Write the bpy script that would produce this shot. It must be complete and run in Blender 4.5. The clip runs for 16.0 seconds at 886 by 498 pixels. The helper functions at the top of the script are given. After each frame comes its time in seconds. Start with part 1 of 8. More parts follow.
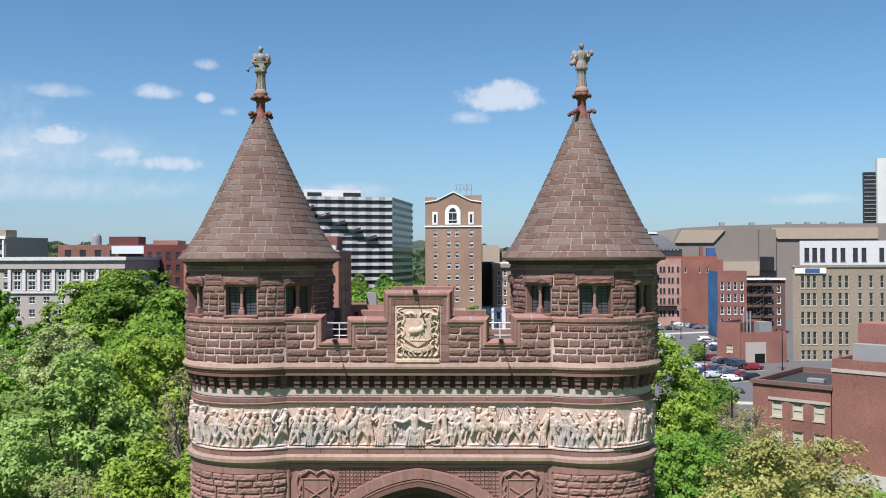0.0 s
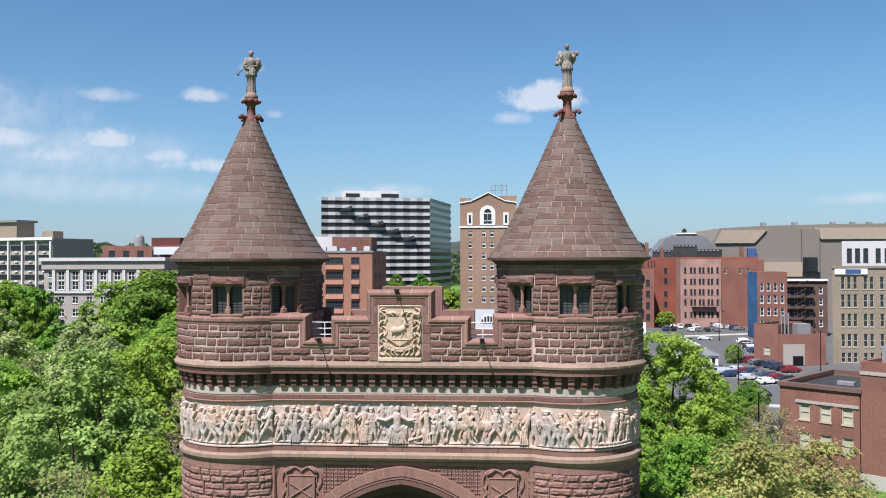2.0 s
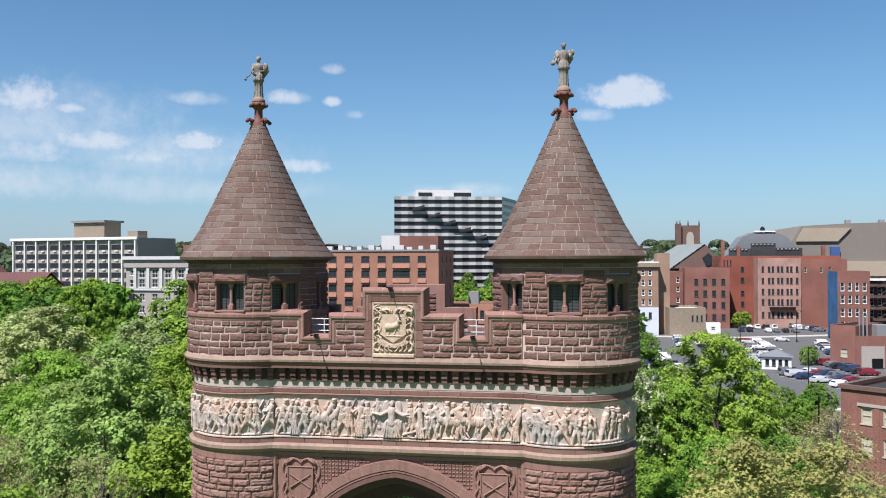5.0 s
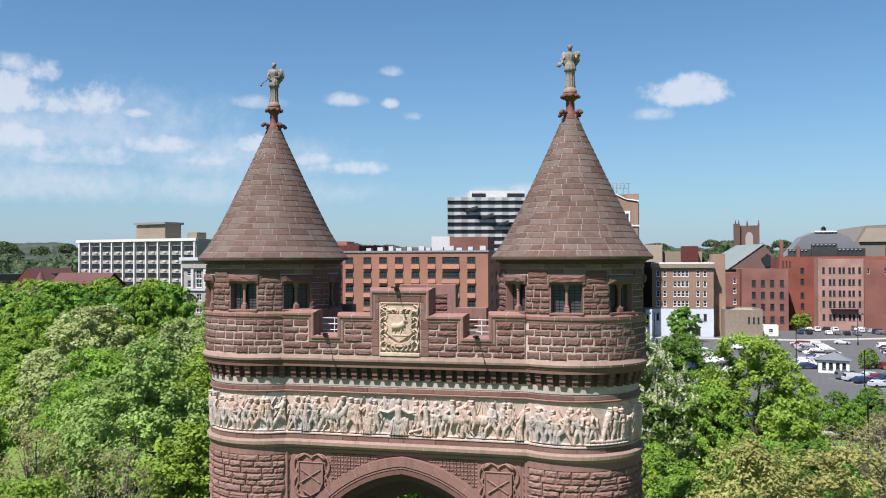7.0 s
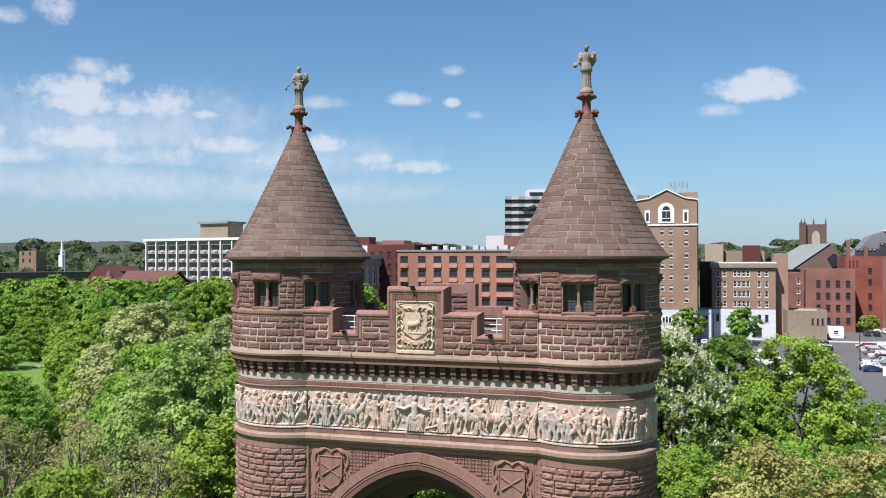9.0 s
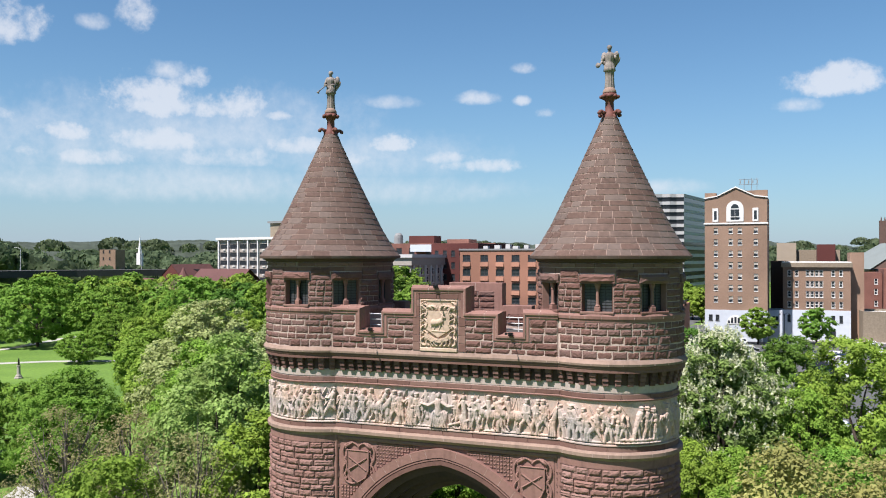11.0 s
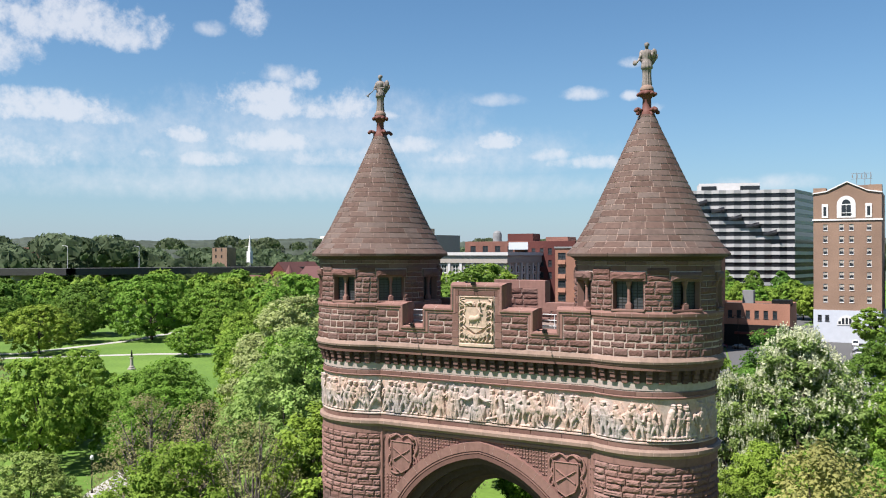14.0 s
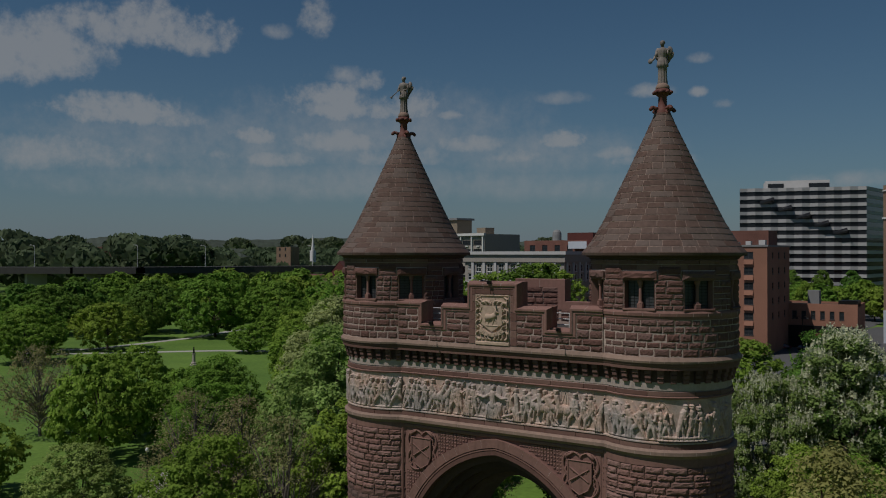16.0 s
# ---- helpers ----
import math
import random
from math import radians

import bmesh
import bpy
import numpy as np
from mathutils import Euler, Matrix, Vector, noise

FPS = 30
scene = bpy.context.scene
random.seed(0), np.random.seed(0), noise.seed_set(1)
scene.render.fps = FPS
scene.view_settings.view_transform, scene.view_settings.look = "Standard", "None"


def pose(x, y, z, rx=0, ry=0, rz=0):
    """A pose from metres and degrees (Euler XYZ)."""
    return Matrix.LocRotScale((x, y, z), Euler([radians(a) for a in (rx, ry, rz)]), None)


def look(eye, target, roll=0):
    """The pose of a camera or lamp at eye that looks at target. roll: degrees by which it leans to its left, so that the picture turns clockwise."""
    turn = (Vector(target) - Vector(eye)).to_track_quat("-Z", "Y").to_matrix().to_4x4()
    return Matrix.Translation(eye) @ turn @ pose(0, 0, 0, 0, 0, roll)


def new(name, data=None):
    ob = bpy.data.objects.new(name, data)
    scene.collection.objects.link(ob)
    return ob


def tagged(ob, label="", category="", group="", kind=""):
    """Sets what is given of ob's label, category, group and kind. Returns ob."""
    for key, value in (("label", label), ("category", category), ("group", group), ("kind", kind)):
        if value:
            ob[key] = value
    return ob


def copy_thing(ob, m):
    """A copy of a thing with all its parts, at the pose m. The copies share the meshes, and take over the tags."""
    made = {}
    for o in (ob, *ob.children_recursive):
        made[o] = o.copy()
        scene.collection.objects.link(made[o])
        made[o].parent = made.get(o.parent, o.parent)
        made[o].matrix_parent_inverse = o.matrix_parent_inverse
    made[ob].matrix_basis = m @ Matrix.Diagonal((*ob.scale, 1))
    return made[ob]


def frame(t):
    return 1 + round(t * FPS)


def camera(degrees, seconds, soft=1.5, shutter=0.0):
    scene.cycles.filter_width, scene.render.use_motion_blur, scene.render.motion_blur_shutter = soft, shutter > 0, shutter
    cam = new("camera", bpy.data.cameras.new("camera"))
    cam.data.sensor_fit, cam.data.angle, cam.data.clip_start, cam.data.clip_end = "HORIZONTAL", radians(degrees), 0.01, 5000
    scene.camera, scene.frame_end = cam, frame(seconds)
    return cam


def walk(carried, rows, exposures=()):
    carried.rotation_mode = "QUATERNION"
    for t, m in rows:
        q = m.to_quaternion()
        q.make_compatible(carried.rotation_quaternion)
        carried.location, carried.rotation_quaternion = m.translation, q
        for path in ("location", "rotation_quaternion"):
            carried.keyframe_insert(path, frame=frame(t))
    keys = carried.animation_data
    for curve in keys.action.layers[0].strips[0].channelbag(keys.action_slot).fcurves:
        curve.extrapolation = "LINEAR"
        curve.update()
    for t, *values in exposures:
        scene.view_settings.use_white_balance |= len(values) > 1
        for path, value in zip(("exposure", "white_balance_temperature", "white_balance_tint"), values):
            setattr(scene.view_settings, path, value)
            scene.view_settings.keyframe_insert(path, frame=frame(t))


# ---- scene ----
cam = camera(54.5, 16.0, 1.05)
PATH = [
    (0, (1.96, -38.011, 25.897), (1.908, -36.012, 25.918), -0.2),
    (0.5, (2.581, -38.059, 25.902), (2.504, -36.061, 25.923), -0.3),
    (1, (3.224, -38.116, 25.888), (3.122, -36.119, 25.91), -0.3),
    (1.5, (3.875, -38.17, 25.867), (3.748, -36.174, 25.889), -0.2),
    (2, (4.477, -38.212, 25.863), (4.326, -36.218, 25.886), -0.2),
    (2.5, (5.081, -38.27, 25.842), (4.904, -36.278, 25.864), -0.2),
    (3, (5.687, -38.315, 25.831), (5.482, -36.326, 25.854), -0.2),
    (3.5, (6.316, -38.354, 25.831), (6.082, -36.368, 25.854), -0.2),
    (4, (6.933, -38.373, 25.837), (6.666, -36.391, 25.859), -0.2),
    (6.5, (9.918, -38.486, 25.828), (9.485, -36.534, 25.85), -0.2),
    (7, (10.467, -38.514, 25.824), (10.001, -36.569, 25.847), -0.2),
    (7.5, (10.995, -38.531, 25.823), (10.495, -36.595, 25.845), -0.1),
    (8, (11.515, -38.528, 25.825), (10.981, -36.601, 25.847), -0.1),
    (10.5, (14.139, -38.474, 25.864), (13.423, -36.606, 25.882), 0.0),
    (11, (14.705, -38.408, 25.869), (13.949, -36.556, 25.887), -0.0),
    (11.5, (15.242, -38.329, 25.875), (14.447, -36.494, 25.893), -0.0),
    (12, (15.759, -38.254, 25.88), (14.925, -36.436, 25.897), 0.0),
    (12.5, (16.273, -38.195, 25.883), (15.403, -36.395, 25.899), -0.0),
    (13, (16.794, -38.139, 25.881), (15.888, -36.356, 25.897), -0.0),
    (13.5, (17.322, -38.062, 25.878), (16.381, -36.298, 25.891), -0.0),
    (14, (17.872, -37.961, 25.863), (16.895, -36.215, 25.876), 0.0),
    (14.5, (18.434, -37.844, 25.85), (17.423, -36.119, 25.863), 0.1),
    (15, (18.978, -37.701, 25.851), (17.935, -35.995, 25.862), 0.1),
    (15.5, (19.5, -37.503, 25.853), (18.428, -35.815, 25.864), 0.1),
    (16, (20.019, -37.267, 25.857), (18.915, -35.599, 25.868), 0.0),
]
EXPOSURE = 0.98
walk(cam, [(t, look(eye, target, roll)) for t, eye, target, roll in PATH],
     [(t, EXPOSURE + e, k, m) for t, e, k, m in ((0, 0.0, 6260, 13), (7, 0.0, 6320, 13), (12, 0.07, 6500, 13), (15.1, 0.09, 6550, 13), (15.25, -0.04, 6550, 12), (15.5, -0.54, 6550, 11), (15.75, -1.15, 6550, 10), (16, -1.86, 6550, 10))])

# ---- world, sun, exposure ----
SUN_EL = 58.0      # degrees above the horizon
sun_dir = Vector((math.sin(radians(-153)) * math.cos(radians(SUN_EL)), math.cos(radians(-153)) * math.cos(radians(SUN_EL)), math.sin(radians(SUN_EL))))
world = bpy.data.worlds.new("sky")
scene.world = world
world.use_nodes = True
wt = world.node_tree
wt.nodes.clear()


def wnode(kind, **props):
    n = wt.nodes.new(kind)
    for k, v in props.items():
        if k == "operation":
            n.operation = v
        elif k == "blend_type":
            n.blend_type = v
    return n


def wmath(op, a, b=None, c=None):
    n = wnode("ShaderNodeMath", operation=op)
    for i, v in enumerate((a, b, c)):
        if v is None:
            continue
        if isinstance(v, (int, float)):
            n.inputs[i].default_value = v
        else:
            wt.links.new(v, n.inputs[i])
    return n.outputs[0]


sky = wnode("ShaderNodeTexSky")
sky.sky_type = "NISHITA"
sky.sun_disc = False
sky.sun_elevation = radians(SUN_EL)
sky.sun_rotation = radians(207)
sky.altitude = 300
sky.air_density, sky.dust_density, sky.ozone_density = 1.0, 0.25, 1.6
coord = wnode("ShaderNodeTexCoord")
sep = wnode("ShaderNodeSeparateXYZ")
wt.links.new(coord.outputs["Generated"], sep.inputs[0])
az = wmath("MULTIPLY", wmath("ARCTAN2", sep.outputs[0], sep.outputs[1]), 57.2958)
el = wmath("MULTIPLY", wmath("ARCSINE", sep.outputs[2]), 57.2958)
warp = wnode("ShaderNodeTexNoise")
warp.inputs["Scale"].default_value, warp.inputs["Detail"].default_value = 9.0, 6.0
warp.inputs["Roughness"].default_value = 0.62
wt.links.new(coord.outputs["Generated"], warp.inputs["Vector"])
fine = wnode("ShaderNodeTexNoise")
fine.inputs["Scale"].default_value, fine.inputs["Detail"].default_value = 30.0, 7.0
fine.inputs["Roughness"].default_value = 0.6
wt.links.new(coord.outputs["Generated"], fine.inputs["Vector"])
tuft = wnode("ShaderNodeTexNoise")
tuft.inputs["Scale"].default_value, tuft.inputs["Detail"].default_value = 95.0, 6.0
tuft.inputs["Roughness"].default_value = 0.62
wt.links.new(coord.outputs["Generated"], tuft.inputs["Vector"])
# cumulus: azimuth, elevation, half width, half height in degrees, density
CLOUDS = [
    (1.9, 10.5, 2.5, 0.95, 1.0), (2.6, 10.9, 1.5, 0.7, 1.0), (0.1, 9.2, 1.2, 0.45, 0.5),
    (-52.3, 13.9, 4.4, 1.7, 1.0), (-49.4, 13.2, 1.8, 1.0, 0.9), (-41.9, 15.2, 1.3, 2.0, 0.85), (-44.3, 14.2, 0.9, 0.5, 0.5),
    (-53.6, 8.8, 4.4, 1.2, 1.0), (-50.6, 8.4, 2.4, 0.8, 0.85), (-39.2, 9.6, 5.4, 1.3, 0.95), (-41.8, 10.4, 2.4, 1.1, 1.0), (-38.2, 11.2, 1.3, 0.8, 0.85), (-35.8, 9.9, 2.2, 1.1, 0.9),
    (-46.1, 7.6, 1.9, 0.7, 0.9), (-40.6, 7.4, 3.0, 0.85, 0.75), (-48.3, 6.4, 1.8, 0.55, 0.6), (-44.4, 6.1, 2.2, 0.6, 0.65), (-36.0, 6.4, 3.2, 0.8, 0.55), (-31.6, 7.2, 2.6, 0.75, 0.6),
    (-33.0, 9.1, 1.0, 0.45, 0.8), (-40.0, 11.6, 1.5, 0.6, 0.55), (-25.4, 7.4, 1.6, 0.75, 0.95), (-28.6, 6.4, 2.6, 0.6, 0.55), (-22.4, 6.5, 2.6, 0.5, 0.6), (-20.0, 6.0, 2.8, 0.55, 0.75),
    (-19.9, 10.4, 1.3, 0.45, 0.6), (-16.9, 10.2, 0.6, 0.35, 0.7), (-15.3, 9.4, 0.75, 0.4, 0.6), (-16.8, 12.3, 0.8, 0.35, 0.5), (-25.4, 10.1, 1.5, 0.4, 0.4),
    (-38.0, 8.0, 9.0, 2.4, 0.30), (-50.0, 7.0, 8.0, 2.4, 0.32), (-27.0, 6.4, 6.5, 1.5, 0.28), (-37.0, 4.6, 9.0, 1.1, 0.30), (-48.0, 4.5, 9.0, 1.1, 0.30), (-27.0, 4.4, 7.5, 0.9, 0.26), (-57.0, 6.0, 6.0, 1.2, 0.6), (-60.0, 12.0, 5.0, 2.0, 0.9), (-7.5, 4.4, 2.2, 0.5, 0.36), (-10.5, 4.0, 2.0, 0.7, 0.4),
    (22.0, 3.5, 2.5, 0.35, 0.3), (60.0, 16.0, 9.0, 2.5, 0.8), (110.0, 22.0, 14.0, 4.0, 0.8),
    (-100.0, 20.0, 14.0, 4.0, 0.8), (160.0, 18.0, 12.0, 3.0, 0.8), (-150.0, 14.0, 10.0, 3.0, 0.7),
]
wob = wmath("SUBTRACT", warp.outputs["Fac"], 0.5)
wob2 = wmath("SUBTRACT", fine.outputs["Fac"], 0.5)
rough_edge = wmath("ADD", wmath("ADD", wmath("MULTIPLY", wob, 3.6), wmath("MULTIPLY", wob2, 3.6)), wmath("MULTIPLY", wmath("SUBTRACT", tuft.outputs["Fac"], 0.5), 1.7))
cover = None
for a, e, wa, we, dens in CLOUDS:
    u = wmath("MULTIPLY_ADD", az, 1 / wa, -a / wa)
    v = wmath("MULTIPLY_ADD", el, 1 / we, -e / we)
    v = wmath("MAXIMUM", v, wmath("MULTIPLY", v, -1.35))
    # flatter underside
    r2 = wmath("MULTIPLY_ADD", u, u, wmath("MULTIPLY", v, v))
    blob = wmath("MULTIPLY", wmath("SUBTRACT", wmath("ADD", 1.0, rough_edge), r2), dens)
    cover = blob if cover is None else wmath("MAXIMUM", cover, blob)
ramp = wnode("ShaderNodeMapRange")
ramp.interpolation_type = "SMOOTHSTEP"
wt.links.new(cover, ramp.inputs["Value"])
ramp.inputs["From Min"].default_value, ramp.inputs["From Max"].default_value = -0.45, 1.05
tint = wnode("ShaderNodeMix")
tint.data_type = "RGBA"
tint.blend_type = "MULTIPLY"
tint.inputs[0].default_value = 1.0
wt.links.new(sky.outputs[0], tint.inputs[6])
tint.inputs[7].default_value = (0.715, 1.05, 1.20, 1)
veil = wnode("ShaderNodeMix")
veil.data_type = "RGBA"
wt.links.new(wmath("MULTIPLY", wmath("EXPONENT", wmath("MULTIPLY", wmath("MAXIMUM", el, 0.0), -0.19)), 0.86), veil.inputs[0])
wt.links.new(tint.outputs[2], veil.inputs[6])
veil.inputs[7].default_value = (3.95, 4.75, 6.05, 1)
haze = wnode("ShaderNodeMix")
haze.data_type = "RGBA"
wt.links.new(wmath("MULTIPLY", ramp.outputs[0], 0.70), haze.inputs[0])
wt.links.new(veil.outputs[2], haze.inputs[6])
haze.inputs[7].default_value = (8.4, 8.7, 9.1, 1)
back = wnode("ShaderNodeBackground")
back.inputs["Strength"].default_value = 0.05
wt.links.new(haze.outputs[2], back.inputs["Color"])
out = wnode("ShaderNodeOutputWorld")
wt.links.new(back.outputs[0], out.inputs[0])

sun = new("sun", bpy.data.lights.new("sun", "SUN"))
sun.data.energy, sun.data.angle, sun.data.color = 5.0, radians(0.53), (1.0, 0.96, 0.93)
sun.matrix_world = look(sun_dir * 300, (0, 0, 0))

# ---- materials ----
def material(name, color, rough=0.85, spread=0.18, grain=6.0, stain=0.5, bump=0.3, random_by="object", metal=0.0, second=None, streak=0.0, bump_dist=0.02, piece=1.0):
    """A surface with grain, broad stains, relief, and a shade of its own for each piece."""
    dim = 0.55 + 0.27 * max(color)
    color = tuple(c * dim for c in color)
    second = tuple(c * dim for c in second) if second else None
    m = bpy.data.materials.new(name)
    m.use_nodes = True
    nt = m.node_tree
    p = nt.nodes["Principled BSDF"]
    p.inputs["Roughness"].default_value, p.inputs["Metallic"].default_value = rough, metal
    p.inputs["Specular IOR Level"].default_value = 0.3
    geo = nt.nodes.new("ShaderNodeTexCoord")
    n1, n2 = nt.nodes.new("ShaderNodeTexNoise"), nt.nodes.new("ShaderNodeTexNoise")
    info = nt.nodes.new("ShaderNodeObjectInfo") if random_by == "object" else nt.nodes.new("ShaderNodeNewGeometry")
    rnd = info.outputs["Random"] if random_by == "object" else info.outputs["Random Per Island"]
    pos = nt.nodes.new("ShaderNodeNewGeometry")
    for n, s, d in ((n1, grain, 5.0), (n2, stain, 4.0)):
        n.inputs["Scale"].default_value, n.inputs["Detail"].default_value = s, d
        nt.links.new(pos.outputs["Position"], n.inputs["Vector"])

    def mth(op, a, b):
        n = nt.nodes.new("ShaderNodeMath")
        n.operation = op
        for i, v in enumerate((a, b)):
            if isinstance(v, (int, float)):
                n.inputs[i].default_value = v
            else:
                nt.links.new(v, n.inputs[i])
        return n.outputs[0]

    total = mth("ADD", mth("MULTIPLY", mth("SUBTRACT", n1.outputs["Fac"], 0.5), spread * 2.9),
                mth("ADD", mth("MULTIPLY", mth("SUBTRACT", n2.outputs["Fac"], 0.5), spread * 2.4),
                    mth("MULTIPLY", mth("SUBTRACT", rnd, 0.5), spread * 2.0 * piece)))
    if streak:
        w = nt.nodes.new("ShaderNodeTexNoise")
        mp = nt.nodes.new("ShaderNodeMapping")
        mp.inputs["Scale"].default_value = (2.2, 2.2, 0.22)
        nt.links.new(pos.outputs["Position"], mp.inputs["Vector"])
        nt.links.new(mp.outputs[0], w.inputs["Vector"])
        w.inputs["Scale"].default_value = 1.6
        w.inputs["Detail"].default_value = 5
        total = mth("SUBTRACT", total, mth("MULTIPLY", mth("MAXIMUM", mth("SUBTRACT", w.outputs["Fac"], 0.52), 0.0), streak * 5))
    hsv = nt.nodes.new("ShaderNodeHueSaturation")
    hsv.inputs["Color"].default_value = (*color, 1)
    if second:
        mix = nt.nodes.new("ShaderNodeMix")
        mix.data_type = "RGBA"
        mix.inputs[6].default_value, mix.inputs[7].default_value = (*color, 1), (*second, 1)
        r3 = mth("ADD", mth("MULTIPLY", mth("SUBTRACT", rnd, 0.5), 1.1 * piece), n2.outputs["Fac"])
        mr = nt.nodes.new("ShaderNodeMapRange")
        nt.links.new(r3, mr.inputs["Value"])
        mr.inputs["From Min"].default_value, mr.inputs["From Max"].default_value = 0.25, 0.85
        nt.links.new(mr.outputs[0], mix.inputs[0])
        nt.links.new(mix.outputs[2], hsv.inputs["Color"])
    nt.links.new(mth("ADD", 1.0, total), hsv.inputs["Value"])
    nt.links.new(hsv.outputs[0], p.inputs["Base Color"])
    if bump:
        b = nt.nodes.new("ShaderNodeBump")
        b.inputs["Strength"].default_value, b.inputs["Distance"].default_value = bump, bump_dist
        nt.links.new(n1.outputs["Fac"], b.inputs["Height"])
        nt.links.new(b.outputs[0], p.inputs["Normal"])
    return m


def leaf_material(name, dark, light, blossom=None, share=0.0):
    dark, light = tuple(0.69 * (0.8 * c + 0.2 * e) for c, e in zip(dark, light)), tuple(0.70 * (0.85 * c + 0.15 * e) for c, e in zip(light, dark))
    m = bpy.data.materials.new(name)
    m.use_nodes = True
    nt = m.node_tree
    p = nt.nodes["Principled BSDF"]
    g = nt.nodes.new("ShaderNodeNewGeometry")
    oi = nt.nodes.new("ShaderNodeObjectInfo")
    r = nt.nodes.new("ShaderNodeValToRGB")
    r.color_ramp.elements[0].color, r.color_ramp.elements[1].color = (*dark, 1), (*light, 1)
    if blossom:
        r.color_ramp.interpolation = "LINEAR"
        e = r.color_ramp.elements[1]
        e.position = 1 - share - 0.02
        n = r.color_ramp.elements.new(1 - share)
        n.color = (*blossom, 1)
    nt.links.new(g.outputs["Random Per Island"], r.inputs[0])
    n = nt.nodes.new("ShaderNodeTexNoise")
    n.inputs["Scale"].default_value = 0.35
    nt.links.new(g.outputs["Position"], n.inputs["Vector"])
    h = nt.nodes.new("ShaderNodeHueSaturation")
    nt.links.new(r.outputs[0], h.inputs["Color"])
    mr = nt.nodes.new("ShaderNodeMapRange")
    nt.links.new(n.outputs["Fac"], mr.inputs["Value"])
    mr.inputs["From Min"].default_value, mr.inputs["From Max"].default_value = 0.3, 0.7
    mr.inputs["To Min"].default_value, mr.inputs["To Max"].default_value = 0.8, 1.25
    nt.links.new(mr.outputs[0], h.inputs["Value"])
    mh = nt.nodes.new("ShaderNodeMapRange")
    nt.links.new(oi.outputs["Random"], mh.inputs["Value"])
    mh.inputs["To Min"].default_value, mh.inputs["To Max"].default_value = 0.485, 0.515
    nt.links.new(mh.outputs[0], h.inputs["Hue"])
    nt.links.new(h.outputs[0], p.inputs["Base Color"])
    p.inputs["Roughness"].default_value = 0.7
    p.inputs["Specular IOR Level"].default_value = 0.10
    tr = nt.nodes.new("ShaderNodeBsdfTranslucent")
    nt.links.new(h.outputs[0], tr.inputs["Color"])
    mix = nt.nodes.new("ShaderNodeMixShader")
    mix.inputs[0].default_value = 0.42
    nt.links.new(p.outputs[0], mix.inputs[1])
    nt.links.new(tr.outputs[0], mix.inputs[2])
    nt.links.new(mix.outputs[0], nt.nodes["Material Output"].inputs[0])
    return m


def glass_material(name, tint, rough=0.06):
    m = bpy.data.materials.new(name)
    m.use_nodes = True
    p = m.node_tree.nodes["Principled BSDF"]
    p.inputs["Base Color"].default_value = (*tint, 1)
    p.inputs["Roughness"].default_value = rough
    p.inputs["IOR"].default_value = 1.5
    p.inputs["Specular IOR Level"].default_value = 0.32
    return m


ROCK = material("rock_faced_brownstone", (0.228, 0.112, 0.090), 0.9, 0.26, 11.0, 0.6, 0.85, second=(0.172, 0.098, 0.083))
ROCK_ISLE = material("rock_faced_brownstone_courses", (0.262, 0.138, 0.112), 0.9, 0.26, 9.0, 0.6, 0.55, random_by="island", second=(0.165, 0.100, 0.086))
BROWN = material("dressed_brownstone", (0.315, 0.168, 0.136), 0.82, 0.16, 7.0, 0.5, 0.25, streak=0.25, piece=0.15)
BROWN_PIECE = material("dressed_brownstone_block", (0.230, 0.116, 0.092), 0.82, 0.18, 7.0, 0.5, 0.25, second=(0.255, 0.145, 0.115))
ROCK_LOW = material("pink_brownstone", (0.325, 0.173, 0.140), 0.9, 0.26, 11.0, 0.6, 0.85, second=(0.262, 0.152, 0.128))
# corbel stone, its colour darkened for the shade under the cornice
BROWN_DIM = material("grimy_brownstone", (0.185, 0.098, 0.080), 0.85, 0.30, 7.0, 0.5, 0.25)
# darkest brownstone, for recesses and undersides; their shade is in the colour
BROWN_SHADE = material("sooty_brownstone", (0.125, 0.070, 0.057), 0.85, 0.22, 7.0, 0.5, 0.25)
CHURCHSTONE = material("brown_church_stone", (0.19, 0.115, 0.095), 0.9, 0.2, 2.0, 0.2, 0.2)
REDBROWN = material("red_terracotta", (0.19, 0.068, 0.052), 0.7, 0.16, 8.0, 0.8, 0.2, piece=0.15)
SLAB = material("roof_stone_slab", (0.178, 0.106, 0.082), 0.86, 0.26, 7.0, 0.45, 0.3, second=(0.150, 0.108, 0.090), streak=0.2)
ROOF_JOINT = material("roof_joint", (0.40, 0.285, 0.235), 0.95, 0.22, 14.0, 0.8, 0.2, piece=0.15)
MORTAR = material("pale_mortar", (0.52, 0.395, 0.34), 0.95, 0.22, 14.0, 0.8, 0.2, piece=0.15)
MORTAR_DARK = material("weathered_mortar", (0.33, 0.19, 0.155), 0.95, 0.15, 12.0, 0.8, 0.3, piece=0.15)


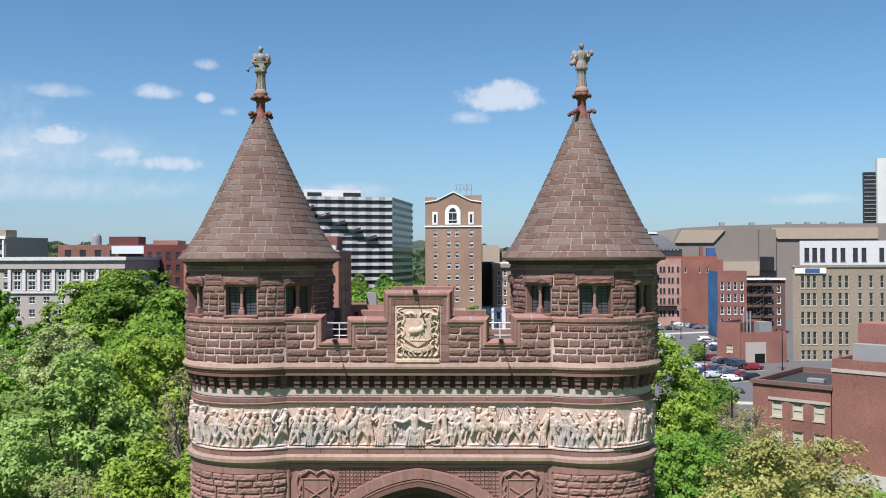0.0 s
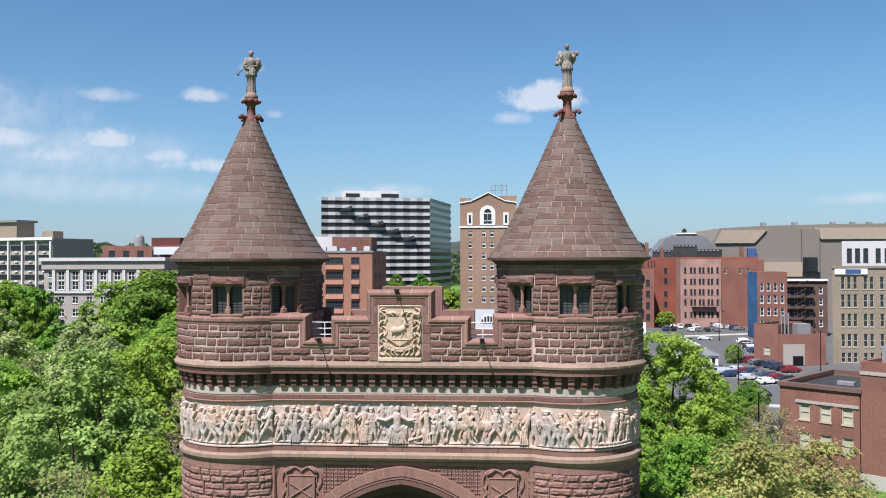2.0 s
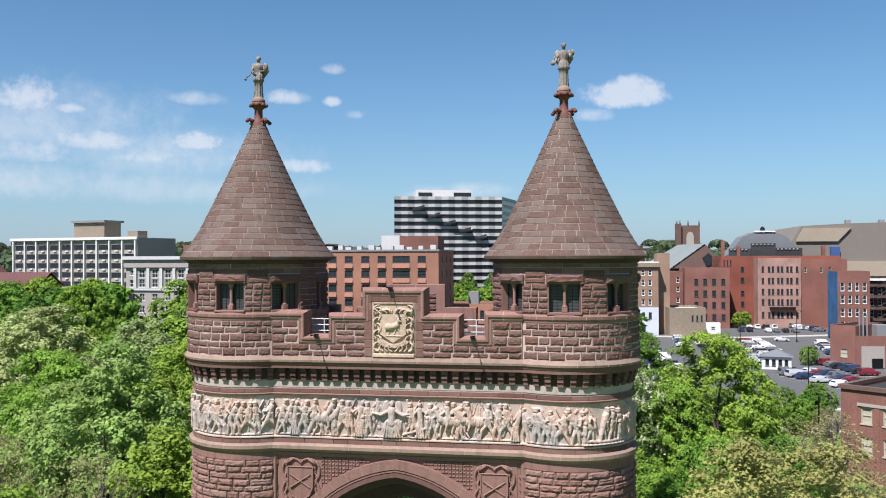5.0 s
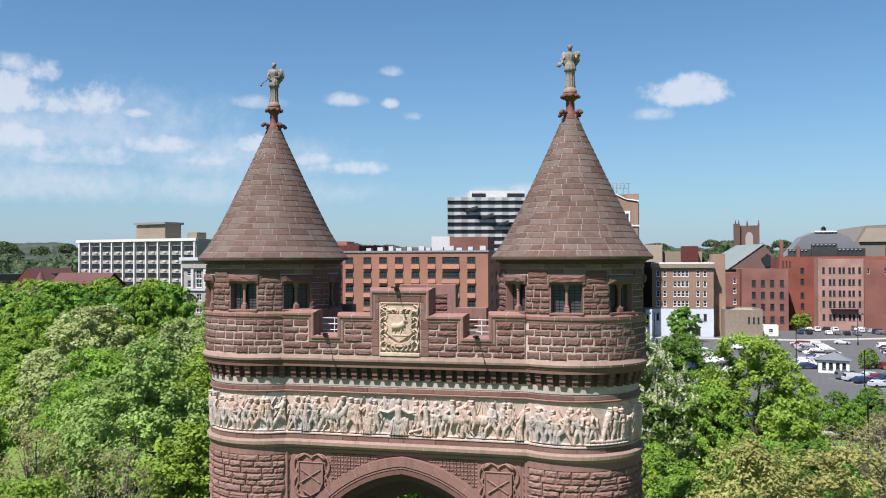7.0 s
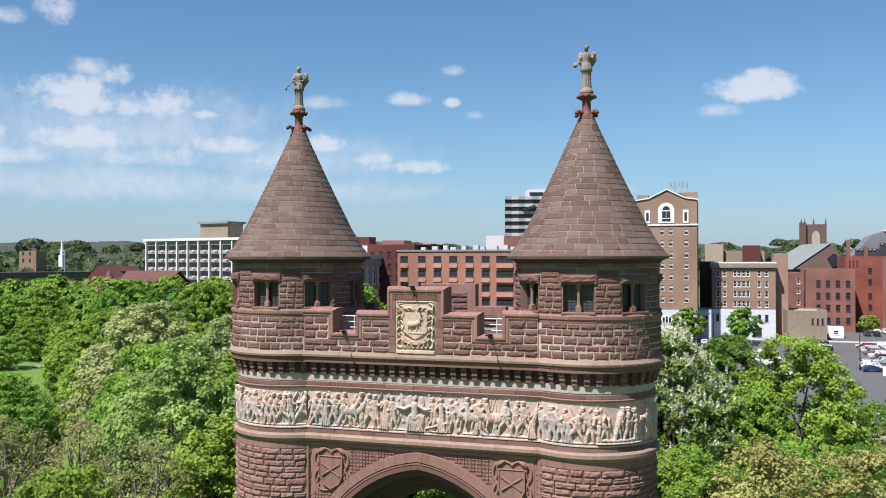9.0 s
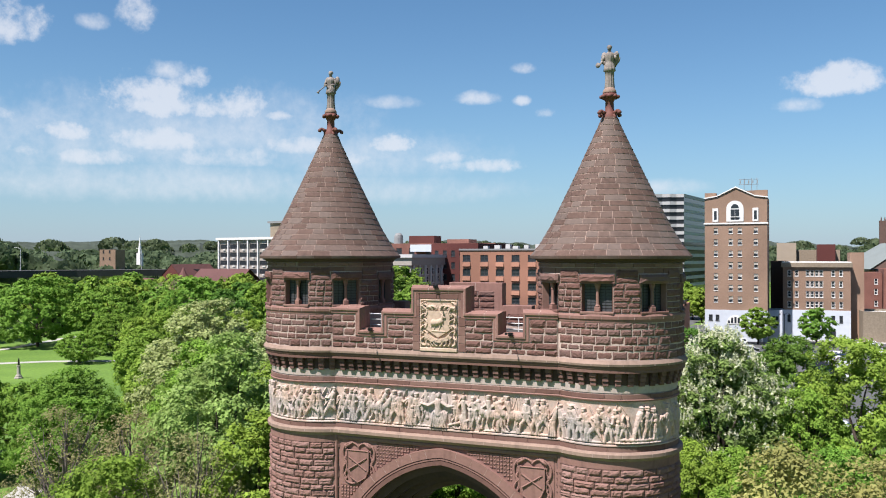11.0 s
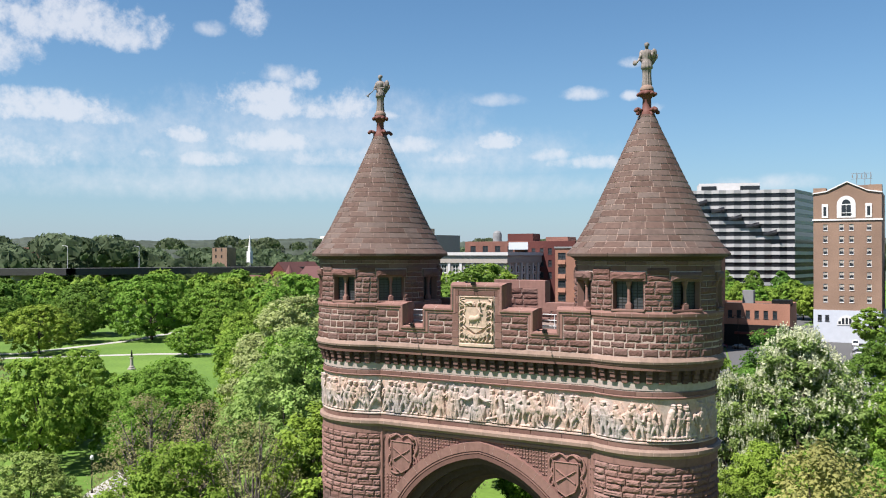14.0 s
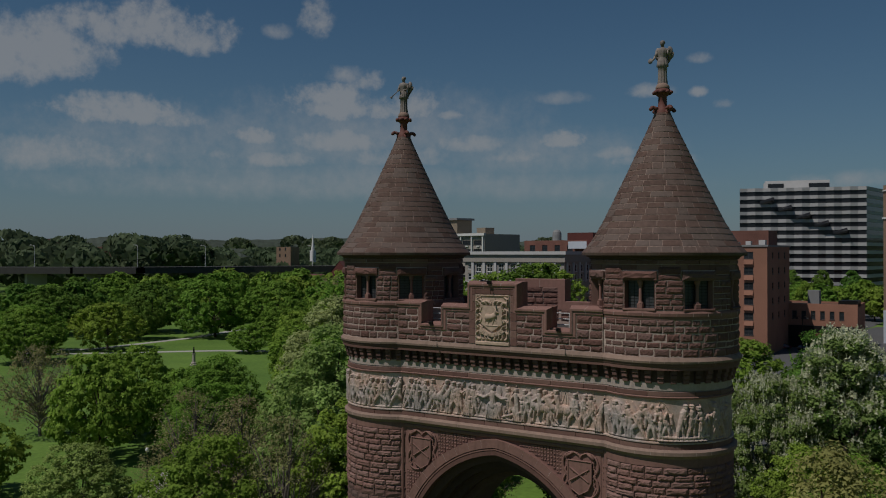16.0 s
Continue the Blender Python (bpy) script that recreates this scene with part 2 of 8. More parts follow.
def terracotta(name):
    """Fired clay panels in uneven tints: greyish, cream, orange and pale."""
    m = bpy.data.materials.new(name)
    m.use_nodes = True
    nt = m.node_tree
    p = nt.nodes["Principled BSDF"]
    p.inputs["Roughness"].default_value, p.inputs["Specular IOR Level"].default_value = 0.8, 0.3
    pos = nt.nodes.new("ShaderNodeNewGeometry")
    noises = []
    for sc, dt in ((0.62, 2.5), (9.0, 6.0), (2.3, 5.0)):
        n = nt.nodes.new("ShaderNodeTexNoise")
        n.inputs["Scale"].default_value, n.inputs["Detail"].default_value = sc, dt
        nt.links.new(pos.outputs["Position"], n.inputs["Vector"])
        noises.append(n)
    ramp_ = nt.nodes.new("ShaderNodeValToRGB")
    el_ = ramp_.color_ramp.elements
    el_[0].position, el_[0].color = 0.30, (0.300, 0.258, 0.240, 1)
    el_[1].position, el_[1].color = 0.72, (0.405, 0.332, 0.292, 1)
    for at_, c in ((0.42, (0.362, 0.285, 0.246, 1)), (0.53, (0.400, 0.280, 0.220, 1)), (0.60, (0.382, 0.300, 0.257, 1))):
        e_ = el_.new(at_)
        e_.color = c
    nt.links.new(noises[0].outputs["Fac"], ramp_.inputs[0])
    hsv = nt.nodes.new("ShaderNodeHueSaturation")
    add = nt.nodes.new("ShaderNodeMath")
    add.operation = "ADD"
    nt.links.new(noises[1].outputs["Fac"], add.inputs[0])
    nt.links.new(noises[2].outputs["Fac"], add.inputs[1])
    mr = nt.nodes.new("ShaderNodeMapRange")
    mr.inputs["From Min"].default_value, mr.inputs["From Max"].default_value = 0.6, 1.4
    mr.inputs["To Min"].default_value, mr.inputs["To Max"].default_value = 0.72, 1.30
    nt.links.new(add.outputs[0], mr.inputs["Value"])
    nt.links.new(mr.outputs[0], hsv.inputs["Value"])
    nt.links.new(ramp_.outputs[0], hsv.inputs["Color"])
    nt.links.new(hsv.outputs[0], p.inputs["Base Color"])
    b_ = nt.nodes.new("ShaderNodeBump")
    b_.inputs["Strength"].default_value, b_.inputs["Distance"].default_value = 0.3, 0.02
    nt.links.new(noises[1].outputs["Fac"], b_.inputs["Height"])
    nt.links.new(b_.outputs[0], p.inputs["Normal"])
    return m


BUFF = terracotta("buff_terracotta")
BUFF_WARM = material("warm_buff_terracotta", (0.57, 0.415, 0.31), 0.8, 0.26, 6.0, 0.7, 0.25, piece=0.15)
LEDGE = material("pale_sandstone_ledge", (0.345, 0.235, 0.182), 0.85, 0.18, 5.0, 0.5, 0.25, streak=0.2, piece=0.15)
PALE = material("pale_stone_band", (0.50, 0.405, 0.355), 0.85, 0.16, 5.0, 0.6, 0.2, streak=0.2, piece=0.15)
STATUE = material("grey_terracotta_statue", (0.315, 0.268, 0.240), 0.75, 0.40, 10.0, 2.0, 0.3, streak=0.25, piece=0.15)
IRON = material("dark_iron", (0.03, 0.028, 0.027), 0.5, 0.2, 10.0, 1.0, 0.1, metal=0.6)
STEEL = material("white_painted_steel", (0.72, 0.72, 0.71), 0.4, 0.06, 10.0, 1.0, 0.05)
LEADGLASS = glass_material("leaded_glass", (0.05, 0.052, 0.055), 0.38)
GLASS = glass_material("window_glass", (0.025, 0.03, 0.035), 0.05)
DARKFRAME = material("dark_window_frame", (0.07, 0.07, 0.075), 0.5, 0.08, 3.0, 0.3, 0.0)
DECK = material("grey_roof_deck", (0.10, 0.095, 0.09), 0.9, 0.2, 3.0, 0.3, 0.3)
BARK = material("bark", (0.085, 0.065, 0.05), 0.9, 0.3, 9.0, 1.0, 0.6)
TWIG = material("bare_twigs", (0.23, 0.19, 0.165), 0.9, 0.25, 9.0, 1.0, 0.2)
GRASS = material("mown_grass", (0.100, 0.215, 0.026), 0.9, 0.34, 1.2, 0.06, 0.5, second=(0.135, 0.235, 0.034), bump_dist=0.08)
ASPHALT = material("asphalt", (0.138, 0.138, 0.138), 0.9, 0.16, 2.0, 0.06, 0.3, piece=0.15)
CONCRETE = material("concrete", (0.48, 0.46, 0.42), 0.88, 0.12, 2.0, 0.1, 0.2, piece=0.15)
WHITEPAINT = material("white_paint", (0.78, 0.77, 0.74), 0.7, 0.05, 3.0, 0.3, 0.05)
BRICK_TAN = material("brown_brick", (0.36, 0.235, 0.165), 0.9, 0.3, 5.0, 0.1, 0.2, streak=0.05, piece=0.15)
BRICK_RED = material("red_brick", (0.28, 0.12, 0.09), 0.9, 0.42, 6.0, 0.14, 0.3, streak=0.08, piece=0.15)
BRICK_PINK = material("faded_pink_brick", (0.285, 0.130, 0.100), 0.9, 0.40, 7.0, 0.2, 0.4, streak=0.08, piece=0.15)
BRICK_ORANGE = material("orange_brick", (0.40, 0.195, 0.13), 0.9, 0.3, 5.0, 0.12, 0.2, piece=0.15)
BRICK_DARK = material("dark_red_brick", (0.15, 0.045, 0.038), 0.9, 0.14, 3.2, 0.08, 0.2)
SANDSTONE = material("tan_stucco", (0.34, 0.275, 0.20), 0.9, 0.24, 2.0, 0.08, 0.1, streak=0.06, piece=0.15)
GREYSTONE = material("grey_limestone", (0.46, 0.41, 0.36), 0.88, 0.08, 2.0, 0.08, 0.1, streak=0.05, piece=0.15)
WHITECLAD = material("white_precast", (0.64, 0.625, 0.61), 0.75, 0.07, 1.0, 0.06, 0.05, piece=0.15)
GREYCLAD = material("grey_precast", (0.30, 0.30, 0.30), 0.75, 0.08, 1.0, 0.06, 0.05, piece=0.15)
SPANDREL = material("grey_white_spandrel", (0.52, 0.51, 0.50), 0.75, 0.07, 1.0, 0.06, 0.05, piece=0.15)
BRICK_ROSE = material("rose_brick", (0.43, 0.26, 0.21), 0.9, 0.42, 6.0, 0.16, 0.3, streak=0.25, piece=0.15)
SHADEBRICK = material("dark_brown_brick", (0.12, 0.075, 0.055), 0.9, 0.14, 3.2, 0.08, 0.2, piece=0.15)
BANDGLASS = glass_material("dark_band_glass", (0.018, 0.019, 0.022), 0.08)
BROWNHALL = material("taupe_cladding", (0.265, 0.23, 0.195), 0.85, 0.05, 0.4, 0.03, 0.05)
BEIGEPANEL = material("beige_panel", (0.44, 0.36, 0.27), 0.85, 0.06, 0.5, 0.05, 0.05)
SLATE = material("slate_roof", (0.21, 0.22, 0.235), 0.7, 0.15, 2.5, 0.1, 0.2)
SLATE_GREEN = material("green_slate_roof", (0.24, 0.27, 0.26), 0.7, 0.12, 2.5, 0.1, 0.2)
TILE_RED = material("red_tile_roof", (0.175, 0.075, 0.068), 0.8, 0.14, 2.5, 0.1, 0.2)
BLUEWHITE = material("pale_blue_stucco", (0.62, 0.66, 0.72), 0.85, 0.06, 1.0, 0.1, 0.1)
PANEL_TAN = material("painted_window_panel", (0.50, 0.46, 0.36), 0.8, 0.06, 3.0, 0.3, 0.1)
MURAL = material("blue_mural", (0.07, 0.22, 0.46), 0.85, 0.35, 0.3, 0.08, 0.05, second=(0.20, 0.42, 0.55))
BLACKROOF = material("dark_roofing", (0.06, 0.06, 0.062), 0.9, 0.2, 1.0, 0.1, 0.1)
PALEROOF = material("pale_roofing", (0.62, 0.61, 0.59), 0.85, 0.1, 1.0, 0.1, 0.1)
RED_PAINT = material("bright_red_brick", (0.36, 0.11, 0.072), 0.85, 0.36, 4.0, 0.14, 0.1)
BLUESIGN = material("blue_panel", (0.06, 0.12, 0.30), 0.6, 0.06, 2.0, 0.3, 0.05)
GREENSIGN = material("green_road_sign", (0.04, 0.28, 0.17), 0.5, 0.05, 2.0, 0.3, 0.0)

# ---- mesh tools ----
class Mesh:
    """Collects vertices and faces for one mesh object."""

    def __init__(self):
        self.v, self.f = [], []

    def add(self, verts, faces, m=None):
        k = len(self.v)
        self.v += [tuple(m @ Vector(p)) for p in verts] if m is not None else [tuple(p) for p in verts]
        self.f += [tuple(i + k for i in f) for f in faces]
        return self

    def box(self, x0, x1, y0, y1, z0, z1, m=None):
        return self.add([(x0, y0, z0), (x1, y0, z0), (x1, y1, z0), (x0, y1, z0), (x0, y0, z1), (x1, y0, z1), (x1, y1, z1), (x0, y1, z1)],
                        [(0, 3, 2, 1), (4, 5, 6, 7), (0, 1, 5, 4), (1, 2, 6, 5), (2, 3, 7, 6), (3, 0, 4, 7)], m)

    def block(self, x0, x1, y0, y1, z0, z1, c=0.03, m=None):
        """A box whose front edges (towards -y) are chamfered by c."""
        a = [(x0, y1, z0), (x1, y1, z0), (x1, y1, z1), (x0, y1, z1), (x0, y0 + c, z0), (x1, y0 + c, z0), (x1, y0 + c, z1), (x0, y0 + c, z1),
             (x0 + c, y0, z0 + c), (x1 - c, y0, z0 + c), (x1 - c, y0, z1 - c), (x0 + c, y0, z1 - c)]
        return self.add(a, [(0, 3, 2, 1), (0, 1, 5, 4), (1, 2, 6, 5), (2, 3, 7, 6), (3, 0, 4, 7), (4, 5, 9, 8), (5, 6, 10, 9), (6, 7, 11, 10), (7, 4, 8, 11), (8, 9, 10, 11)], m)

    def lathe(self, profile, n=72, a0=0.0, a1=360.0, cx=0.0, cy=0.0, m=None):
        """Turns (r, z) points about the upright axis at (cx, cy)."""
        full = abs(a1 - a0 - 360) < 1e-6
        cols = n if full else n + 1
        v = []
        for i in range(cols):
            a = radians(a0 + (a1 - a0) * i / n)
            v += [(cx + r * math.sin(a), cy - r * math.cos(a), z) for r, z in profile]
        k = len(profile)
        f = []
        for i in range(n):
            j = (i + 1) % cols
            f += [(i * k + q, j * k + q, j * k + q + 1, i * k + q + 1) for q in range(k - 1)]
        return self.add(v, f, m)

    def along(self, profile, x0, x1, m=None):
        """Runs (y, z) points from x0 to x1."""
        k = len(profile)
        v = [(x0, y, z) for y, z in profile] + [(x1, y, z) for y, z in profile]
        return self.add(v, [(q, q + k, q + k + 1, q + 1) for q in range(k - 1)] + [tuple(range(k)), tuple(reversed(range(k, 2 * k)))], m)

    def ball(self, x, y, z, rx, ry, rz, n=8, rings=6, m=None):
        v, f = [], []
        for i in range(rings + 1):
            t = math.pi * i / rings
            for j in range(n):
                a = 2 * math.pi * j / n
                v.append((x + rx * math.sin(t) * math.cos(a), y + ry * math.sin(t) * math.sin(a), z + rz * math.cos(t)))
        for i in range(rings):
            for j in range(n):
                f.append((i * n + j, (i + 1) * n + j, (i + 1) * n + (j + 1) % n, i * n + (j + 1) % n))
        return self.add(v, f, m)

    def limb(self, a, b, ra, rb, n=6, m=None):
        """A tapered round bar from a to b."""
        a, b = Vector(a), Vector(b)
        q = (b - a).to_track_quat("Z", "Y")
        v = []
        for p, r in ((a, ra), (b, rb)):
            v += [p + q @ Vector((r * math.cos(2 * math.pi * i / n), r * math.sin(2 * math.pi * i / n), 0)) for i in range(n)]
        f = [(i, (i + 1) % n, n + (i + 1) % n, n + i) for i in range(n)] + [tuple(reversed(range(n))), tuple(range(n, 2 * n))]
        return self.add(v, f, m)

    def prism(self, outline, y0, y1, m=None):
        """An outline of (x, z) points, anticlockwise from the front, given depth from y0 (front) to y1."""
        k = len(outline)
        v = [(x, y0, z) for x, z in outline] + [(x, y1, z) for x, z in outline]
        f = [tuple(range(k)), tuple(reversed(range(k, 2 * k)))] + [((i + 1) % k, i, k + i, k + (i + 1) % k) for i in range(k)]
        return self.add(v, f, m)

    def data(self, name, mat, smooth=False):
        d = bpy.data.meshes.new(name)
        d.from_pydata(self.v, [], self.f)
        d.materials.append(mat)
        if smooth:
            d.polygons.foreach_set("use_smooth", [True] * len(d.polygons))
        d.update()
        return d

    def made(self, name, mat, parent=None, label="", smooth=False):
        ob = new(name, self.data(name, mat, smooth))
        ob.parent = parent
        return tagged(ob, label)


def part(name, data, parent, m=None, label=""):
    """Links mesh data as one part under a thing or a part."""
    ob = new(name, data)
    ob.parent = parent
    if m is not None:
        ob.matrix_basis = m
    return tagged(ob, label)


def thing(name, m, label, category, group="", kind=""):
    ob = new(name)
    ob.matrix_basis = m
    return tagged(ob, label, category, group, kind)


def scaled(m, x, y, z):
    return m @ Matrix.Diagonal((x, y, z, 1))


rng = random.Random(7)


def rough_stone(seed, mat, nx=6, nz=4, bulge=0.45):
    """A unit block, 1 wide and high, whose front is broken to about -1 and whose back lies at 0."""
    r = random.Random(seed)
    M = Mesh()
    v, f = [], []
    for j in range(nz):
        for i in range(nx):
            u, w = i / (nx - 1), j / (nz - 1)
            rim = i in (0, nx - 1) or j in (0, nz - 1)
            y = -(1 - bulge) + (0.05 * r.random() if rim else -bulge * (0.5 + 0.5 * r.random()))
            x = u - 0.5 + (0 if i in (0, nx - 1) else 0.08 * (r.random() - 0.5))
            z = w - 0.5 + (0 if j in (0, nz - 1) else 0.10 * (r.random() - 0.5))
            if rim:
                x += 0.012 * (r.random() - 0.5)
                z += 0.014 * (r.random() - 0.5)
            v.append((x, y, z))
    for j in range(nz - 1):
        for i in range(nx - 1):
            a = j * nx + i
            f.append((a, a + 1, a + nx + 1, a + nx))
    ring = [i for i in range(nx)] + [j * nx + nx - 1 for j in range(1, nz)] + [(nz - 1) * nx + i for i in range(nx - 2, -1, -1)] + [j * nx for j in range(nz - 2, 0, -1)]
    k = len(v)
    for i in ring:
        v.append((v[i][0], 0.0, v[i][2]))
    n = len(ring)
    for q in range(n):
        f.append((ring[(q + 1) % n], ring[q], k + q, k + (q + 1) % n))
    M.add(v, f)
    return M


class Relief:
    """Carved relief as one height sheet over (u, z); the forms melt into each other as carving does."""

    def __init__(self, u0, u1, z0, z1, step):
        self.u = np.arange(u0, u1 + step / 2, step)
        self.z = np.arange(z0, z1 + step / 2, step)
        self.h = np.zeros((len(self.z), len(self.u)))

    def window(self, ua, ub, za, zb):
        i0, i1 = np.searchsorted(self.u, (ua, ub))
        j0, j1 = np.searchsorted(self.z, (za, zb))
        return slice(j0, j1), slice(i0, i1)

    def bar(self, a, b, ra, rb):
        q = max(ra, rb)
        w = self.window(min(a[0], b[0]) - q, max(a[0], b[0]) + q, min(a[2], b[2]) - q, max(a[2], b[2]) + q)
        if self.h[w].size:
            U, Z = np.meshgrid(self.u[w[1]], self.z[w[0]])
            du, dz = b[0] - a[0], b[2] - a[2]
            t = np.clip(((U - a[0]) * du + (Z - a[2]) * dz) / max(du * du + dz * dz, 1e-9), 0, 1)
            r = ra + (rb - ra) * t
            d2 = (U - a[0] - du * t) ** 2 + (Z - a[2] - dz * t) ** 2
            top = np.where(d2 < r * r, a[1] + (b[1] - a[1]) * t + np.sqrt(np.maximum(r * r - d2, 0)) * 0.9, 0)
            self.h[w] = np.maximum(self.h[w], top)

    def ball(self, u, o, z, ru, ro, rz):
        w = self.window(u - ru, u + ru, z - rz, z + rz)
        if self.h[w].size:
            U, Z = np.meshgrid(self.u[w[1]], self.z[w[0]])
            k = 1 - ((U - u) / ru) ** 2 - ((Z - z) / rz) ** 2
            self.h[w] = np.maximum(self.h[w], np.where(k > 0, o + ro * np.sqrt(np.maximum(k, 0)), 0))

    def mesh(self, place, chips=0.012, seed=0.0):
        """Softened once and chipped; flat ground is left out. place maps (u, out, z) to the wall."""
        p = np.pad(self.h, 1, mode="edge")
        soft = (p[1:-1, 1:-1] * 4 + p[:-2, 1:-1] + p[2:, 1:-1] + p[1:-1, :-2] + p[1:-1, 2:]) / 8
        M, index = Mesh(), {}
        up = soft > 0.006
        cell = up[:-1, :-1] | up[1:, :-1] | up[:-1, 1:] | up[1:, 1:]
        for j, i in zip(*np.nonzero(cell)):
            f = []
            for jj, ii in ((j, i), (j, i + 1), (j + 1, i + 1), (j + 1, i)):
                if (jj, ii) not in index:
                    index[(jj, ii)] = len(M.v)
                    u, z, o = float(self.u[ii]), float(self.z[jj]), float(soft[jj, ii]) * min(1.0, jj / 3, (len(self.z) - 1 - jj) / 3)
                    n = noise.noise(Vector((u * 21 + seed, z * 6, 1.3))) + 0.5 * noise.noise(Vector((u * 30, z * 30, seed)))
                    M.v.append(place(u, o + chips * n * min(1.0, o * 14), z))
                f.append(index[(jj, ii)])
            M.f.append(tuple(f))
        return M


STONES = [rough_stone(s, ROCK, 8, 5, 0.5).data("rock_faced_stone", ROCK) for s in range(14)]
STONES_LOW = [rough_stone(s + 30, ROCK_LOW, 8, 5, 0.55).data("rock_faced_stone", ROCK_LOW) for s in range(12)]
STONES_M = [rough_stone(s + 50, ROCK, 4, 3) for s in range(10)]


def split(total, low, high, r):
    """Lengths between low and high that fill total."""
    out, left = [], total
    while left > high:
        w = r.uniform(low, high)
        if left - w < low:
            break
        out.append(w)
        left -= w
    out.append(left)
    return out

# ---- the memorial arch ----
TX = 7.10                 # tower axis from the middle of the arch
WALL_Y = 2.42             # half depth of the wall between the towers
JOIN = 5.35               # where wall and towers meet
arch = thing("memorial_arch", pose(0.0, -0.1, 0), "brownstone memorial arch with two round cone-roofed towers and a sculpted frieze", "memorial arch")

# section of the shared mouldings: bottom z, top z, [(tower radius, wall face, z) ...], name, material, label
BANDS = [
    ("lower_ledge", LEDGE, "pale sandstone string course", [(2.97, 2.44, 17.44), (3.04, 2.54, 17.54), (3.12, 2.64, 17.60), (3.12, 2.64, 17.74), (3.02, 2.52, 17.82), (2.9, 2.38, 17.83)]),
    ("frieze_ground", BUFF, "buff terracotta frieze ground", [(2.98, 2.46, 18.06), (2.98, 2.46, 18.11), (2.88, 2.36, 18.15), (2.88, 2.36, 19.9)]),
    ("frieze_top_moulding", BROWN, "thin brown moulding", [(2.88, 2.36, 19.88), (2.97, 2.47, 19.91), (2.99, 2.49, 19.96), (2.96, 2.46, 20.0)]),
    ("pale_band", PALE, "pale stone band below the corbel table", [(2.88, 2.40, 20.20), (2.90, 2.42, 20.24), (2.90, 2.42, 20.58)]),
    # back of the corbels: shade below the cornice is in its dark colour
    ("corbel_table_back", BROWN_SHADE, "recessed back of the corbel table, shade in its colour", [(2.90, 2.44, 20.56), (2.90, 2.44, 21.12)]),
    ("cornice_fascia", BROWN_PIECE, "dressed brownstone cornice fascia", [(2.90, 2.44, 21.08), (3.22, 2.77, 21.10), (3.22, 2.77, 21.24), (3.25, 2.81, 21.27), (3.26, 2.82, 21.36), (3.1, 2.6, 21.37)]),
    ("upper_ledge", LEDGE, "weathered pale sandstone ledge", [(3.22, 2.80, 21.36), (3.31, 2.87, 21.38), (3.33, 2.88, 21.47), (3.22, 2.80, 21.62), (3.0, 2.6, 21.63)]),
]


def sectors(side):
    """The stretch of a tower outside the wall, as angles from the front, for the left (-1) and right (1) tower."""
    return (-217.0, 36.0) if side < 0 else (-36.0, 217.0)


for name, mat, label, sec in BANDS:
    for side in (-1, 1):
        a0, a1 = sectors(side)
        Mesh().lathe([(r, z) for r, w, z in sec], 96, a0, a1, side * TX).made(name, mat, arch, label)
    for s in (1, -1):
        M = Mesh()
        M.along([(-s * w, z) for r, w, z in sec] + [(0.0, sec[-1][2]), (0.0, sec[0][2])], -JOIN - 0.35, JOIN + 0.35)
        M.made(name, mat, arch, label)

# bodies of towers and wall
for side in (-1, 1):
    Mesh().lathe([(3.35, 0.0), (3.35, 1.2), (3.2, 1.5), (2.925, 1.6), (2.925, 17.2), (2.90, 17.46)], 96, cx=side * TX).made("tower_body", MORTAR_DARK, arch, "rough brownstone tower body")
    Mesh().lathe([(2.90, 17.10), (2.975, 17.11), (2.975, 17.45), (2.90, 17.46)], 96, cx=side * TX).made("plain_course", BROWN, arch, "smooth brownstone course under the ledge")

# ---- smooth band of stones above the frieze and below it
def dressed_band(z0, z1, r_tower, y_wall, low, high, depth, name, mat, label=""):
    r = random.Random(int(z0 * 100))
    for side in (-1, 1):
        a0, a1 = sectors(side)
        host = Mesh().lathe([(r_tower - 0.03, z0), (r_tower - 0.03, z1)], 96, a0, a1, side * TX).made(name, MORTAR, arch, label)
        a = a0
        while a < a1:
            da = math.degrees(r.uniform(low, high) / r_tower)
            da = min(da, a1 - a)
            if da > 2:
                n = max(1, int(da / 4))
                half = (r_tower - 0.02) * radians(da) / 2 - 0.008
                M = Mesh()
                b0, b1 = a + 0.16, a + da - 0.16
                M.lathe([(r_tower - 0.04, z0 + 0.012), (r_tower, z0 + 0.016), (r_tower, z1 - 0.016), (r_tower - 0.04, z1 - 0.012)], n, b0, b1, side * TX)
                k = len(M.v)
                M.f += [(3, 2, 1, 0), (k - 4, k - 3, k - 2, k - 1)]
                part("stone", M.data("stone", mat), host)
            a += da
    for s in (1, -1):
        host = Mesh().box(-JOIN - 0.3, JOIN + 0.3, min(-s * (y_wall - 0.03), 0), max(-s * (y_wall - 0.03), 0), z0, z1).made(name, MORTAR, arch, label)
        x = -JOIN - 0.1
        for w in split(2 * JOIN + 0.2, low, high, r):
            d = Mesh().block(0.008, w - 0.008, -0.04, 0, z0 + 0.012, z1 - 0.012, 0.006).data("stone", mat)
            part("stone", d, host, pose(x, -s * (y_wall - 0.03), 0) if s > 0 else pose(x + w, y_wall - 0.03, 0, 0, 0, 180))
            x += w


dressed_band(17.82, 18.06, 2.95, 2.42, 0.6, 1.5, 0.04, "frieze_base", BROWN_PIECE, "band of dressed blocks under the frieze")
dressed_band(20.0, 20.2, 2.95, 2.46, 0.5, 1.7, 0.04, "brown_stone_band", BROWN_PIECE, "band of dressed brownstone blocks")

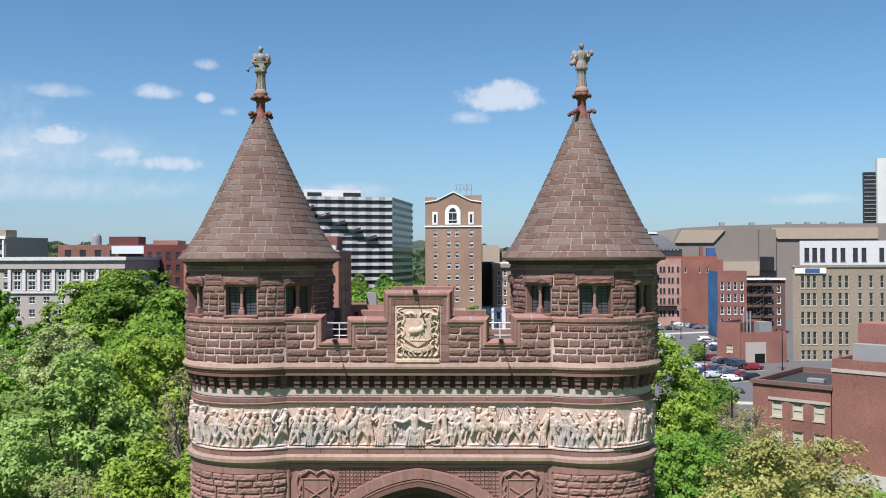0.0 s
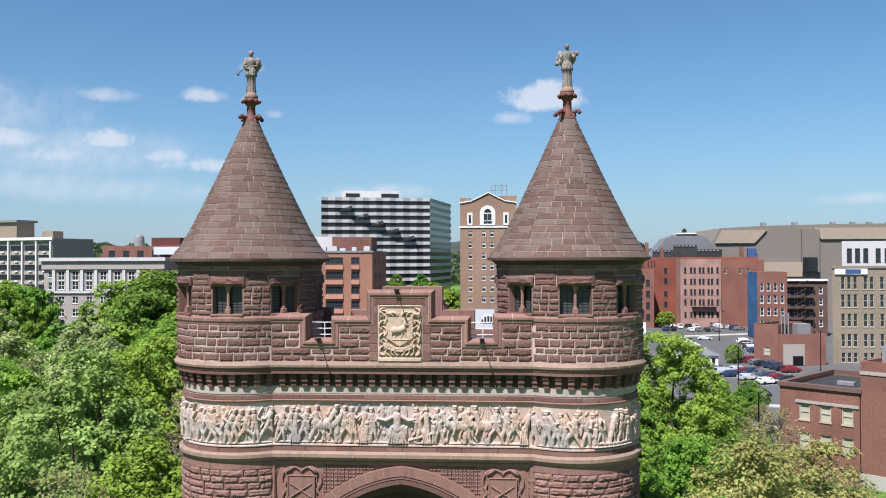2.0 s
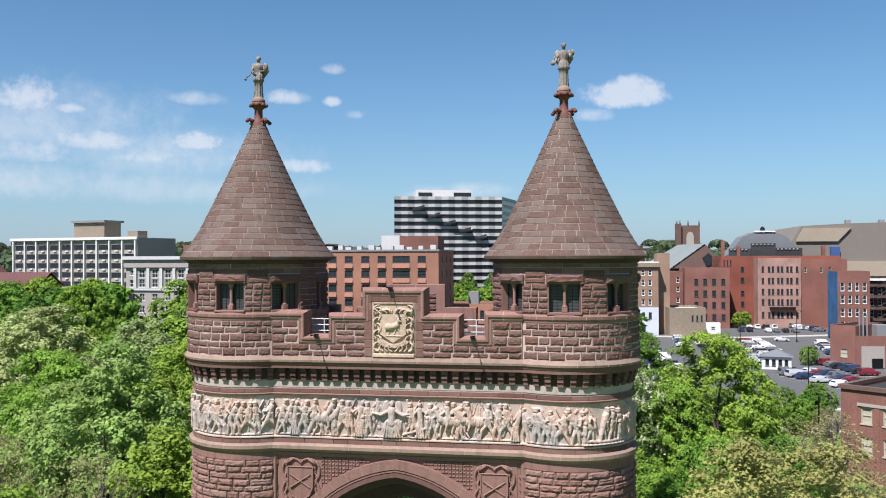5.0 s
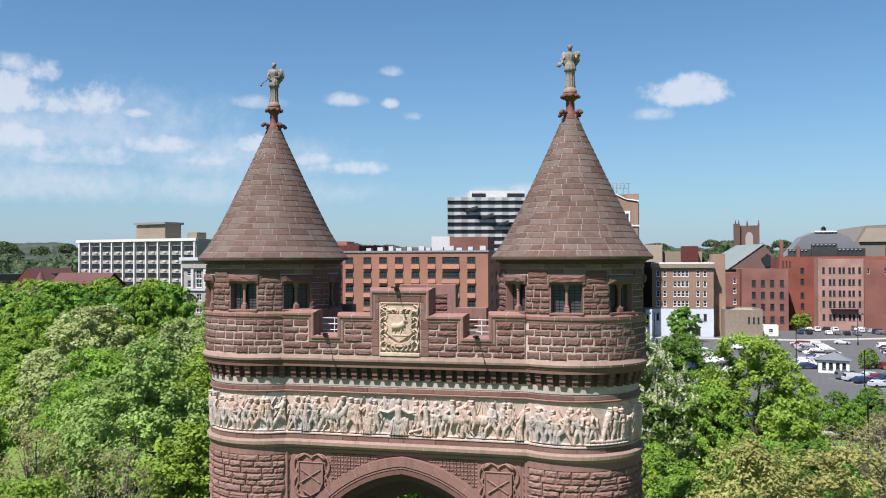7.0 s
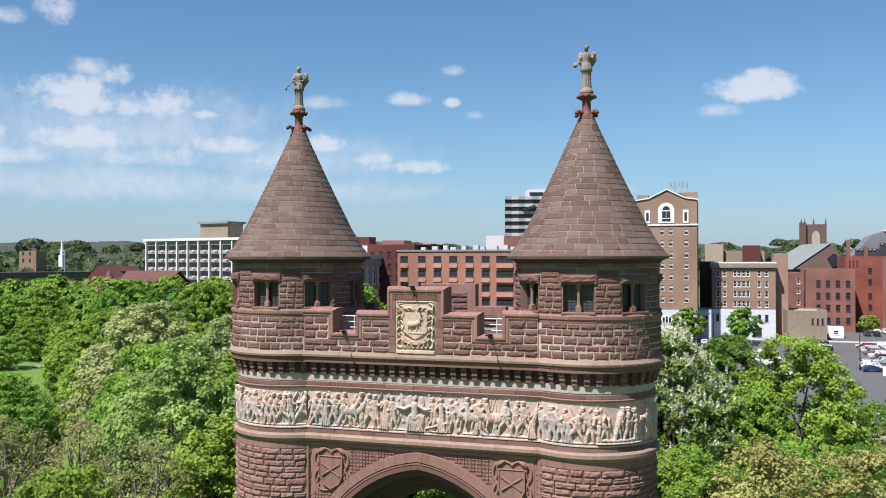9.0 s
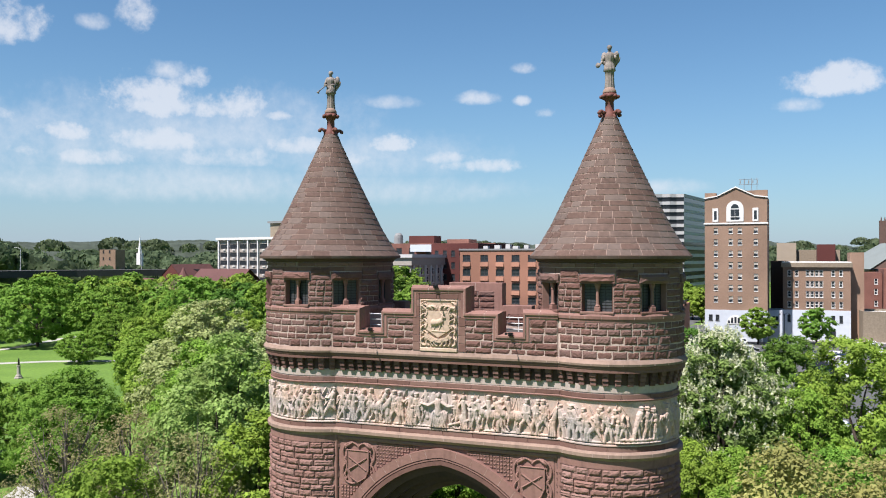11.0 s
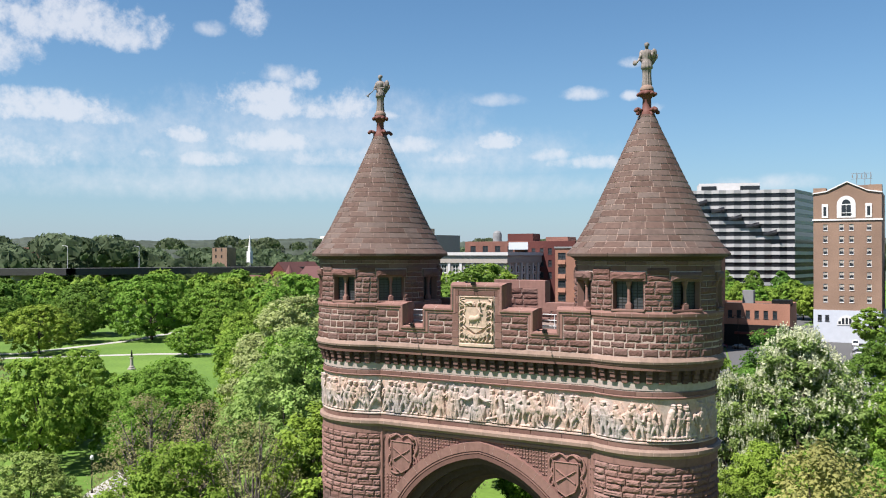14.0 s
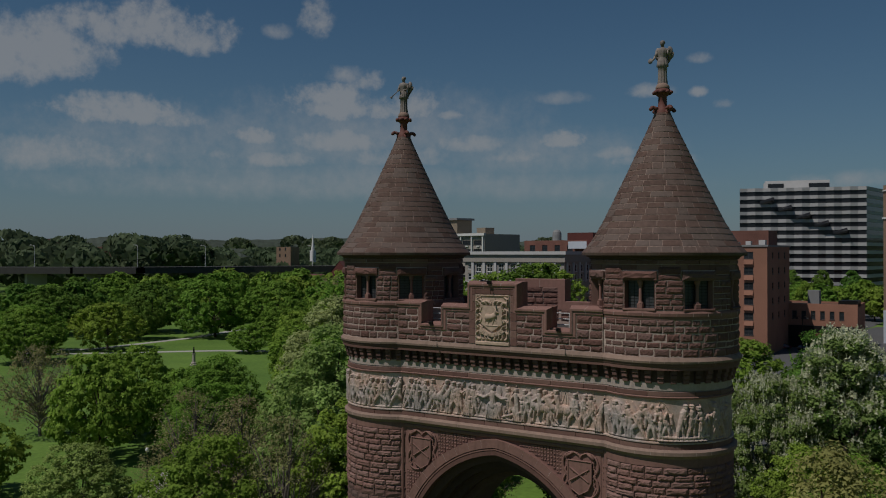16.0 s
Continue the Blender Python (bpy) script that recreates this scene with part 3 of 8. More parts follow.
# ---- dentils of the corbel table, two steps deep
dent = Mesh()
dent.block(-0.135, 0.135, -0.235, 0, 0.36, 0.545, 0.02)
dent.block(-0.130, 0.130, -0.180, 0, 0.165, 0.345, 0.02)
dent.block(-0.125, 0.125, -0.120, 0, -0.03, 0.150, 0.02)
# part of the cornice's shade is in the corbel colour
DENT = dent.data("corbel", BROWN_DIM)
for side in (-1, 1):
    host = [o for o in arch.children if o.name.startswith("corbel_table_back")][0 if side < 0 else 1]
    a0, a1 = sectors(side)
    n = int((a1 - a0) / 9.6)
    for i in range(n):
        a = a0 + (i + 0.5) * (a1 - a0) / n
        m = pose(side * TX, 0, 0, 0, 0, a) @ pose(0, -2.90, 20.56)
        part("corbel", DENT, host, m)
for s, host in ((1, [o for o in arch.children if o.name.startswith("corbel_table_back")][2]), (-1, [o for o in arch.children if o.name.startswith("corbel_table_back")][3])):
    n = 22
    for i in range(n):
        x = -JOIN + 0.12 + (i + 0.5) * (2 * JOIN - 0.24) / n
        part("corbel", DENT, host, pose(x, -2.44, 20.56) if s > 0 else pose(x, 2.44, 20.56, 0, 0, 180))

# ---- tower parapet of rock-faced stone
PARA = [(21.63, 21.98), (21.98, 22.24), (22.24, 22.60), (22.60, 22.89), (22.89, 23.16)]


def ring_of_stones(host, side, courses, radius, depth, low, high, a0, a1, seed, stones=STONES):
    r = random.Random(seed)
    for z0, z1 in courses:
        a = a0 + r.uniform(0, 4)
        while a < a1 - 3:
            w = r.uniform(low, high)
            da = math.degrees(w / radius)
            if a + da > a1:
                da = a1 - a
                w = radians(da) * radius
            am = a + da / 2
            m = pose(side * TX, 0, 0, 0, 0, am) @ pose(0, -radius, (z0 + z1) / 2)
            part("stone", r.choice(stones), host, scaled(m, w - 0.026, depth * r.uniform(0.85, 1.35), z1 - z0 - 0.026))
            a += da


for side in (-1, 1):
    a0, a1 = (-213, 32.5) if side < 0 else (-32.5, 213)
    host = Mesh().lathe([(3.172, 21.6), (3.172, 23.2)], 96, cx=side * TX).made("tower_parapet", MORTAR, arch, "rock-faced brownstone parapet courses")
    ring_of_stones(host, side, PARA, 3.12, 0.085, 0.38, 0.75, a0, a1, 11 + side)
    Mesh().lathe([(3.12, 23.15), (3.19, 23.17), (3.20, 23.27), (3.24, 23.30), (3.25, 23.42), (3.20, 23.50), (3.12, 23.53), (2.6, 23.54)], 96, cx=side * TX).made("sill_course", BROWN, arch, "dressed brownstone sill course")
    # upright joints of the sill course
    for i in range(30):
        Mesh().box(-0.007, 0.007, -3.254, -3.1, 23.29, 23.425, pose(side * TX, 0, 0, 0, 0, i * 12 + 5)).made("joint", MORTAR, [o for o in arch.children if o.name.startswith("sill_course")][-1])

# ---- drums with eight two-light windows
WIN_HALF = 12.2
Z_SILL, Z_HEAD, Z_LINTEL = 23.62, 24.77, 25.32
for side in (-1, 1):
    spin = 1.5 * side
    drum = Mesh()
    for k in range(8):
        c = spin + 45 * k
        drum.lathe([(2.70, 23.5), (3.155, 23.5), (3.155, Z_HEAD), (2.70, Z_HEAD)], 6, c + WIN_HALF, c + 45 - WIN_HALF, side * TX)
        for a in (c + WIN_HALF, c + 45 - WIN_HALF):
            q = radians(a)
            e = [(side * TX + rr * math.sin(q), -rr * math.cos(q), zz) for rr, zz in ((2.70, 23.5), (3.155, 23.5), (3.155, Z_HEAD), (2.70, Z_HEAD))]
            drum.add(e, [(0, 1, 2, 3)])
    drum.lathe([(2.70, Z_HEAD), (3.145, Z_HEAD), (3.145, 25.15), (3.12, 25.2), (3.12, 25.9), (2.70, 25.9)], 96, cx=side * TX)
    host = drum.made("tower_drum", MORTAR, arch, "rock-faced brownstone drum with window openings")
    Mesh().lathe([(0.0, 23.52), (2.7, 23.53)], 48, cx=side * TX).made("drum_floor", DECK, arch)
    r = random.Random(40 + side)
    for k in range(8):
        c = spin + 45 * k
        # pier stones between windows
        z = 23.54
        for h in (0.20, 0.26, 0.22, 0.28, 0.27):
            p0, p1 = c + WIN_HALF, c + 45 - WIN_HALF
            cuts = [p0, p0 + (p1 - p0) * r.uniform(0.25, 0.4), p0 + (p1 - p0) * r.uniform(0.6, 0.75), p1] if r.random() < 0.62 else [p0, p0 + (p1 - p0) * r.uniform(0.35, 0.65), p1]
            for b0, b1 in zip(cuts, cuts[1:]):
                w = radians(b1 - b0) * 3.12
                m = pose(side * TX, 0, 0, 0, 0, (b0 + b1) / 2) @ pose(0, -3.115, z + h / 2)
                part("stone", r.choice(STONES), host, scaled(m, w - 0.026, r.uniform(0.08, 0.125), h - 0.026))
            z += h
        # lintel over the window, two courses over the pier
        m = pose(side * TX, 0, 0, 0, 0, c) @ pose(0, -3.09, (Z_HEAD + Z_LINTEL - 0.17) / 2)
        part("lintel", STONES[(k * 3 + side) % 14], host, scaled(m, 2 * radians(WIN_HALF + 1.8) * 3.12 - 0.03, 0.17, Z_LINTEL - 0.17 - Z_HEAD - 0.02), "rough-faced lintel")
        for z0, z1 in ((Z_HEAD, 25.0), (25.0, 25.32)):
            p0, p1 = c + WIN_HALF + 1.9, c + 45 - WIN_HALF - 1.9
            w = radians(p1 - p0) * 3.12
            m = pose(side * TX, 0, 0, 0, 0, (p0 + p1) / 2) @ pose(0, -3.115, (z0 + z1) / 2)
            part("stone", r.choice(STONES), host, scaled(m, w - 0.028, 0.08, z1 - z0 - 0.024))
        # window: sill, colonnette, two leaded lights
        wm = pose(side * TX, 0, 0, 0, 0, c)
        win = Mesh().block(-0.70, 0.70, -3.20, -2.72, 23.50, 23.60, 0.02, wm).made("tower_window", BROWN_PIECE, arch, "two-light tower window with a stone colonnette")
        rev = Mesh()
        for sg in (-1, 1):
            q = sg * (WIN_HALF - 0.12)
            e = [(rr * math.sin(radians(q)), -rr * math.cos(radians(q)), zz) for rr, zz in ((2.70, 23.5), (3.165, 23.5), (3.165, Z_HEAD), (2.70, Z_HEAD))]
            e += [(x - sg * 0.03, y, z) for x, y, z in e]
            rev.add(e, [(4, 5, 6, 7), (0, 1, 5, 4), (1, 2, 6, 5)], wm)
        rev.box(-0.66, 0.66, -3.15, -2.72, Z_HEAD - 0.02, Z_HEAD - 0.004, wm)
        part("reveal", rev.data("reveal", BROWN_PIECE), win)
        col = Mesh()
        col.block(-0.12, 0.12, -3.08, -2.84, 23.60, 23.80, 0.02, wm)
        col.lathe([(0.10, 23.80), (0.115, 23.83), (0.085, 23.87), (0.07, 23.92), (0.065, 24.45), (0.085, 24.50), (0.075, 24.53), (0.12, 24.66), (0.13, Z_HEAD)], 12, m=wm @ pose(0, -2.96, 0))
        part("colonnette", col.data("colonnette", BROWN), win)
        for sx in (-0.31, 0.31):
            part("pane", Mesh().box(sx - 0.30, sx + 0.30, -2.79, -2.775, 23.60, Z_HEAD, wm).data("pane", LEADGLASS), win, None, "leaded glass")
            bars = Mesh()
            for b in range(1, 9):
                bars.box(sx - 0.29, sx + 0.29, -2.80, -2.79, 23.60 + b * 0.13 - 0.008, 23.60 + b * 0.13 + 0.008, wm)
            bars.box(sx - 0.01, sx + 0.01, -2.801, -2.79, 23.60, Z_HEAD, wm)
            bars.box(sx - 0.30, sx - 0.25, -2.81, -2.77, 23.60, Z_HEAD, wm).box(sx + 0.25, sx + 0.30, -2.81, -2.77, 23.60, Z_HEAD, wm)
            part("lead_lattice", bars.data("lead_lattice", IRON), win)
    # smooth frieze stones and corbelled eave courses above the lintels
    for z0, z1, rad, lo, hi in ((25.17, 25.42, 3.14, 0.7, 1.3), (25.42, 25.60, 3.17, 0.6, 1.0)):
        a = 0.0
        while a < 359:
            da = min(math.degrees(r.uniform(lo, hi) / rad), 360 - a)
            if da > 1.5:
                M = Mesh().lathe([(rad - 0.06, z0 + 0.012), (rad, z0 + 0.016), (rad, z1 - 0.016), (rad - 0.06, z1 - 0.012)], max(1, int(da / 4)), a + 0.18, a + da - 0.18, side * TX)
                k = len(M.v)
                M.f += [(3, 2, 1, 0), (k - 4, k - 3, k - 2, k - 1)]
                part("stone", M.data("stone", BROWN_PIECE), host)
            a += da
    # the shade under the eave is coloured into this moulding
    Mesh().lathe([(3.1, 25.60), (3.20, 25.62), (3.24, 25.70), (3.36, 25.76), (3.40, 25.80), (3.0, 25.81)], 96, cx=side * TX).made("eave_moulding", BROWN_SHADE, arch, "moulded eave course, darkened for eave shade")

    # ---- stone cone roof, bell-cast at the foot
    CONE = [(3.52, 25.80), (3.54, 25.90), (3.13, 26.40), (2.62, 27.25), (2.08, 28.35), (1.52, 29.5), (0.98, 30.66), (0.53, 31.63), (0.33, 32.12)]

    def cone_r(z):
        for (r0, z0), (r1, z1) in zip(CONE[1:], CONE[2:]):
            if z <= z1:
                return r0 + (r1 - r0) * (z - z0) / (z1 - z0)
        return CONE[-1][0]

    roof = Mesh().lathe([(3.1, 25.80)] + [(max(q - 0.003, 0.1), z) for q, z in CONE], 96, cx=side * TX).made("cone_roof", ROOF_JOINT, arch, "conical roof of brown stone slabs with pale joints")
    r = random.Random(90 + side)
    z, course = 25.905, 0
    joined = Mesh()
    while z < 32.0:
        h = 0.26 if course < 4 else r.uniform(0.23, 0.30)
        z1 = min(z + h, 32.09)
        ra, rb = cone_r(z), cone_r(z1)
        a = r.uniform(-200, -180)
        end = a + 360
        while a < end - 1:
            da = math.degrees(r.uniform(0.42, 1.0) / max((ra + rb) / 2, 0.42))
            da = min(da, 75)
            if end - a - da < math.degrees(0.3 / ra):
                da = end - a
            gap = math.degrees(0.013 / ((ra + rb) / 2))
            n = max(1, int(da / 2.2))
            M = Mesh()
            lift = r.uniform(0.0, 0.004)
            M.lathe([(ra - 0.05, z + 0.018), (ra + 0.006 + lift, z + 0.016), (rb + 0.006 + lift, z1 - 0.014), (rb - 0.05, z1 - 0.016)], n, a + gap, a + da - gap, side * TX)
            k = len(M.v)
            M.f += [(3, 2, 1, 0), (k - 4, k - 3, k - 2, k - 1)]
            mid = (a + da / 2 + 540) % 360 - 180
            if abs(mid - (8 if side < 0 else 12)) < 100:
                part("slab", M.data("slab", SLAB), roof)
            else:
                joined.add(M.v, M.f)
            a += da
        z = z1
        course += 1
    tagged(joined.made("slab_field", SLAB, roof), kind="stuff")
    # eave edge slabs
    for i in range(26):
        a = i * 360 / 26 + 3
        M = Mesh().lathe([(3.40, 25.78), (3.53, 25.79), (3.555, 25.90), (3.515, 25.95)], 6, a + 0.12, a + 13.72, side * TX)
        M.f += [(3, 2, 1, 0), (24, 25, 26, 27)]
        part("edge_slab", M.data("edge_slab", SLAB), roof)

    # ---- finial: crocketed red terracotta stem, pale ball
    fin = Mesh()
    fin.lathe([(0.36, 32.02), (0.33, 32.17), (0.29, 32.27), (0.20, 32.37), (0.185, 32.80), (0.24, 32.86), (0.31, 32.98), (0.35, 33.05), (0.31, 33.14), (0.22, 33.18), (0.0, 33.18)], 24, cx=side * TX)
    finial = fin.made("finial", REDBROWN, arch, "red terracotta finial with scrolled crockets", True)
    for ring_z, reach, count, off in ((32.22, 0.60, 4, 45), (32.96, 0.42, 8, 0)):
        for i in range(count):
            cm = pose(side * TX, 0, 0, 0, 0, off + i * 360 / count + 10)
            C = Mesh()
            if count == 4:
                C.limb((0, -0.25, ring_z), (0, -reach + 0.12, ring_z + 0.10), 0.10, 0.085, 8, cm)
                C.limb((0, -reach + 0.12, ring_z + 0.10), (0, -reach, ring_z + 0.06), 0.085, 0.08, 8, cm)
                C.ball(0, -reach - 0.01, ring_z + 0.02, 0.10, 0.10, 0.09, 8, 6, cm)
                C.limb((0, -0.30, ring_z - 0.02), (0, -0.33, ring_z - 0.30), 0.10, 0.05, 8, cm)
            else:
                C.ball(0, -reach + 0.05, ring_z + 0.04, 0.11, 0.09, 0.085, 8, 6, cm)
            part("crocket", C.data("crocket", REDBROWN, True), finial)
    part("cap", Mesh().lathe([(0.30, 33.17), (0.31, 33.22), (0.27, 33.31), (0.20, 33.40), (0.0, 33.45)], 24, cx=side * TX).data("cap", LEDGE, True), finial, None, "pale domed cap under the statue")

# upright joints of the ledges
for name, rad, y, z0, z1 in (("lower_ledge", 3.123, 2.643, 17.60, 17.74), ("upper_ledge", 3.335, 2.885, 21.39, 21.47), ("pale_band", 2.903, 2.423, 20.25, 20.57)):
    hosts = [o for o in arch.children if o.name.startswith(name)]
    r = random.Random(len(name))
    for side in (-1, 1):
        for i in range(12):
            a = (-112 + i * 13 + r.uniform(-3, 3)) * -side
            if abs(a) < 100 and a * side > -34:
                part("joint", Mesh().box(-0.008, 0.008, -rad, -rad + 0.1, z0, z1, pose(side * TX, 0, 0, 0, 0, a)).data("joint", MORTAR), hosts[0 if side < 0 else 1])
    for i in range(11):
        x = -5.0 + i + r.uniform(-0.25, 0.25)
        part("joint", Mesh().box(x - 0.008, x + 0.008, -y, -y + 0.1, z0, z1).data("joint", MORTAR), hosts[2])

# ---- statues on the cones: plain robed, winged forms
def robed_statue(side):
    M = Mesh()
    m = pose(side * TX, -0.1, 33.37, 0, 0, 6 if side < 0 else 2)
    # pleated robe, overskirt to the knee, belted waist, broad shoulders; the last number tells how deep the folds are
    rings = [(0.225, 0.0, 0.10), (0.235, 0.05, 0.14), (0.205, 0.25, 0.15), (0.20, 0.55, 0.13), (0.215, 0.76, 0.10), (0.27, 0.78, 0.14), (0.262, 0.90, 0.12), (0.225, 1.08, 0.08), (0.185, 1.17, 0.04), (0.188, 1.21, 0.03),
             (0.225, 1.30, 0.05), (0.262, 1.42, 0.05), (0.268, 1.50, 0.04), (0.215, 1.58, 0.03), (0.115, 1.63, 0.02), (0.078, 1.66, 0.0), (0.075, 1.72, 0.0)]
    n = 40
    v, f = [], []
    for k, (q, z, amp) in enumerate(rings):
        for i in range(n):
            a = 2 * math.pi * i / n
            fold = 1 + amp * math.cos(11 * a + 0.9 * math.sin(2 * a) + k * 0.10)
            v.append((0.9 * q * fold * math.cos(a), q * 0.70 * fold * math.sin(a), z))
    for k in range(len(rings) - 1):
        for i in range(n):
            j = (i + 1) % n
            f.append((k * n + i, k * n + j, (k + 1) * n + j, (k + 1) * n + i))
    M.add(v, f, m)
    # head and cap of hair
    M.ball(0, -0.03, 1.815, 0.098, 0.115, 0.13, 16, 12, m)
    M.ball(0, 0.015, 1.865, 0.118, 0.130, 0.095, 16, 10, m)
    M.limb((0, 0.0, 1.64), (0, -0.01, 1.76), 0.078, 0.072, 12, m)
    # folded wings: thick shells that stand out behind the shoulders and taper to the hip
    for s in (-1, 1):
        M.ball(s * 0.27, 0.22, 1.50, 0.13, 0.075, 0.20, 12, 10, m)
        for q in range(8):
            M.limb((s * (0.17 + 0.030 * q), 0.22 + 0.008 * q, 1.58 - 0.022 * q), (s * (0.13 + 0.036 * q), 0.21 + 0.010 * q, 0.86 + 0.055 * q), 0.062, 0.028, 8, m)
    # arms, with what they hold
    for s in (-1, 1):
        M.ball(s * 0.215, 0.0, 1.50, 0.080, 0.085, 0.080, 10, 8, m)
        if side < 0:
            el_, wr = (s * 0.31, -0.07, 1.22), (s * 0.13, -0.25, 1.20)
        else:
            el_, wr = ((-0.32, -0.04, 1.24), (-0.37, -0.20, 1.08)) if s < 0 else ((0.32, -0.06, 1.26), (0.34, -0.24, 1.42))
        M.limb((s * 0.215, 0, 1.50), el_, 0.074, 0.056, 10, m)
        M.limb(el_, wr, 0.056, 0.036, 10, m)
        M.ball(*wr, 0.036, 0.036, 0.042, 8, 6, m)
        if side < 0:
            end = (s * 0.46, -0.44, 0.86) if s < 0 else (0.16, -0.42, 0.82)
            M.limb(wr, end, 0.018, 0.028, 8, m)
            M.limb(end, (end[0] + s * 0.05 * (s < 0), end[1] - 0.03, end[2] - 0.09), 0.028, 0.085, 12, m)
        elif s < 0:
            M.limb((-0.46, -0.24, 1.03), (-0.47, -0.265, 1.03), 0.12, 0.12, 24, m)
        else:
            M.limb((0.38, -0.26, 1.46), (0.40, -0.25, 1.465), 0.13, 0.13, 24, m)
    ob = M.made("statue", STATUE, None, "", True)
    return tagged(ob, "weathered grey terracotta winged statue holding %s" % ("two horns" if side < 0 else "a pair of round discs"), "statue")


for side in (-1, 1):
    robed_statue(side)

# ---- wall between the towers: pointed arch through it
ARC_X, ARC_Z = -0.70, 10.88


def arc(radius, z_low=10.88, n=20):
    """Right half of a pointed arch from its foot to the apex, as (x, z)."""
    top = math.acos(-ARC_X / radius)
    return [(ARC_X + radius * math.cos(top * i / n), ARC_Z + radius * math.sin(top * i / n)) for i in range(n + 1)]


def opening(radius):
    """The whole opening from the left foot over the apex to the right foot."""
    right = arc(radius)
    left = [(-x, z) for x, z in right]
    return [(-right[0][0], 0.0)] + left + list(reversed(right))[1:] + [(right[0][0], 0.0)]


def arch_ring(r_in, r_out, y0, y1, name, mat, label=""):
    """One order of the archivolt between two radii, from y0 (front) back to y1."""
    inn, outl = opening(r_in), opening(r_out)
    k = len(inn)
    v = [(x, y0, z) for x, z in inn] + [(x, y0, z) for x, z in outl] + [(x, y1, z) for x, z in inn] + [(x, y1, z) for x, z in outl]
    f = []
    for i in range(k - 1):
        f += [(i, i + 1, k + i + 1, k + i), (2 * k + i + 1, 2 * k + i, 3 * k + i, 3 * k + i + 1), (i + 1, i, 2 * k + i, 2 * k + i + 1), (k + i, k + i + 1, 3 * k + i + 1, 3 * k + i)]
    return Mesh().add(v, f).made(name, mat, arch, label)


# solid spandrel wall with the arch cut through it
op = opening(5.9)
k = len(op)
v, f = [], []
for y in (-2.33, 2.33):
    v += [(x, y, z) for x, z in op]
    v += [(x * 0 + (-5.75 if x < -0.001 else 5.75 if x > 0.001 else 0.0), y, 17.5 if z > 10.9 else z) for x, z in op]
for i in range(k - 1):
    f += [(i, k + i, k + i + 1, i + 1), (2 * k + i + 1, 3 * k + i + 1, 3 * k + i, 2 * k + i), (i, i + 1, 2 * k + i + 1, 2 * k + i)]
Mesh().add(v, f).made("spandrel_wall", BROWN, arch, "dressed brownstone wall pierced by a pointed arch")
top = Mesh().box(-5.7, 5.7, -2.33, 2.33, 17.40, 21.6)
top.made("wall_core", BROWN, arch)
arch_ring(6.02, 6.42, 2.30, 2.56, "archivolt_outer", BROWN, "smooth outer moulding of the arch")
arch_ring(6.02, 6.42, -2.58, -2.30, "archivolt_outer", BROWN, "smooth outer moulding of the arch")
# hollows, recessed orders and soffit carry the archway's shade as dark colour
arch_ring(5.96, 6.03, -2.50, -2.2, "archivolt_hollow", BROWN_SHADE, "hollow between two mouldings, shade in its colour")
arch_ring(5.91, 5.97, -2.56, -2.2, "archivolt_fillet", BROWN, "thin raised fillet")
arch_ring(5.86, 5.92, -2.48, -2.2, "archivolt_hollow", BROWN_SHADE, "hollow between two mouldings, shade in its colour")
arch_ring(5.68, 5.87, -2.54, -2.0, "archivolt_inner", BROWN_PIECE, "inner moulding of the arch")
arch_ring(5.30, 5.70, -2.05, -1.5, "recessed_order", BROWN_SHADE, "recessed order of the arch")
arch_ring(4.95, 5.34, -1.55, -0.9, "recessed_order", BROWN_SHADE, "recessed order of the arch")
arch_ring(4.60, 5.00, -0.95, -0.2, "recessed_order", BROWN_SHADE, "recessed order of the arch")
arch_ring(4.28, 4.65, -0.25, 2.31, "arch_soffit", BROWN_SHADE, "soffit of the arch, coloured dark for shade")
outer = [o for o in arch.children if o.name.startswith("archivolt_outer")][1]
for i in range(1, 12):
    for s in (-1, 1):
        t = math.acos(0.70 / 6.4) * i / 12
        a = (s * (ARC_X + 6.03 * math.cos(t)), ARC_Z + 6.03 * math.sin(t))
        b = (s * (ARC_X + 6.425 * math.cos(t)), ARC_Z + 6.425 * math.sin(t))
        part("joint", Mesh().limb((a[0], -2.576, a[1]), (b[0], -2.576, b[1]), 0.009, 0.009, 4).data("joint", MORTAR), outer)

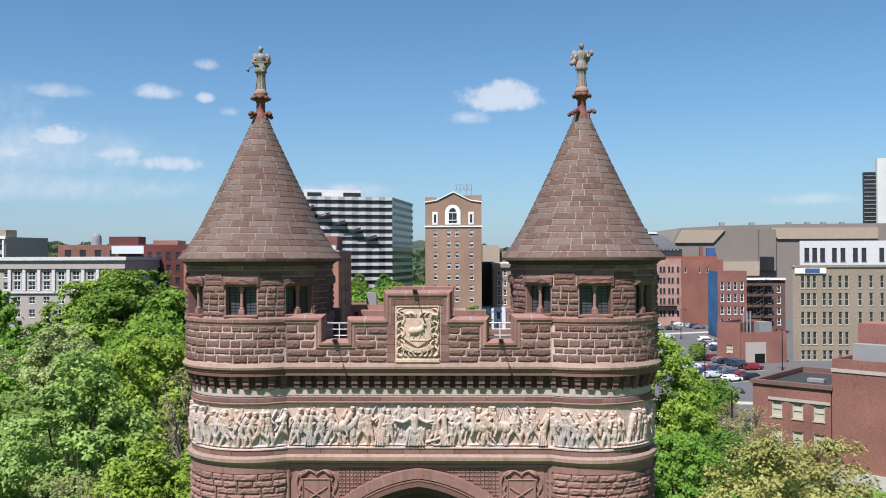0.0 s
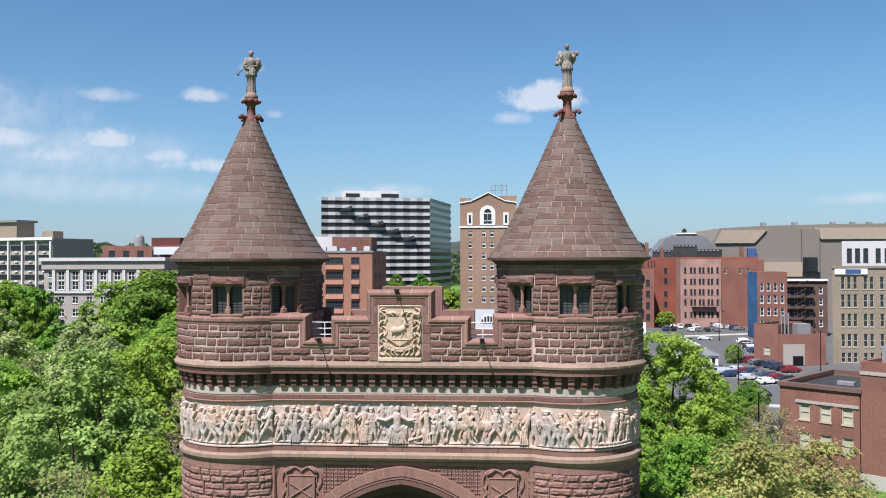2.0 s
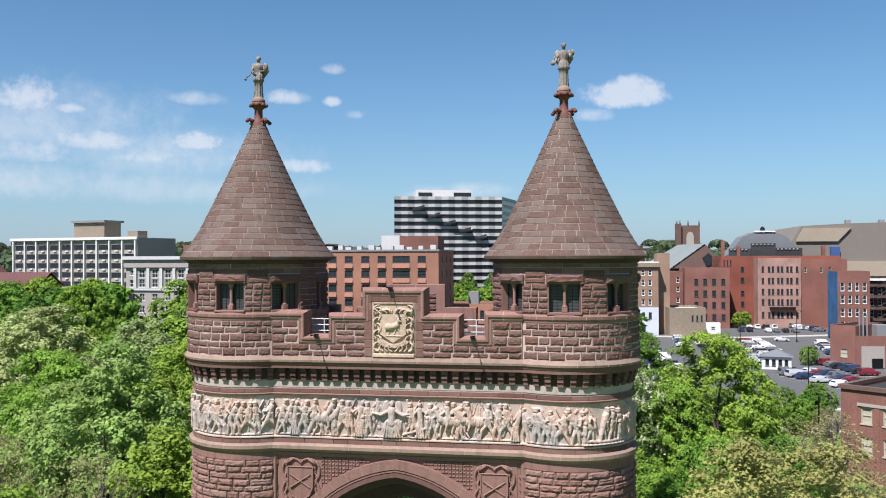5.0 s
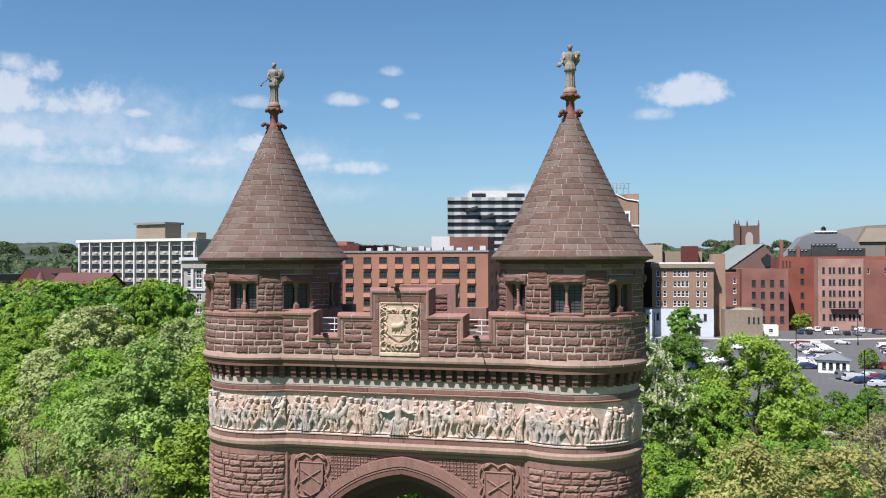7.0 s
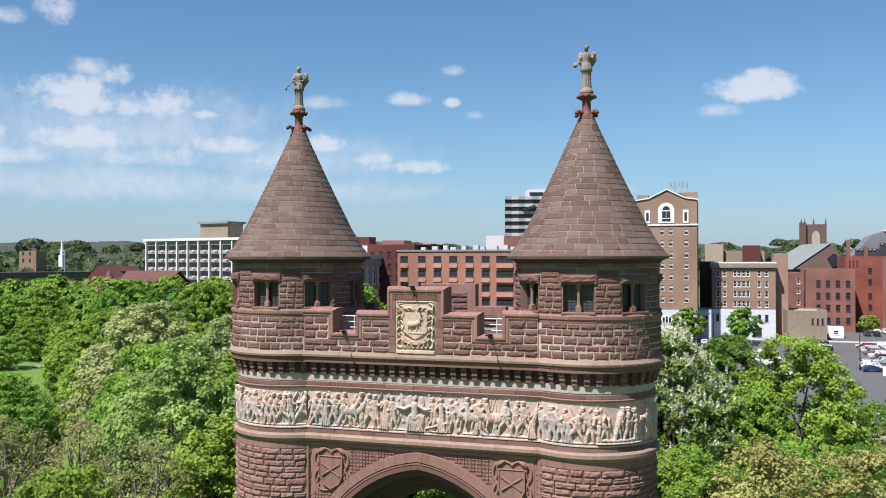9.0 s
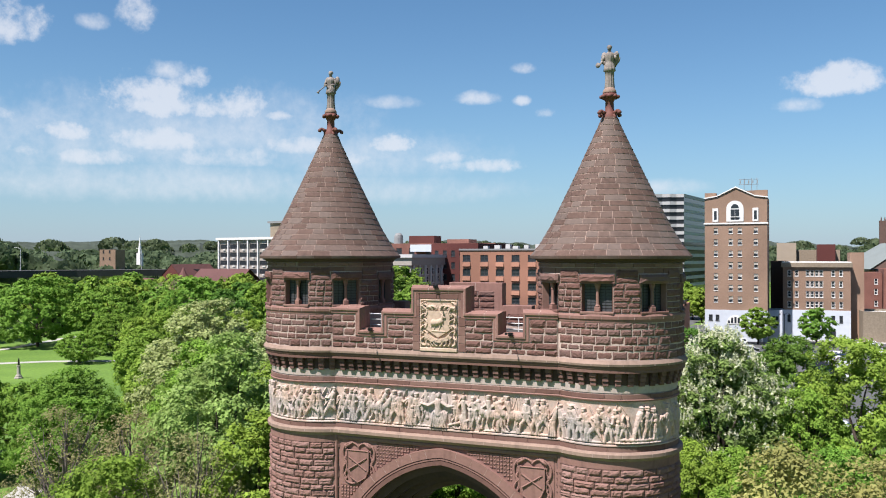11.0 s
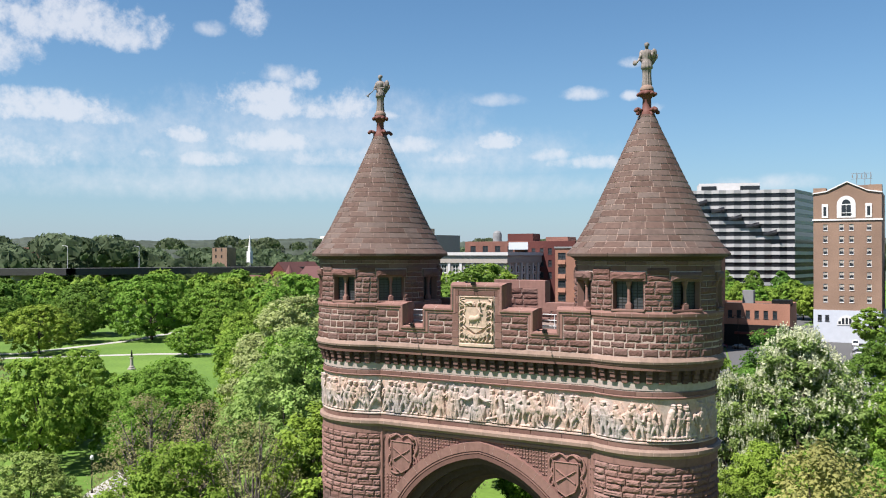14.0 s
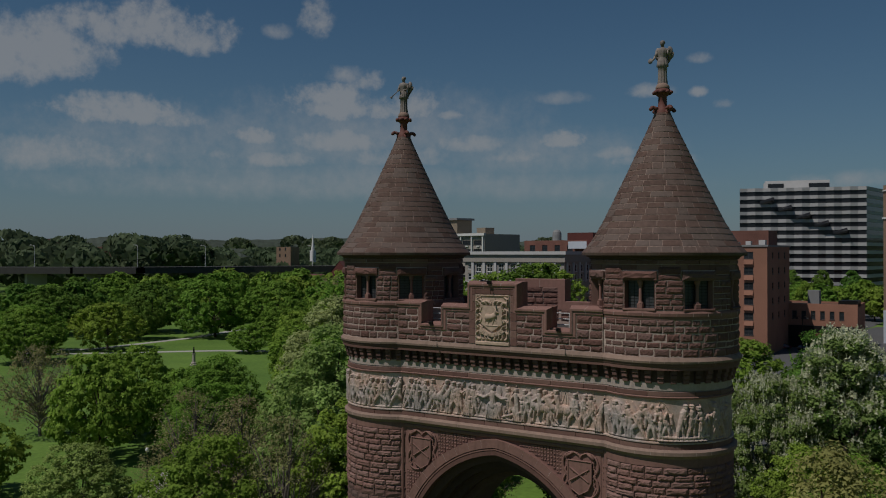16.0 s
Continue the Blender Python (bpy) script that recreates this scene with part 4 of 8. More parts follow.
# frame round the spandrels, diaper work, shields
for s in (1, -1):
    for x0, x1, z0, z1 in ((-5.52, -5.34, 9.0, 17.44), (5.34, 5.52, 9.0, 17.44), (-5.34, 5.34, 17.26, 17.44)):
        M = Mesh()
        M.block(x0, x1, -2.46, -2.2, z0, z1, 0.04, pose(0, 0, 0) if s > 0 else pose(0, 0, 0, 0, 0, 180))
        M.made("spandrel_border", BROWN, arch, "plain moulded border")
diaper = Mesh()
STEP = 0.158
for i in range(-34, 35):
    for j in range(0, 40):
        x, z = i * STEP * 0.98, 17.14 - j * STEP
        if z < 11.5 or abs(x) > 5.2:
            continue
        if math.hypot(abs(x) - ARC_X, z - ARC_Z) < 6.52 or (abs(abs(x) - 4.22) < 0.95 and abs(z - 16.18) < 1.08):
            continue
        h = STEP * 0.40
        diaper.add([(x - h, -2.335, z - h), (x + h, -2.335, z - h), (x + h, -2.335, z + h), (x - h, -2.335, z + h),
                    (x - h, -2.375, z - h), (x + h, -2.375, z - h), (x + h, -2.375, z + h), (x - h, -2.375, z + h),
                    (x - h * 0.45, -2.365, z - h * 0.45), (x + h * 0.45, -2.365, z - h * 0.45), (x + h * 0.45, -2.365, z + h * 0.45), (x - h * 0.45, -2.365, z + h * 0.45), (x, -2.335, z)],
                   [(0, 1, 5, 4), (1, 2, 6, 5), (2, 3, 7, 6), (3, 0, 4, 7), (4, 5, 9, 8), (5, 6, 10, 9), (6, 7, 11, 10), (7, 4, 8, 11), (8, 9, 12), (9, 10, 12), (10, 11, 12), (11, 8, 12)])
tagged(diaper.made("diaper_work", BROWN, arch, "small square diaper carving"), kind="stuff")


def shield_panel(cx, cz):
    sh = Mesh()
    sh.prism([(-0.94, -1.07), (0.94, -1.07), (0.94, 1.07), (-0.94, 1.07)], -2.36, -2.3, pose(cx, 0, cz))
    host = sh.made("shield_panel", BROWN, arch, "carved quatrefoil panel with a shield and crossed weapons")
    # quatrefoil rim
    rim = Mesh()
    for s in (-1, 1):
        for t in (-1, 1):
            pts = [(s * (0.36 + 0.48 * math.cos(a)), t * (0.44 + 0.52 * math.sin(a))) for a in [radians(-62 + 12 * q) for q in range(18)]]
            for (x0, z0), (x1, z1) in zip(pts, pts[1:]):
                rim.limb((x0, -2.40, z0), (x1, -2.40, z1), 0.05, 0.05, 6, pose(cx, 0, cz))
    part("rim", rim.data("rim", BROWN), host)
    body = [(-0.56, 0.62), (-0.56, -0.25), (-0.40, -0.62), (0.0, -0.86), (0.40, -0.62), (0.56, -0.25), (0.56, 0.62)]
    S = Mesh().prism(body, -2.49, -2.34, pose(cx, 0, cz))
    part("shield", S.data("shield", BROWN), host)
    L = Mesh()
    for (x0, z0), (x1, z1) in zip(body, body[1:] + body[:1]):
        L.limb((x0, -2.495, z0), (x1, -2.495, z1), 0.035, 0.035, 6, pose(cx, 0, cz))
    part("shield_edge", L.data("shield_edge", BROWN), host)
    for s in (-1, 1):
        X = Mesh().limb((s * 0.46, -2.50, 0.30), (-s * 0.43, -2.505 - 0.02 * (s > 0), -0.27), 0.05 if s < 0 else 0.035, 0.035 if s < 0 else 0.05, 6, pose(cx, 0, cz))
        X.limb((s * 0.30, -2.50, 0.10), (s * 0.42, -2.50, 0.34), 0.02, 0.02, 6, pose(cx, 0, cz))
        part("weapon", X.data("weapon", BROWN), host)
    for s in (-1, 1):
        leaves = Mesh()
        for q in range(9):
            z = -0.75 + q * 0.19
            leaves.ball(s * (0.66 + 0.06 * math.sin(q * 1.7)), -2.40, z, 0.07, 0.05, 0.10, 6, 5, pose(cx, 0, cz))
            if q:
                leaves.limb((s * (0.66 + 0.06 * math.sin(q * 1.7 - 1.7)), -2.40, z - 0.19), (s * (0.66 + 0.06 * math.sin(q * 1.7)), -2.40, z), 0.04, 0.04, 6, pose(cx, 0, cz))
        leaves.limb((s * 0.30, -2.40, 0.98), (s * 0.66, -2.42, 0.74), 0.05, 0.09, 6, pose(cx, 0, cz))
        part("leaf_scroll", leaves.data("leaf_scroll", BROWN, True), host)


shield_panel(-4.22, 16.18)
shield_panel(4.22, 16.18)

# ---- rough stone courses of the tower bodies
LOW = []
z = 17.10
rr = random.Random(5)
while z > 14.2:
    h = rr.choice((0.24, 0.31, 0.27, 0.35, 0.29))
    LOW.append((z - h, z))
    z -= h
bodies = [o for o in arch.children if o.name.startswith("tower_body")]
for side, host in zip((-1, 1), bodies):
    a0, a1 = (-100, 34) if side < 0 else (-34, 100)
    ring_of_stones(host, side, LOW, 2.89, 0.12, 0.45, 1.0, a0, a1, 70 + side, STONES_LOW)
    rest = Mesh()
    r = random.Random(80 + side)
    zz = LOW[-1][0]
    rows = [(q0, q1, True) for q0, q1 in LOW]
    while zz > 1.7:
        h = r.uniform(0.30, 0.45)
        rows.append((max(zz - h, 1.62), zz, False))
        zz -= h
    for q0, q1, part_ring in rows:
        a = -180.0
        while a < 179:
            w = r.uniform(0.5, 1.05)
            da = min(math.degrees(w / 2.89), 180 - a)
            am = a + da / 2
            if not (part_ring and a0 - 2 < am < a1 + 2):
                S = r.choice(STONES_M)
                m = pose(side * TX, 0, 0, 0, 0, am) @ pose(0, -2.89, (q0 + q1) / 2)
                rest.add(S.v, S.f, scaled(m, radians(da) * 2.89 - 0.03, 0.10 * r.uniform(0.8, 1.2), q1 - q0 - 0.03))
            a += da
    tagged(rest.made("lower_course", ROCK_ISLE, host), kind="stuff")

# ---- crenellated parapet over the wall, front and rear
STEPS = [(-5.42, -3.95, 23.30), (-3.95, -2.80, 22.28), (-2.80, -1.30, 23.20), (-1.30, 1.30, 24.30), (1.30, 2.80, 23.20), (2.80, 3.95, 22.28), (3.95, 5.42, 23.30)]


def parapet(turn):
    base = pose(0, 0, 0, 0, 0, turn)
    outline = [(-5.42, 21.6), (5.42, 21.6)]
    for x0, x1, zt in reversed(STEPS):
        outline += [(x1, zt - 0.02), (x0, zt - 0.02)]
    core = Mesh().prism(outline, -2.758, -2.02)
    host = part("wall_parapet", core.data("wall_parapet", MORTAR), arch, base, "crenellated rock-faced brownstone parapet")
    r = random.Random(3)
    # coping: a moulding that follows the steps, mitred at every corner and cut into stones
    line = [(-5.46, 23.58)]
    for i, (x0, x1, zt) in enumerate(STEPS[:-1]):
        xe = x1 + (0.12 if STEPS[i + 1][2] < zt else -0.12)
        line += [(xe, zt + 0.28), (xe, STEPS[i + 1][2] + 0.28)]
    line.append((5.46, 23.58))
    SEC = [(0.42, -1.98), (0.02, -1.98), (0.0, -2.05), (0.0, -2.52), (0.05, -2.62), (0.10, -2.85), (0.12, -2.87), (0.20, -2.87), (0.22, -2.83), (0.25, -2.815), (0.33, -2.815), (0.36, -2.79), (0.37, -2.70)]
    if turn == 0:
        cut = 0.55
    else:
        cut = 0.8

    def normal(k):
        (xa, za), (xb, zb) = line[k], line[k + 1]
        q = math.hypot(xb - xa, zb - za)
        return ((zb - za) / q, -(xb - xa) / q)

    for k in range(len(line) - 1):
        (xa, za), (xb, zb) = line[k], line[k + 1]
        n0 = normal(k)
        dx, dz = -n0[1], n0[0]
        length = math.hypot(xb - xa, zb - za)
        m0 = 0.0 if k == 0 else normal(k - 1)[0] * dx + normal(k - 1)[1] * dz
        m1 = 0.0 if k == len(line) - 2 else normal(k + 1)[0] * dx + normal(k + 1)[1] * dz
        pieces = max(1, round(length / cut / 1.6)) if length > 1.2 else 1
        for inset, spans, name, mat in ((0.005, [(0.0, length)], "bed_joint", MORTAR), (0.0, [(length * i / pieces, length * (i + 1) / pieces) for i in range(pieces)], "coping", BROWN)):
            for i, (s0, s1) in enumerate(spans):
                first, last = s0 < 1e-6, s1 > length - 1e-6
                M = Mesh()
                v = []
                for sd, mm, end in ((s0, m0, first), (s1, m1, last)):
                    gap = 0.0 if end else (0.013 if sd == s0 else -0.013)
                    for d, y in SEC:
                        d2, y2 = d + inset, y + (inset if y < -2.1 else -inset)
                        along = sd + gap + (mm * d2 if end else 0.0)
                        v.append((xa + dx * along + n0[0] * d2, y2, za + dz * along + n0[1] * d2))
                c = len(SEC)
                M.add(v, [(q + 1, q + 1 + c, q + c, q) for q in range(c - 1)] + [tuple(range(c)), tuple(reversed(range(c, 2 * c)))])
                part(name, M.data(name, mat), host, None, "dressed splayed coping stone" if name == "coping" else "")
    # rock-faced courses, cut to fit between the dressed jambs
    def course(lo, hi, z0, z1):
        if z0 > 22.3 and turn:
            x = lo
            for w in split(hi - lo, 0.42, 0.95, r):
                part("stone", r.choice(STONES), host, scaled(pose(x + w / 2, -2.05, (z0 + z1) / 2, 0, 0, 180), w - 0.026, r.uniform(0.08, 0.125), z1 - z0 - 0.026))
                x += w
        x = lo
        for w in split(hi - lo, 0.42, 0.95, r):
            m = pose(x + w / 2, -2.71, (z0 + z1) / 2)
            part("stone", r.choice(STONES), host, scaled(m, w - 0.026, r.uniform(0.08, 0.125), z1 - z0 - 0.026))
            x += w

    for z0, z1 in ((21.63, 21.88), (21.88, 22.18)):
        if turn == 0:
            course(-5.42, -1.22, z0, z1)
            course(1.22, 5.42, z0, z1)
        else:
            course(-5.42, 5.42, z0, z1)
    for i, (x0, x1, zt) in enumerate(STEPS):
        if zt < 22.5:
            continue
        lo = x0 + (0.26 if i and STEPS[i - 1][2] < zt else -0.13 if i else 0.0)
        hi = x1 - (0.26 if i < 6 and STEPS[i + 1][2] < zt else -0.13 if i < 6 else 0.0)
        if zt > 24:
            if turn == 0:
                continue
            lo, hi = x0 + 0.26, x1 - 0.26
        z = 22.18
        k = max(1, round((zt - 0.10 - z) / 0.30))
        hh = [(zt - 0.10 - z) / k * f for f in ((1.15, 0.85) * 6)[:k]]
        for h in [q * (zt - 0.10 - z) / sum(hh) for q in hh]:
            course(lo, hi, z, z + h)
            z += h
    return host


front = parapet(0)
rear = parapet(180)
Mesh().box(-5.6, 5.6, -2.05, 2.05, 21.9, 22.35).made("roof_walk", DECK, arch, "flat roof walk behind the parapet")

# ---- plaque in the middle merlon: buff relief with a plain shield, leaf scrolls, ribbon
plaque_frame = part("plaque_frame", Mesh().box(-1.30, -0.87, -2.77, -2.5, 21.64, 24.24).box(0.87, 1.30, -2.77, -2.5, 21.64, 24.24).box(-0.87, 0.87, -2.77, -2.5, 23.93, 24.24).data("plaque_frame", MORTAR), front, None, "dressed brownstone frame of the plaque")
zz = [21.66, 22.02, 22.36, 22.78, 23.18, 23.62, 23.94, 24.22]
for z0, z1 in zip(zz, zz[1:]):
    for x0, x1 in ((-1.28, -0.93), (0.93, 1.28)):
        part("stone", Mesh().block(x0 + 0.006, x1 - 0.006, -2.80, -2.5, z0 + 0.008, z1 - 0.008, 0.01).data("stone", BROWN_PIECE), plaque_frame)
for x0, x1 in ((-0.93, -0.1), (-0.1, 0.93)):
    part("stone", Mesh().block(x0 + 0.006, x1 - 0.006, -2.80, -2.5, 23.99, 24.2, 0.01).data("stone", BROWN_PIECE), plaque_frame)
for x0, x1, z0, z1 in ((-0.885, -0.84, 21.80, 23.95), (0.84, 0.885, 21.80, 23.95), (-0.84, 0.84, 23.90, 23.95)):
    part("fillet", Mesh().block(x0, x1, -2.83, -2.5, z0, z1, 0.015).data("fillet", BUFF_WARM), plaque_frame)
part("sill", Mesh().block(-0.90, 0.90, -2.86, -2.5, 21.63, 21.80, 0.03).data("sill", BUFF_WARM), plaque_frame, None, "pale buff sill")
plaque = part("plaque", Mesh().box(-0.86, 0.86, -2.775, -2.70, 21.80, 23.91).data("plaque", BUFF_WARM), arch, None, "warm buff terracotta plaque with a shield in leaf scrolls")
P = Mesh()
P.prism([(-0.60, 23.46), (-0.55, 23.1), (-0.56, 22.62), (0, 22.26), (0.56, 22.62), (0.55, 23.1), (0.60, 23.46)], -2.875, -2.74)
part("shield", P.data("shield", BUFF_WARM), plaque)
r = random.Random(12)
# walking antlered animal in low relief on the shield
R = Relief(-0.54, 0.54, 22.40, 23.46, 0.014)
R.bar((-0.20, 0.03, 22.92), (0.14, 0.04, 22.98), 0.13, 0.115)
R.ball(-0.21, 0.03, 22.93, 0.15, 0.13, 0.15)
R.ball(0.15, 0.03, 23.00, 0.13, 0.13, 0.14)
R.bar((0.17, 0.05, 23.04), (0.24, 0.07, 23.20), 0.085, 0.06)
R.bar((0.23, 0.07, 23.22), (0.34, 0.06, 23.15), 0.06, 0.035)
for x0, x1, x2 in ((-0.26, -0.34, -0.30), (-0.17, -0.16, -0.22), (0.12, 0.09, 0.02), (0.20, 0.28, 0.36)):
    R.bar((x0, 0.03, 22.90), (x1, 0.02, 22.72), 0.055, 0.035)
    R.bar((x1, 0.02, 22.72), (x2, 0.01, 22.55), 0.035, 0.028)
for q in (-1, 1):
    R.bar((0.23, 0.03, 23.25), (0.20 + q * 0.10, 0.02, 23.38), 0.026, 0.022)
    R.bar((0.22 + q * 0.05, 0.02, 23.32), (0.26 + q * 0.14, 0.01, 23.36), 0.022, 0.018)
R.bar((-0.30, 0.02, 22.55), (0.36, 0.02, 22.54), 0.03, 0.03)
part("relief", R.mesh(lambda a, o, z: (a, -2.867 - o * 0.8, z), 0.010, 2.0).data("relief", BUFF_WARM, True), plaque)
# ribbon: a curved flat band with plain raised bars on it
P, Q = Mesh(), Mesh()
for q in range(12):
    a0, a1 = radians(212 + q * 9.67), radians(212 + (q + 1) * 9.67)
    quad = [(rad * math.cos(a) * 1.06, z0 + rad * 0.74 * math.sin(a)) for rad, a, z0 in ((0.78, a0, 22.62), (0.78, a1, 22.62), (0.54, a1, 22.62), (0.54, a0, 22.62))]
    k = len(P.v)
    P.v += [(x, y, z) for y in (-2.91, -2.74) for x, z in (quad[3], quad[0])]
    if q == 11:
        P.v += [(x, y, z) for y in (-2.91, -2.74) for x, z in (quad[2], quad[1])]
    P.f += [(k, k + 4, k + 5, k + 1), (k + 2, k + 6, k + 4, k), (k + 1, k + 5, k + 7, k + 3)]
    if q in (1, 2, 4, 5, 7, 8, 10):
        am = (a0 + a1) / 2
        for rad in (0.62, 0.70):
            Q.limb((rad * 1.06 * math.cos(am - 0.05), -2.912, 22.62 + rad * 0.74 * math.sin(am - 0.05)), (rad * 1.06 * math.cos(am + 0.05), -2.912, 22.62 + rad * 0.74 * math.sin(am + 0.05)), 0.022, 0.022, 5)
ribbon = part("ribbon", P.data("ribbon", BUFF_WARM), plaque)
part("bars", Q.data("bars", BUFF_WARM), ribbon)


def acanthus(R, x, z, ang, size, curl=1.0):
    """A curled strap leaf with pointed side lobes."""
    px, pz, a = x, z, ang
    for k in range(6):
        step = size * 0.24
        nx, nz = px + step * math.cos(a), pz + step * math.sin(a)
        w = size * (0.17 - 0.022 * k)
        o = 0.05 + 0.09 * math.sin((k + 0.5) / 6 * 3.1)
        R.bar((px, o, pz), (nx, o, nz), w, w * 0.85)
        for side_ in (-1, 1):
            q = a - side_ * 0.95
            R.bar((px, o * 0.8, pz), (px + 2.3 * w * math.cos(q), o * 0.5, pz + 2.3 * w * math.sin(q)), w * 0.55, w * 0.18)
        px, pz = nx, nz
        a += curl * 0.42


R = Relief(-0.85, 0.85, 21.81, 23.90, 0.015)
for s in (-1, 1):
    for q in range(7):
        acanthus(R, s * (0.62 if q % 2 else 0.78), 21.92 + q * 0.26, radians(90 + s * (45 if q % 2 else -35)), 0.36, -s if q % 2 else s)
    for q in range(4):
        acanthus(R, s * (0.10 + q * 0.19), 23.52, radians(90 - s * 30 + r.uniform(-25, 25)), 0.34, -s)
        acanthus(R, s * (0.08 + q * 0.20), 21.90, radians(90 - s * (60 + r.uniform(-20, 20))), 0.28, s)
part("leaf_scroll", R.mesh(lambda a, o, z: (a, -2.770 - o * 0.85, z), 0.012, 5.0).data("leaf_scroll", BUFF_WARM, True), plaque)

# floodlight brackets with their bars on the parapet
def bracket(x, z, length):
    b = thing("flood_bracket", pose(x, -2.98, z), "small dark iron floodlight bracket on the parapet", "bracket", "parapet brackets")
    Mesh().box(-0.09, 0.09, -0.10, 0.05, -0.03, 0.12).made("box", IRON, b)
    Mesh().limb((0.0, -0.06, 0.06), (0.02, -0.62, 0.12), 0.018, 0.018, 8).made("arm", IRON, b)
    Mesh().limb((0.02, -0.60, 0.12), (0.02, -0.80, 0.13), 0.034, 0.042, 10).made("lamp_head", IRON, b)


bracket(-0.1, 24.50, 1.0)
bracket(-3.36, 22.48, 1.0)
bracket(3.40, 22.48, 1.0)

# white pipe rails inside the embrasures
for sx in (-1, 1):
    rail = thing("guard_rail", pose(sx * 3.38, -1.85, 22.35), "white painted pipe guard rail behind the embrasure", "rail", "guard rails")
    for q in range(3):
        Mesh().limb((-0.75, 0, 0.30 + q * 0.26), (0.75, 0, 0.30 + q * 0.26), 0.022, 0.022, 8).made("bar", STEEL, rail)
    for x in (-0.7, 0.02, 0.7):
        Mesh().limb((x, 0.0, 0.0), (x, 0.0, 0.84), 0.024, 0.024, 8).made("post", STEEL, rail)

# ---- frieze relief: plain carved forms in low relief on the buff ground ----
def relief_form(R, kind, u, r, h=1.5, flip=1):
    """Adds one low-relief form at u along the frieze."""
    def ball(x, o, z, rx, ro, rz, n=9, k=6):
        R.ball(x, o, z, rx, ro, rz)

    def bar(a, b, ra, rb, n=7):
        R.bar(a, b, ra * 0.94, rb * 0.94)

    z0 = 18.16
    lean = r.uniform(-0.16, 0.30) * flip
    if kind == "upright" or kind == "striding":
        wide = r.uniform(0.10, 0.22) if kind == "upright" else r.uniform(0.30, 0.48)
        hip, neck = (u, 0.07, z0 + h * 0.50), (u + lean, 0.10, z0 + h * 0.82)
        bar((u - wide * flip, 0.06, z0), (u - wide * 0.5 * flip, 0.09, z0 + h * 0.27), 0.055, 0.075)
        bar((u - wide * 0.5 * flip, 0.09, z0 + h * 0.27), hip, 0.075, 0.105)
        bar((u + wide * flip, 0.06, z0), (u + wide * 0.75 * flip, 0.11, z0 + h * 0.28), 0.055, 0.08)
        bar((u + wide * 0.75 * flip, 0.11, z0 + h * 0.28), hip, 0.08, 0.11)
        bar(hip, neck, 0.125, 0.135, 8)
        bar((u + lean * 0.5 - 0.12, 0.10, z0 + h * 0.36), (u + lean * 0.6 - 0.05, 0.13, z0 + h * 0.62), 0.055, 0.09)
        bar((u + lean * 0.5 + 0.13, 0.10, z0 + h * 0.38), (u + lean * 0.6 + 0.05, 0.13, z0 + h * 0.62), 0.05, 0.09)
        bar((u - 0.15 * flip, 0.07, z0 + h * 0.72), (u - 0.20 * flip, 0.09, z0 + h * 0.52), 0.075, 0.06)
        ball(u + lean * 1.25, 0.13, z0 + h * 0.94, 0.085, 0.085, 0.105)
        ball(u + lean * 1.25, 0.13, z0 + h * 0.995, 0.10, 0.09, 0.05)
        for s in (-1, 1):
            el = (u + lean + s * r.uniform(0.14, 0.26), 0.15, z0 + h * r.uniform(0.58, 0.74))
            bar((u + lean + s * 0.12, 0.11, z0 + h * 0.79), el, 0.06, 0.05)
            bar(el, (el[0] + r.uniform(-0.2, 0.22), 0.16, el[2] + r.uniform(-0.18, 0.22)), 0.05, 0.035)
        if r.random() < 0.55:
            bar((u - 0.24 * flip, 0.15, z0 + h * 0.45), (u + 0.26 * flip, 0.13, z0 + h * r.uniform(0.95, 1.1)), 0.02, 0.02, 5)
    elif kind == "robed":
        bar((u, 0.03, z0), (u + lean * 0.3, 0.07, z0 + h * 0.52), 0.15, 0.13, 9)
        for q in range(4):
            bar((u - 0.17 + q * 0.11, 0.14, z0), (u - 0.07 + q * 0.045, 0.15, z0 + h * 0.5), 0.045, 0.025, 5)
        bar((u + lean * 0.3, 0.08, z0 + h * 0.5), (u + lean, 0.10, z0 + h * 0.82), 0.13, 0.13, 8)
        ball(u + lean * 1.2, 0.13, z0 + h * 0.94, 0.085, 0.085, 0.11)
        for s in (-1, 1):
            bar((u + lean + s * 0.12, 0.11, z0 + h * 0.8), (u + lean + s * 0.28, 0.15, z0 + h * r.uniform(0.52, 0.8)), 0.06, 0.045)
    elif kind == "small":
        bar((u - 0.06, 0.08, z0), (u, 0.12, z0 + h * 0.3), 0.05, 0.08)
        bar((u + 0.10, 0.08, z0), (u, 0.12, z0 + h * 0.3), 0.05, 0.08)
        bar((u, 0.12, z0 + h * 0.3), (u, 0.14, z0 + h * 0.5), 0.10, 0.10)
        ball(u, 0.16, z0 + h * 0.6, 0.085, 0.08, 0.10)
    elif kind == "mounted":
        ball(u, 0.10, z0 + 0.78, 0.44, 0.12, 0.22, 12, 8)
        ball(u - 0.34 * flip, 0.10, z0 + 0.76, 0.20, 0.12, 0.22)
        bar((u + 0.32 * flip, 0.11, z0 + 0.84), (u + 0.60 * flip, 0.14, z0 + 1.28), 0.17, 0.10, 8)
        bar((u + 0.56 * flip, 0.15, z0 + 1.30), (u + 0.82 * flip, 0.15, z0 + 1.12), 0.10, 0.055, 8)
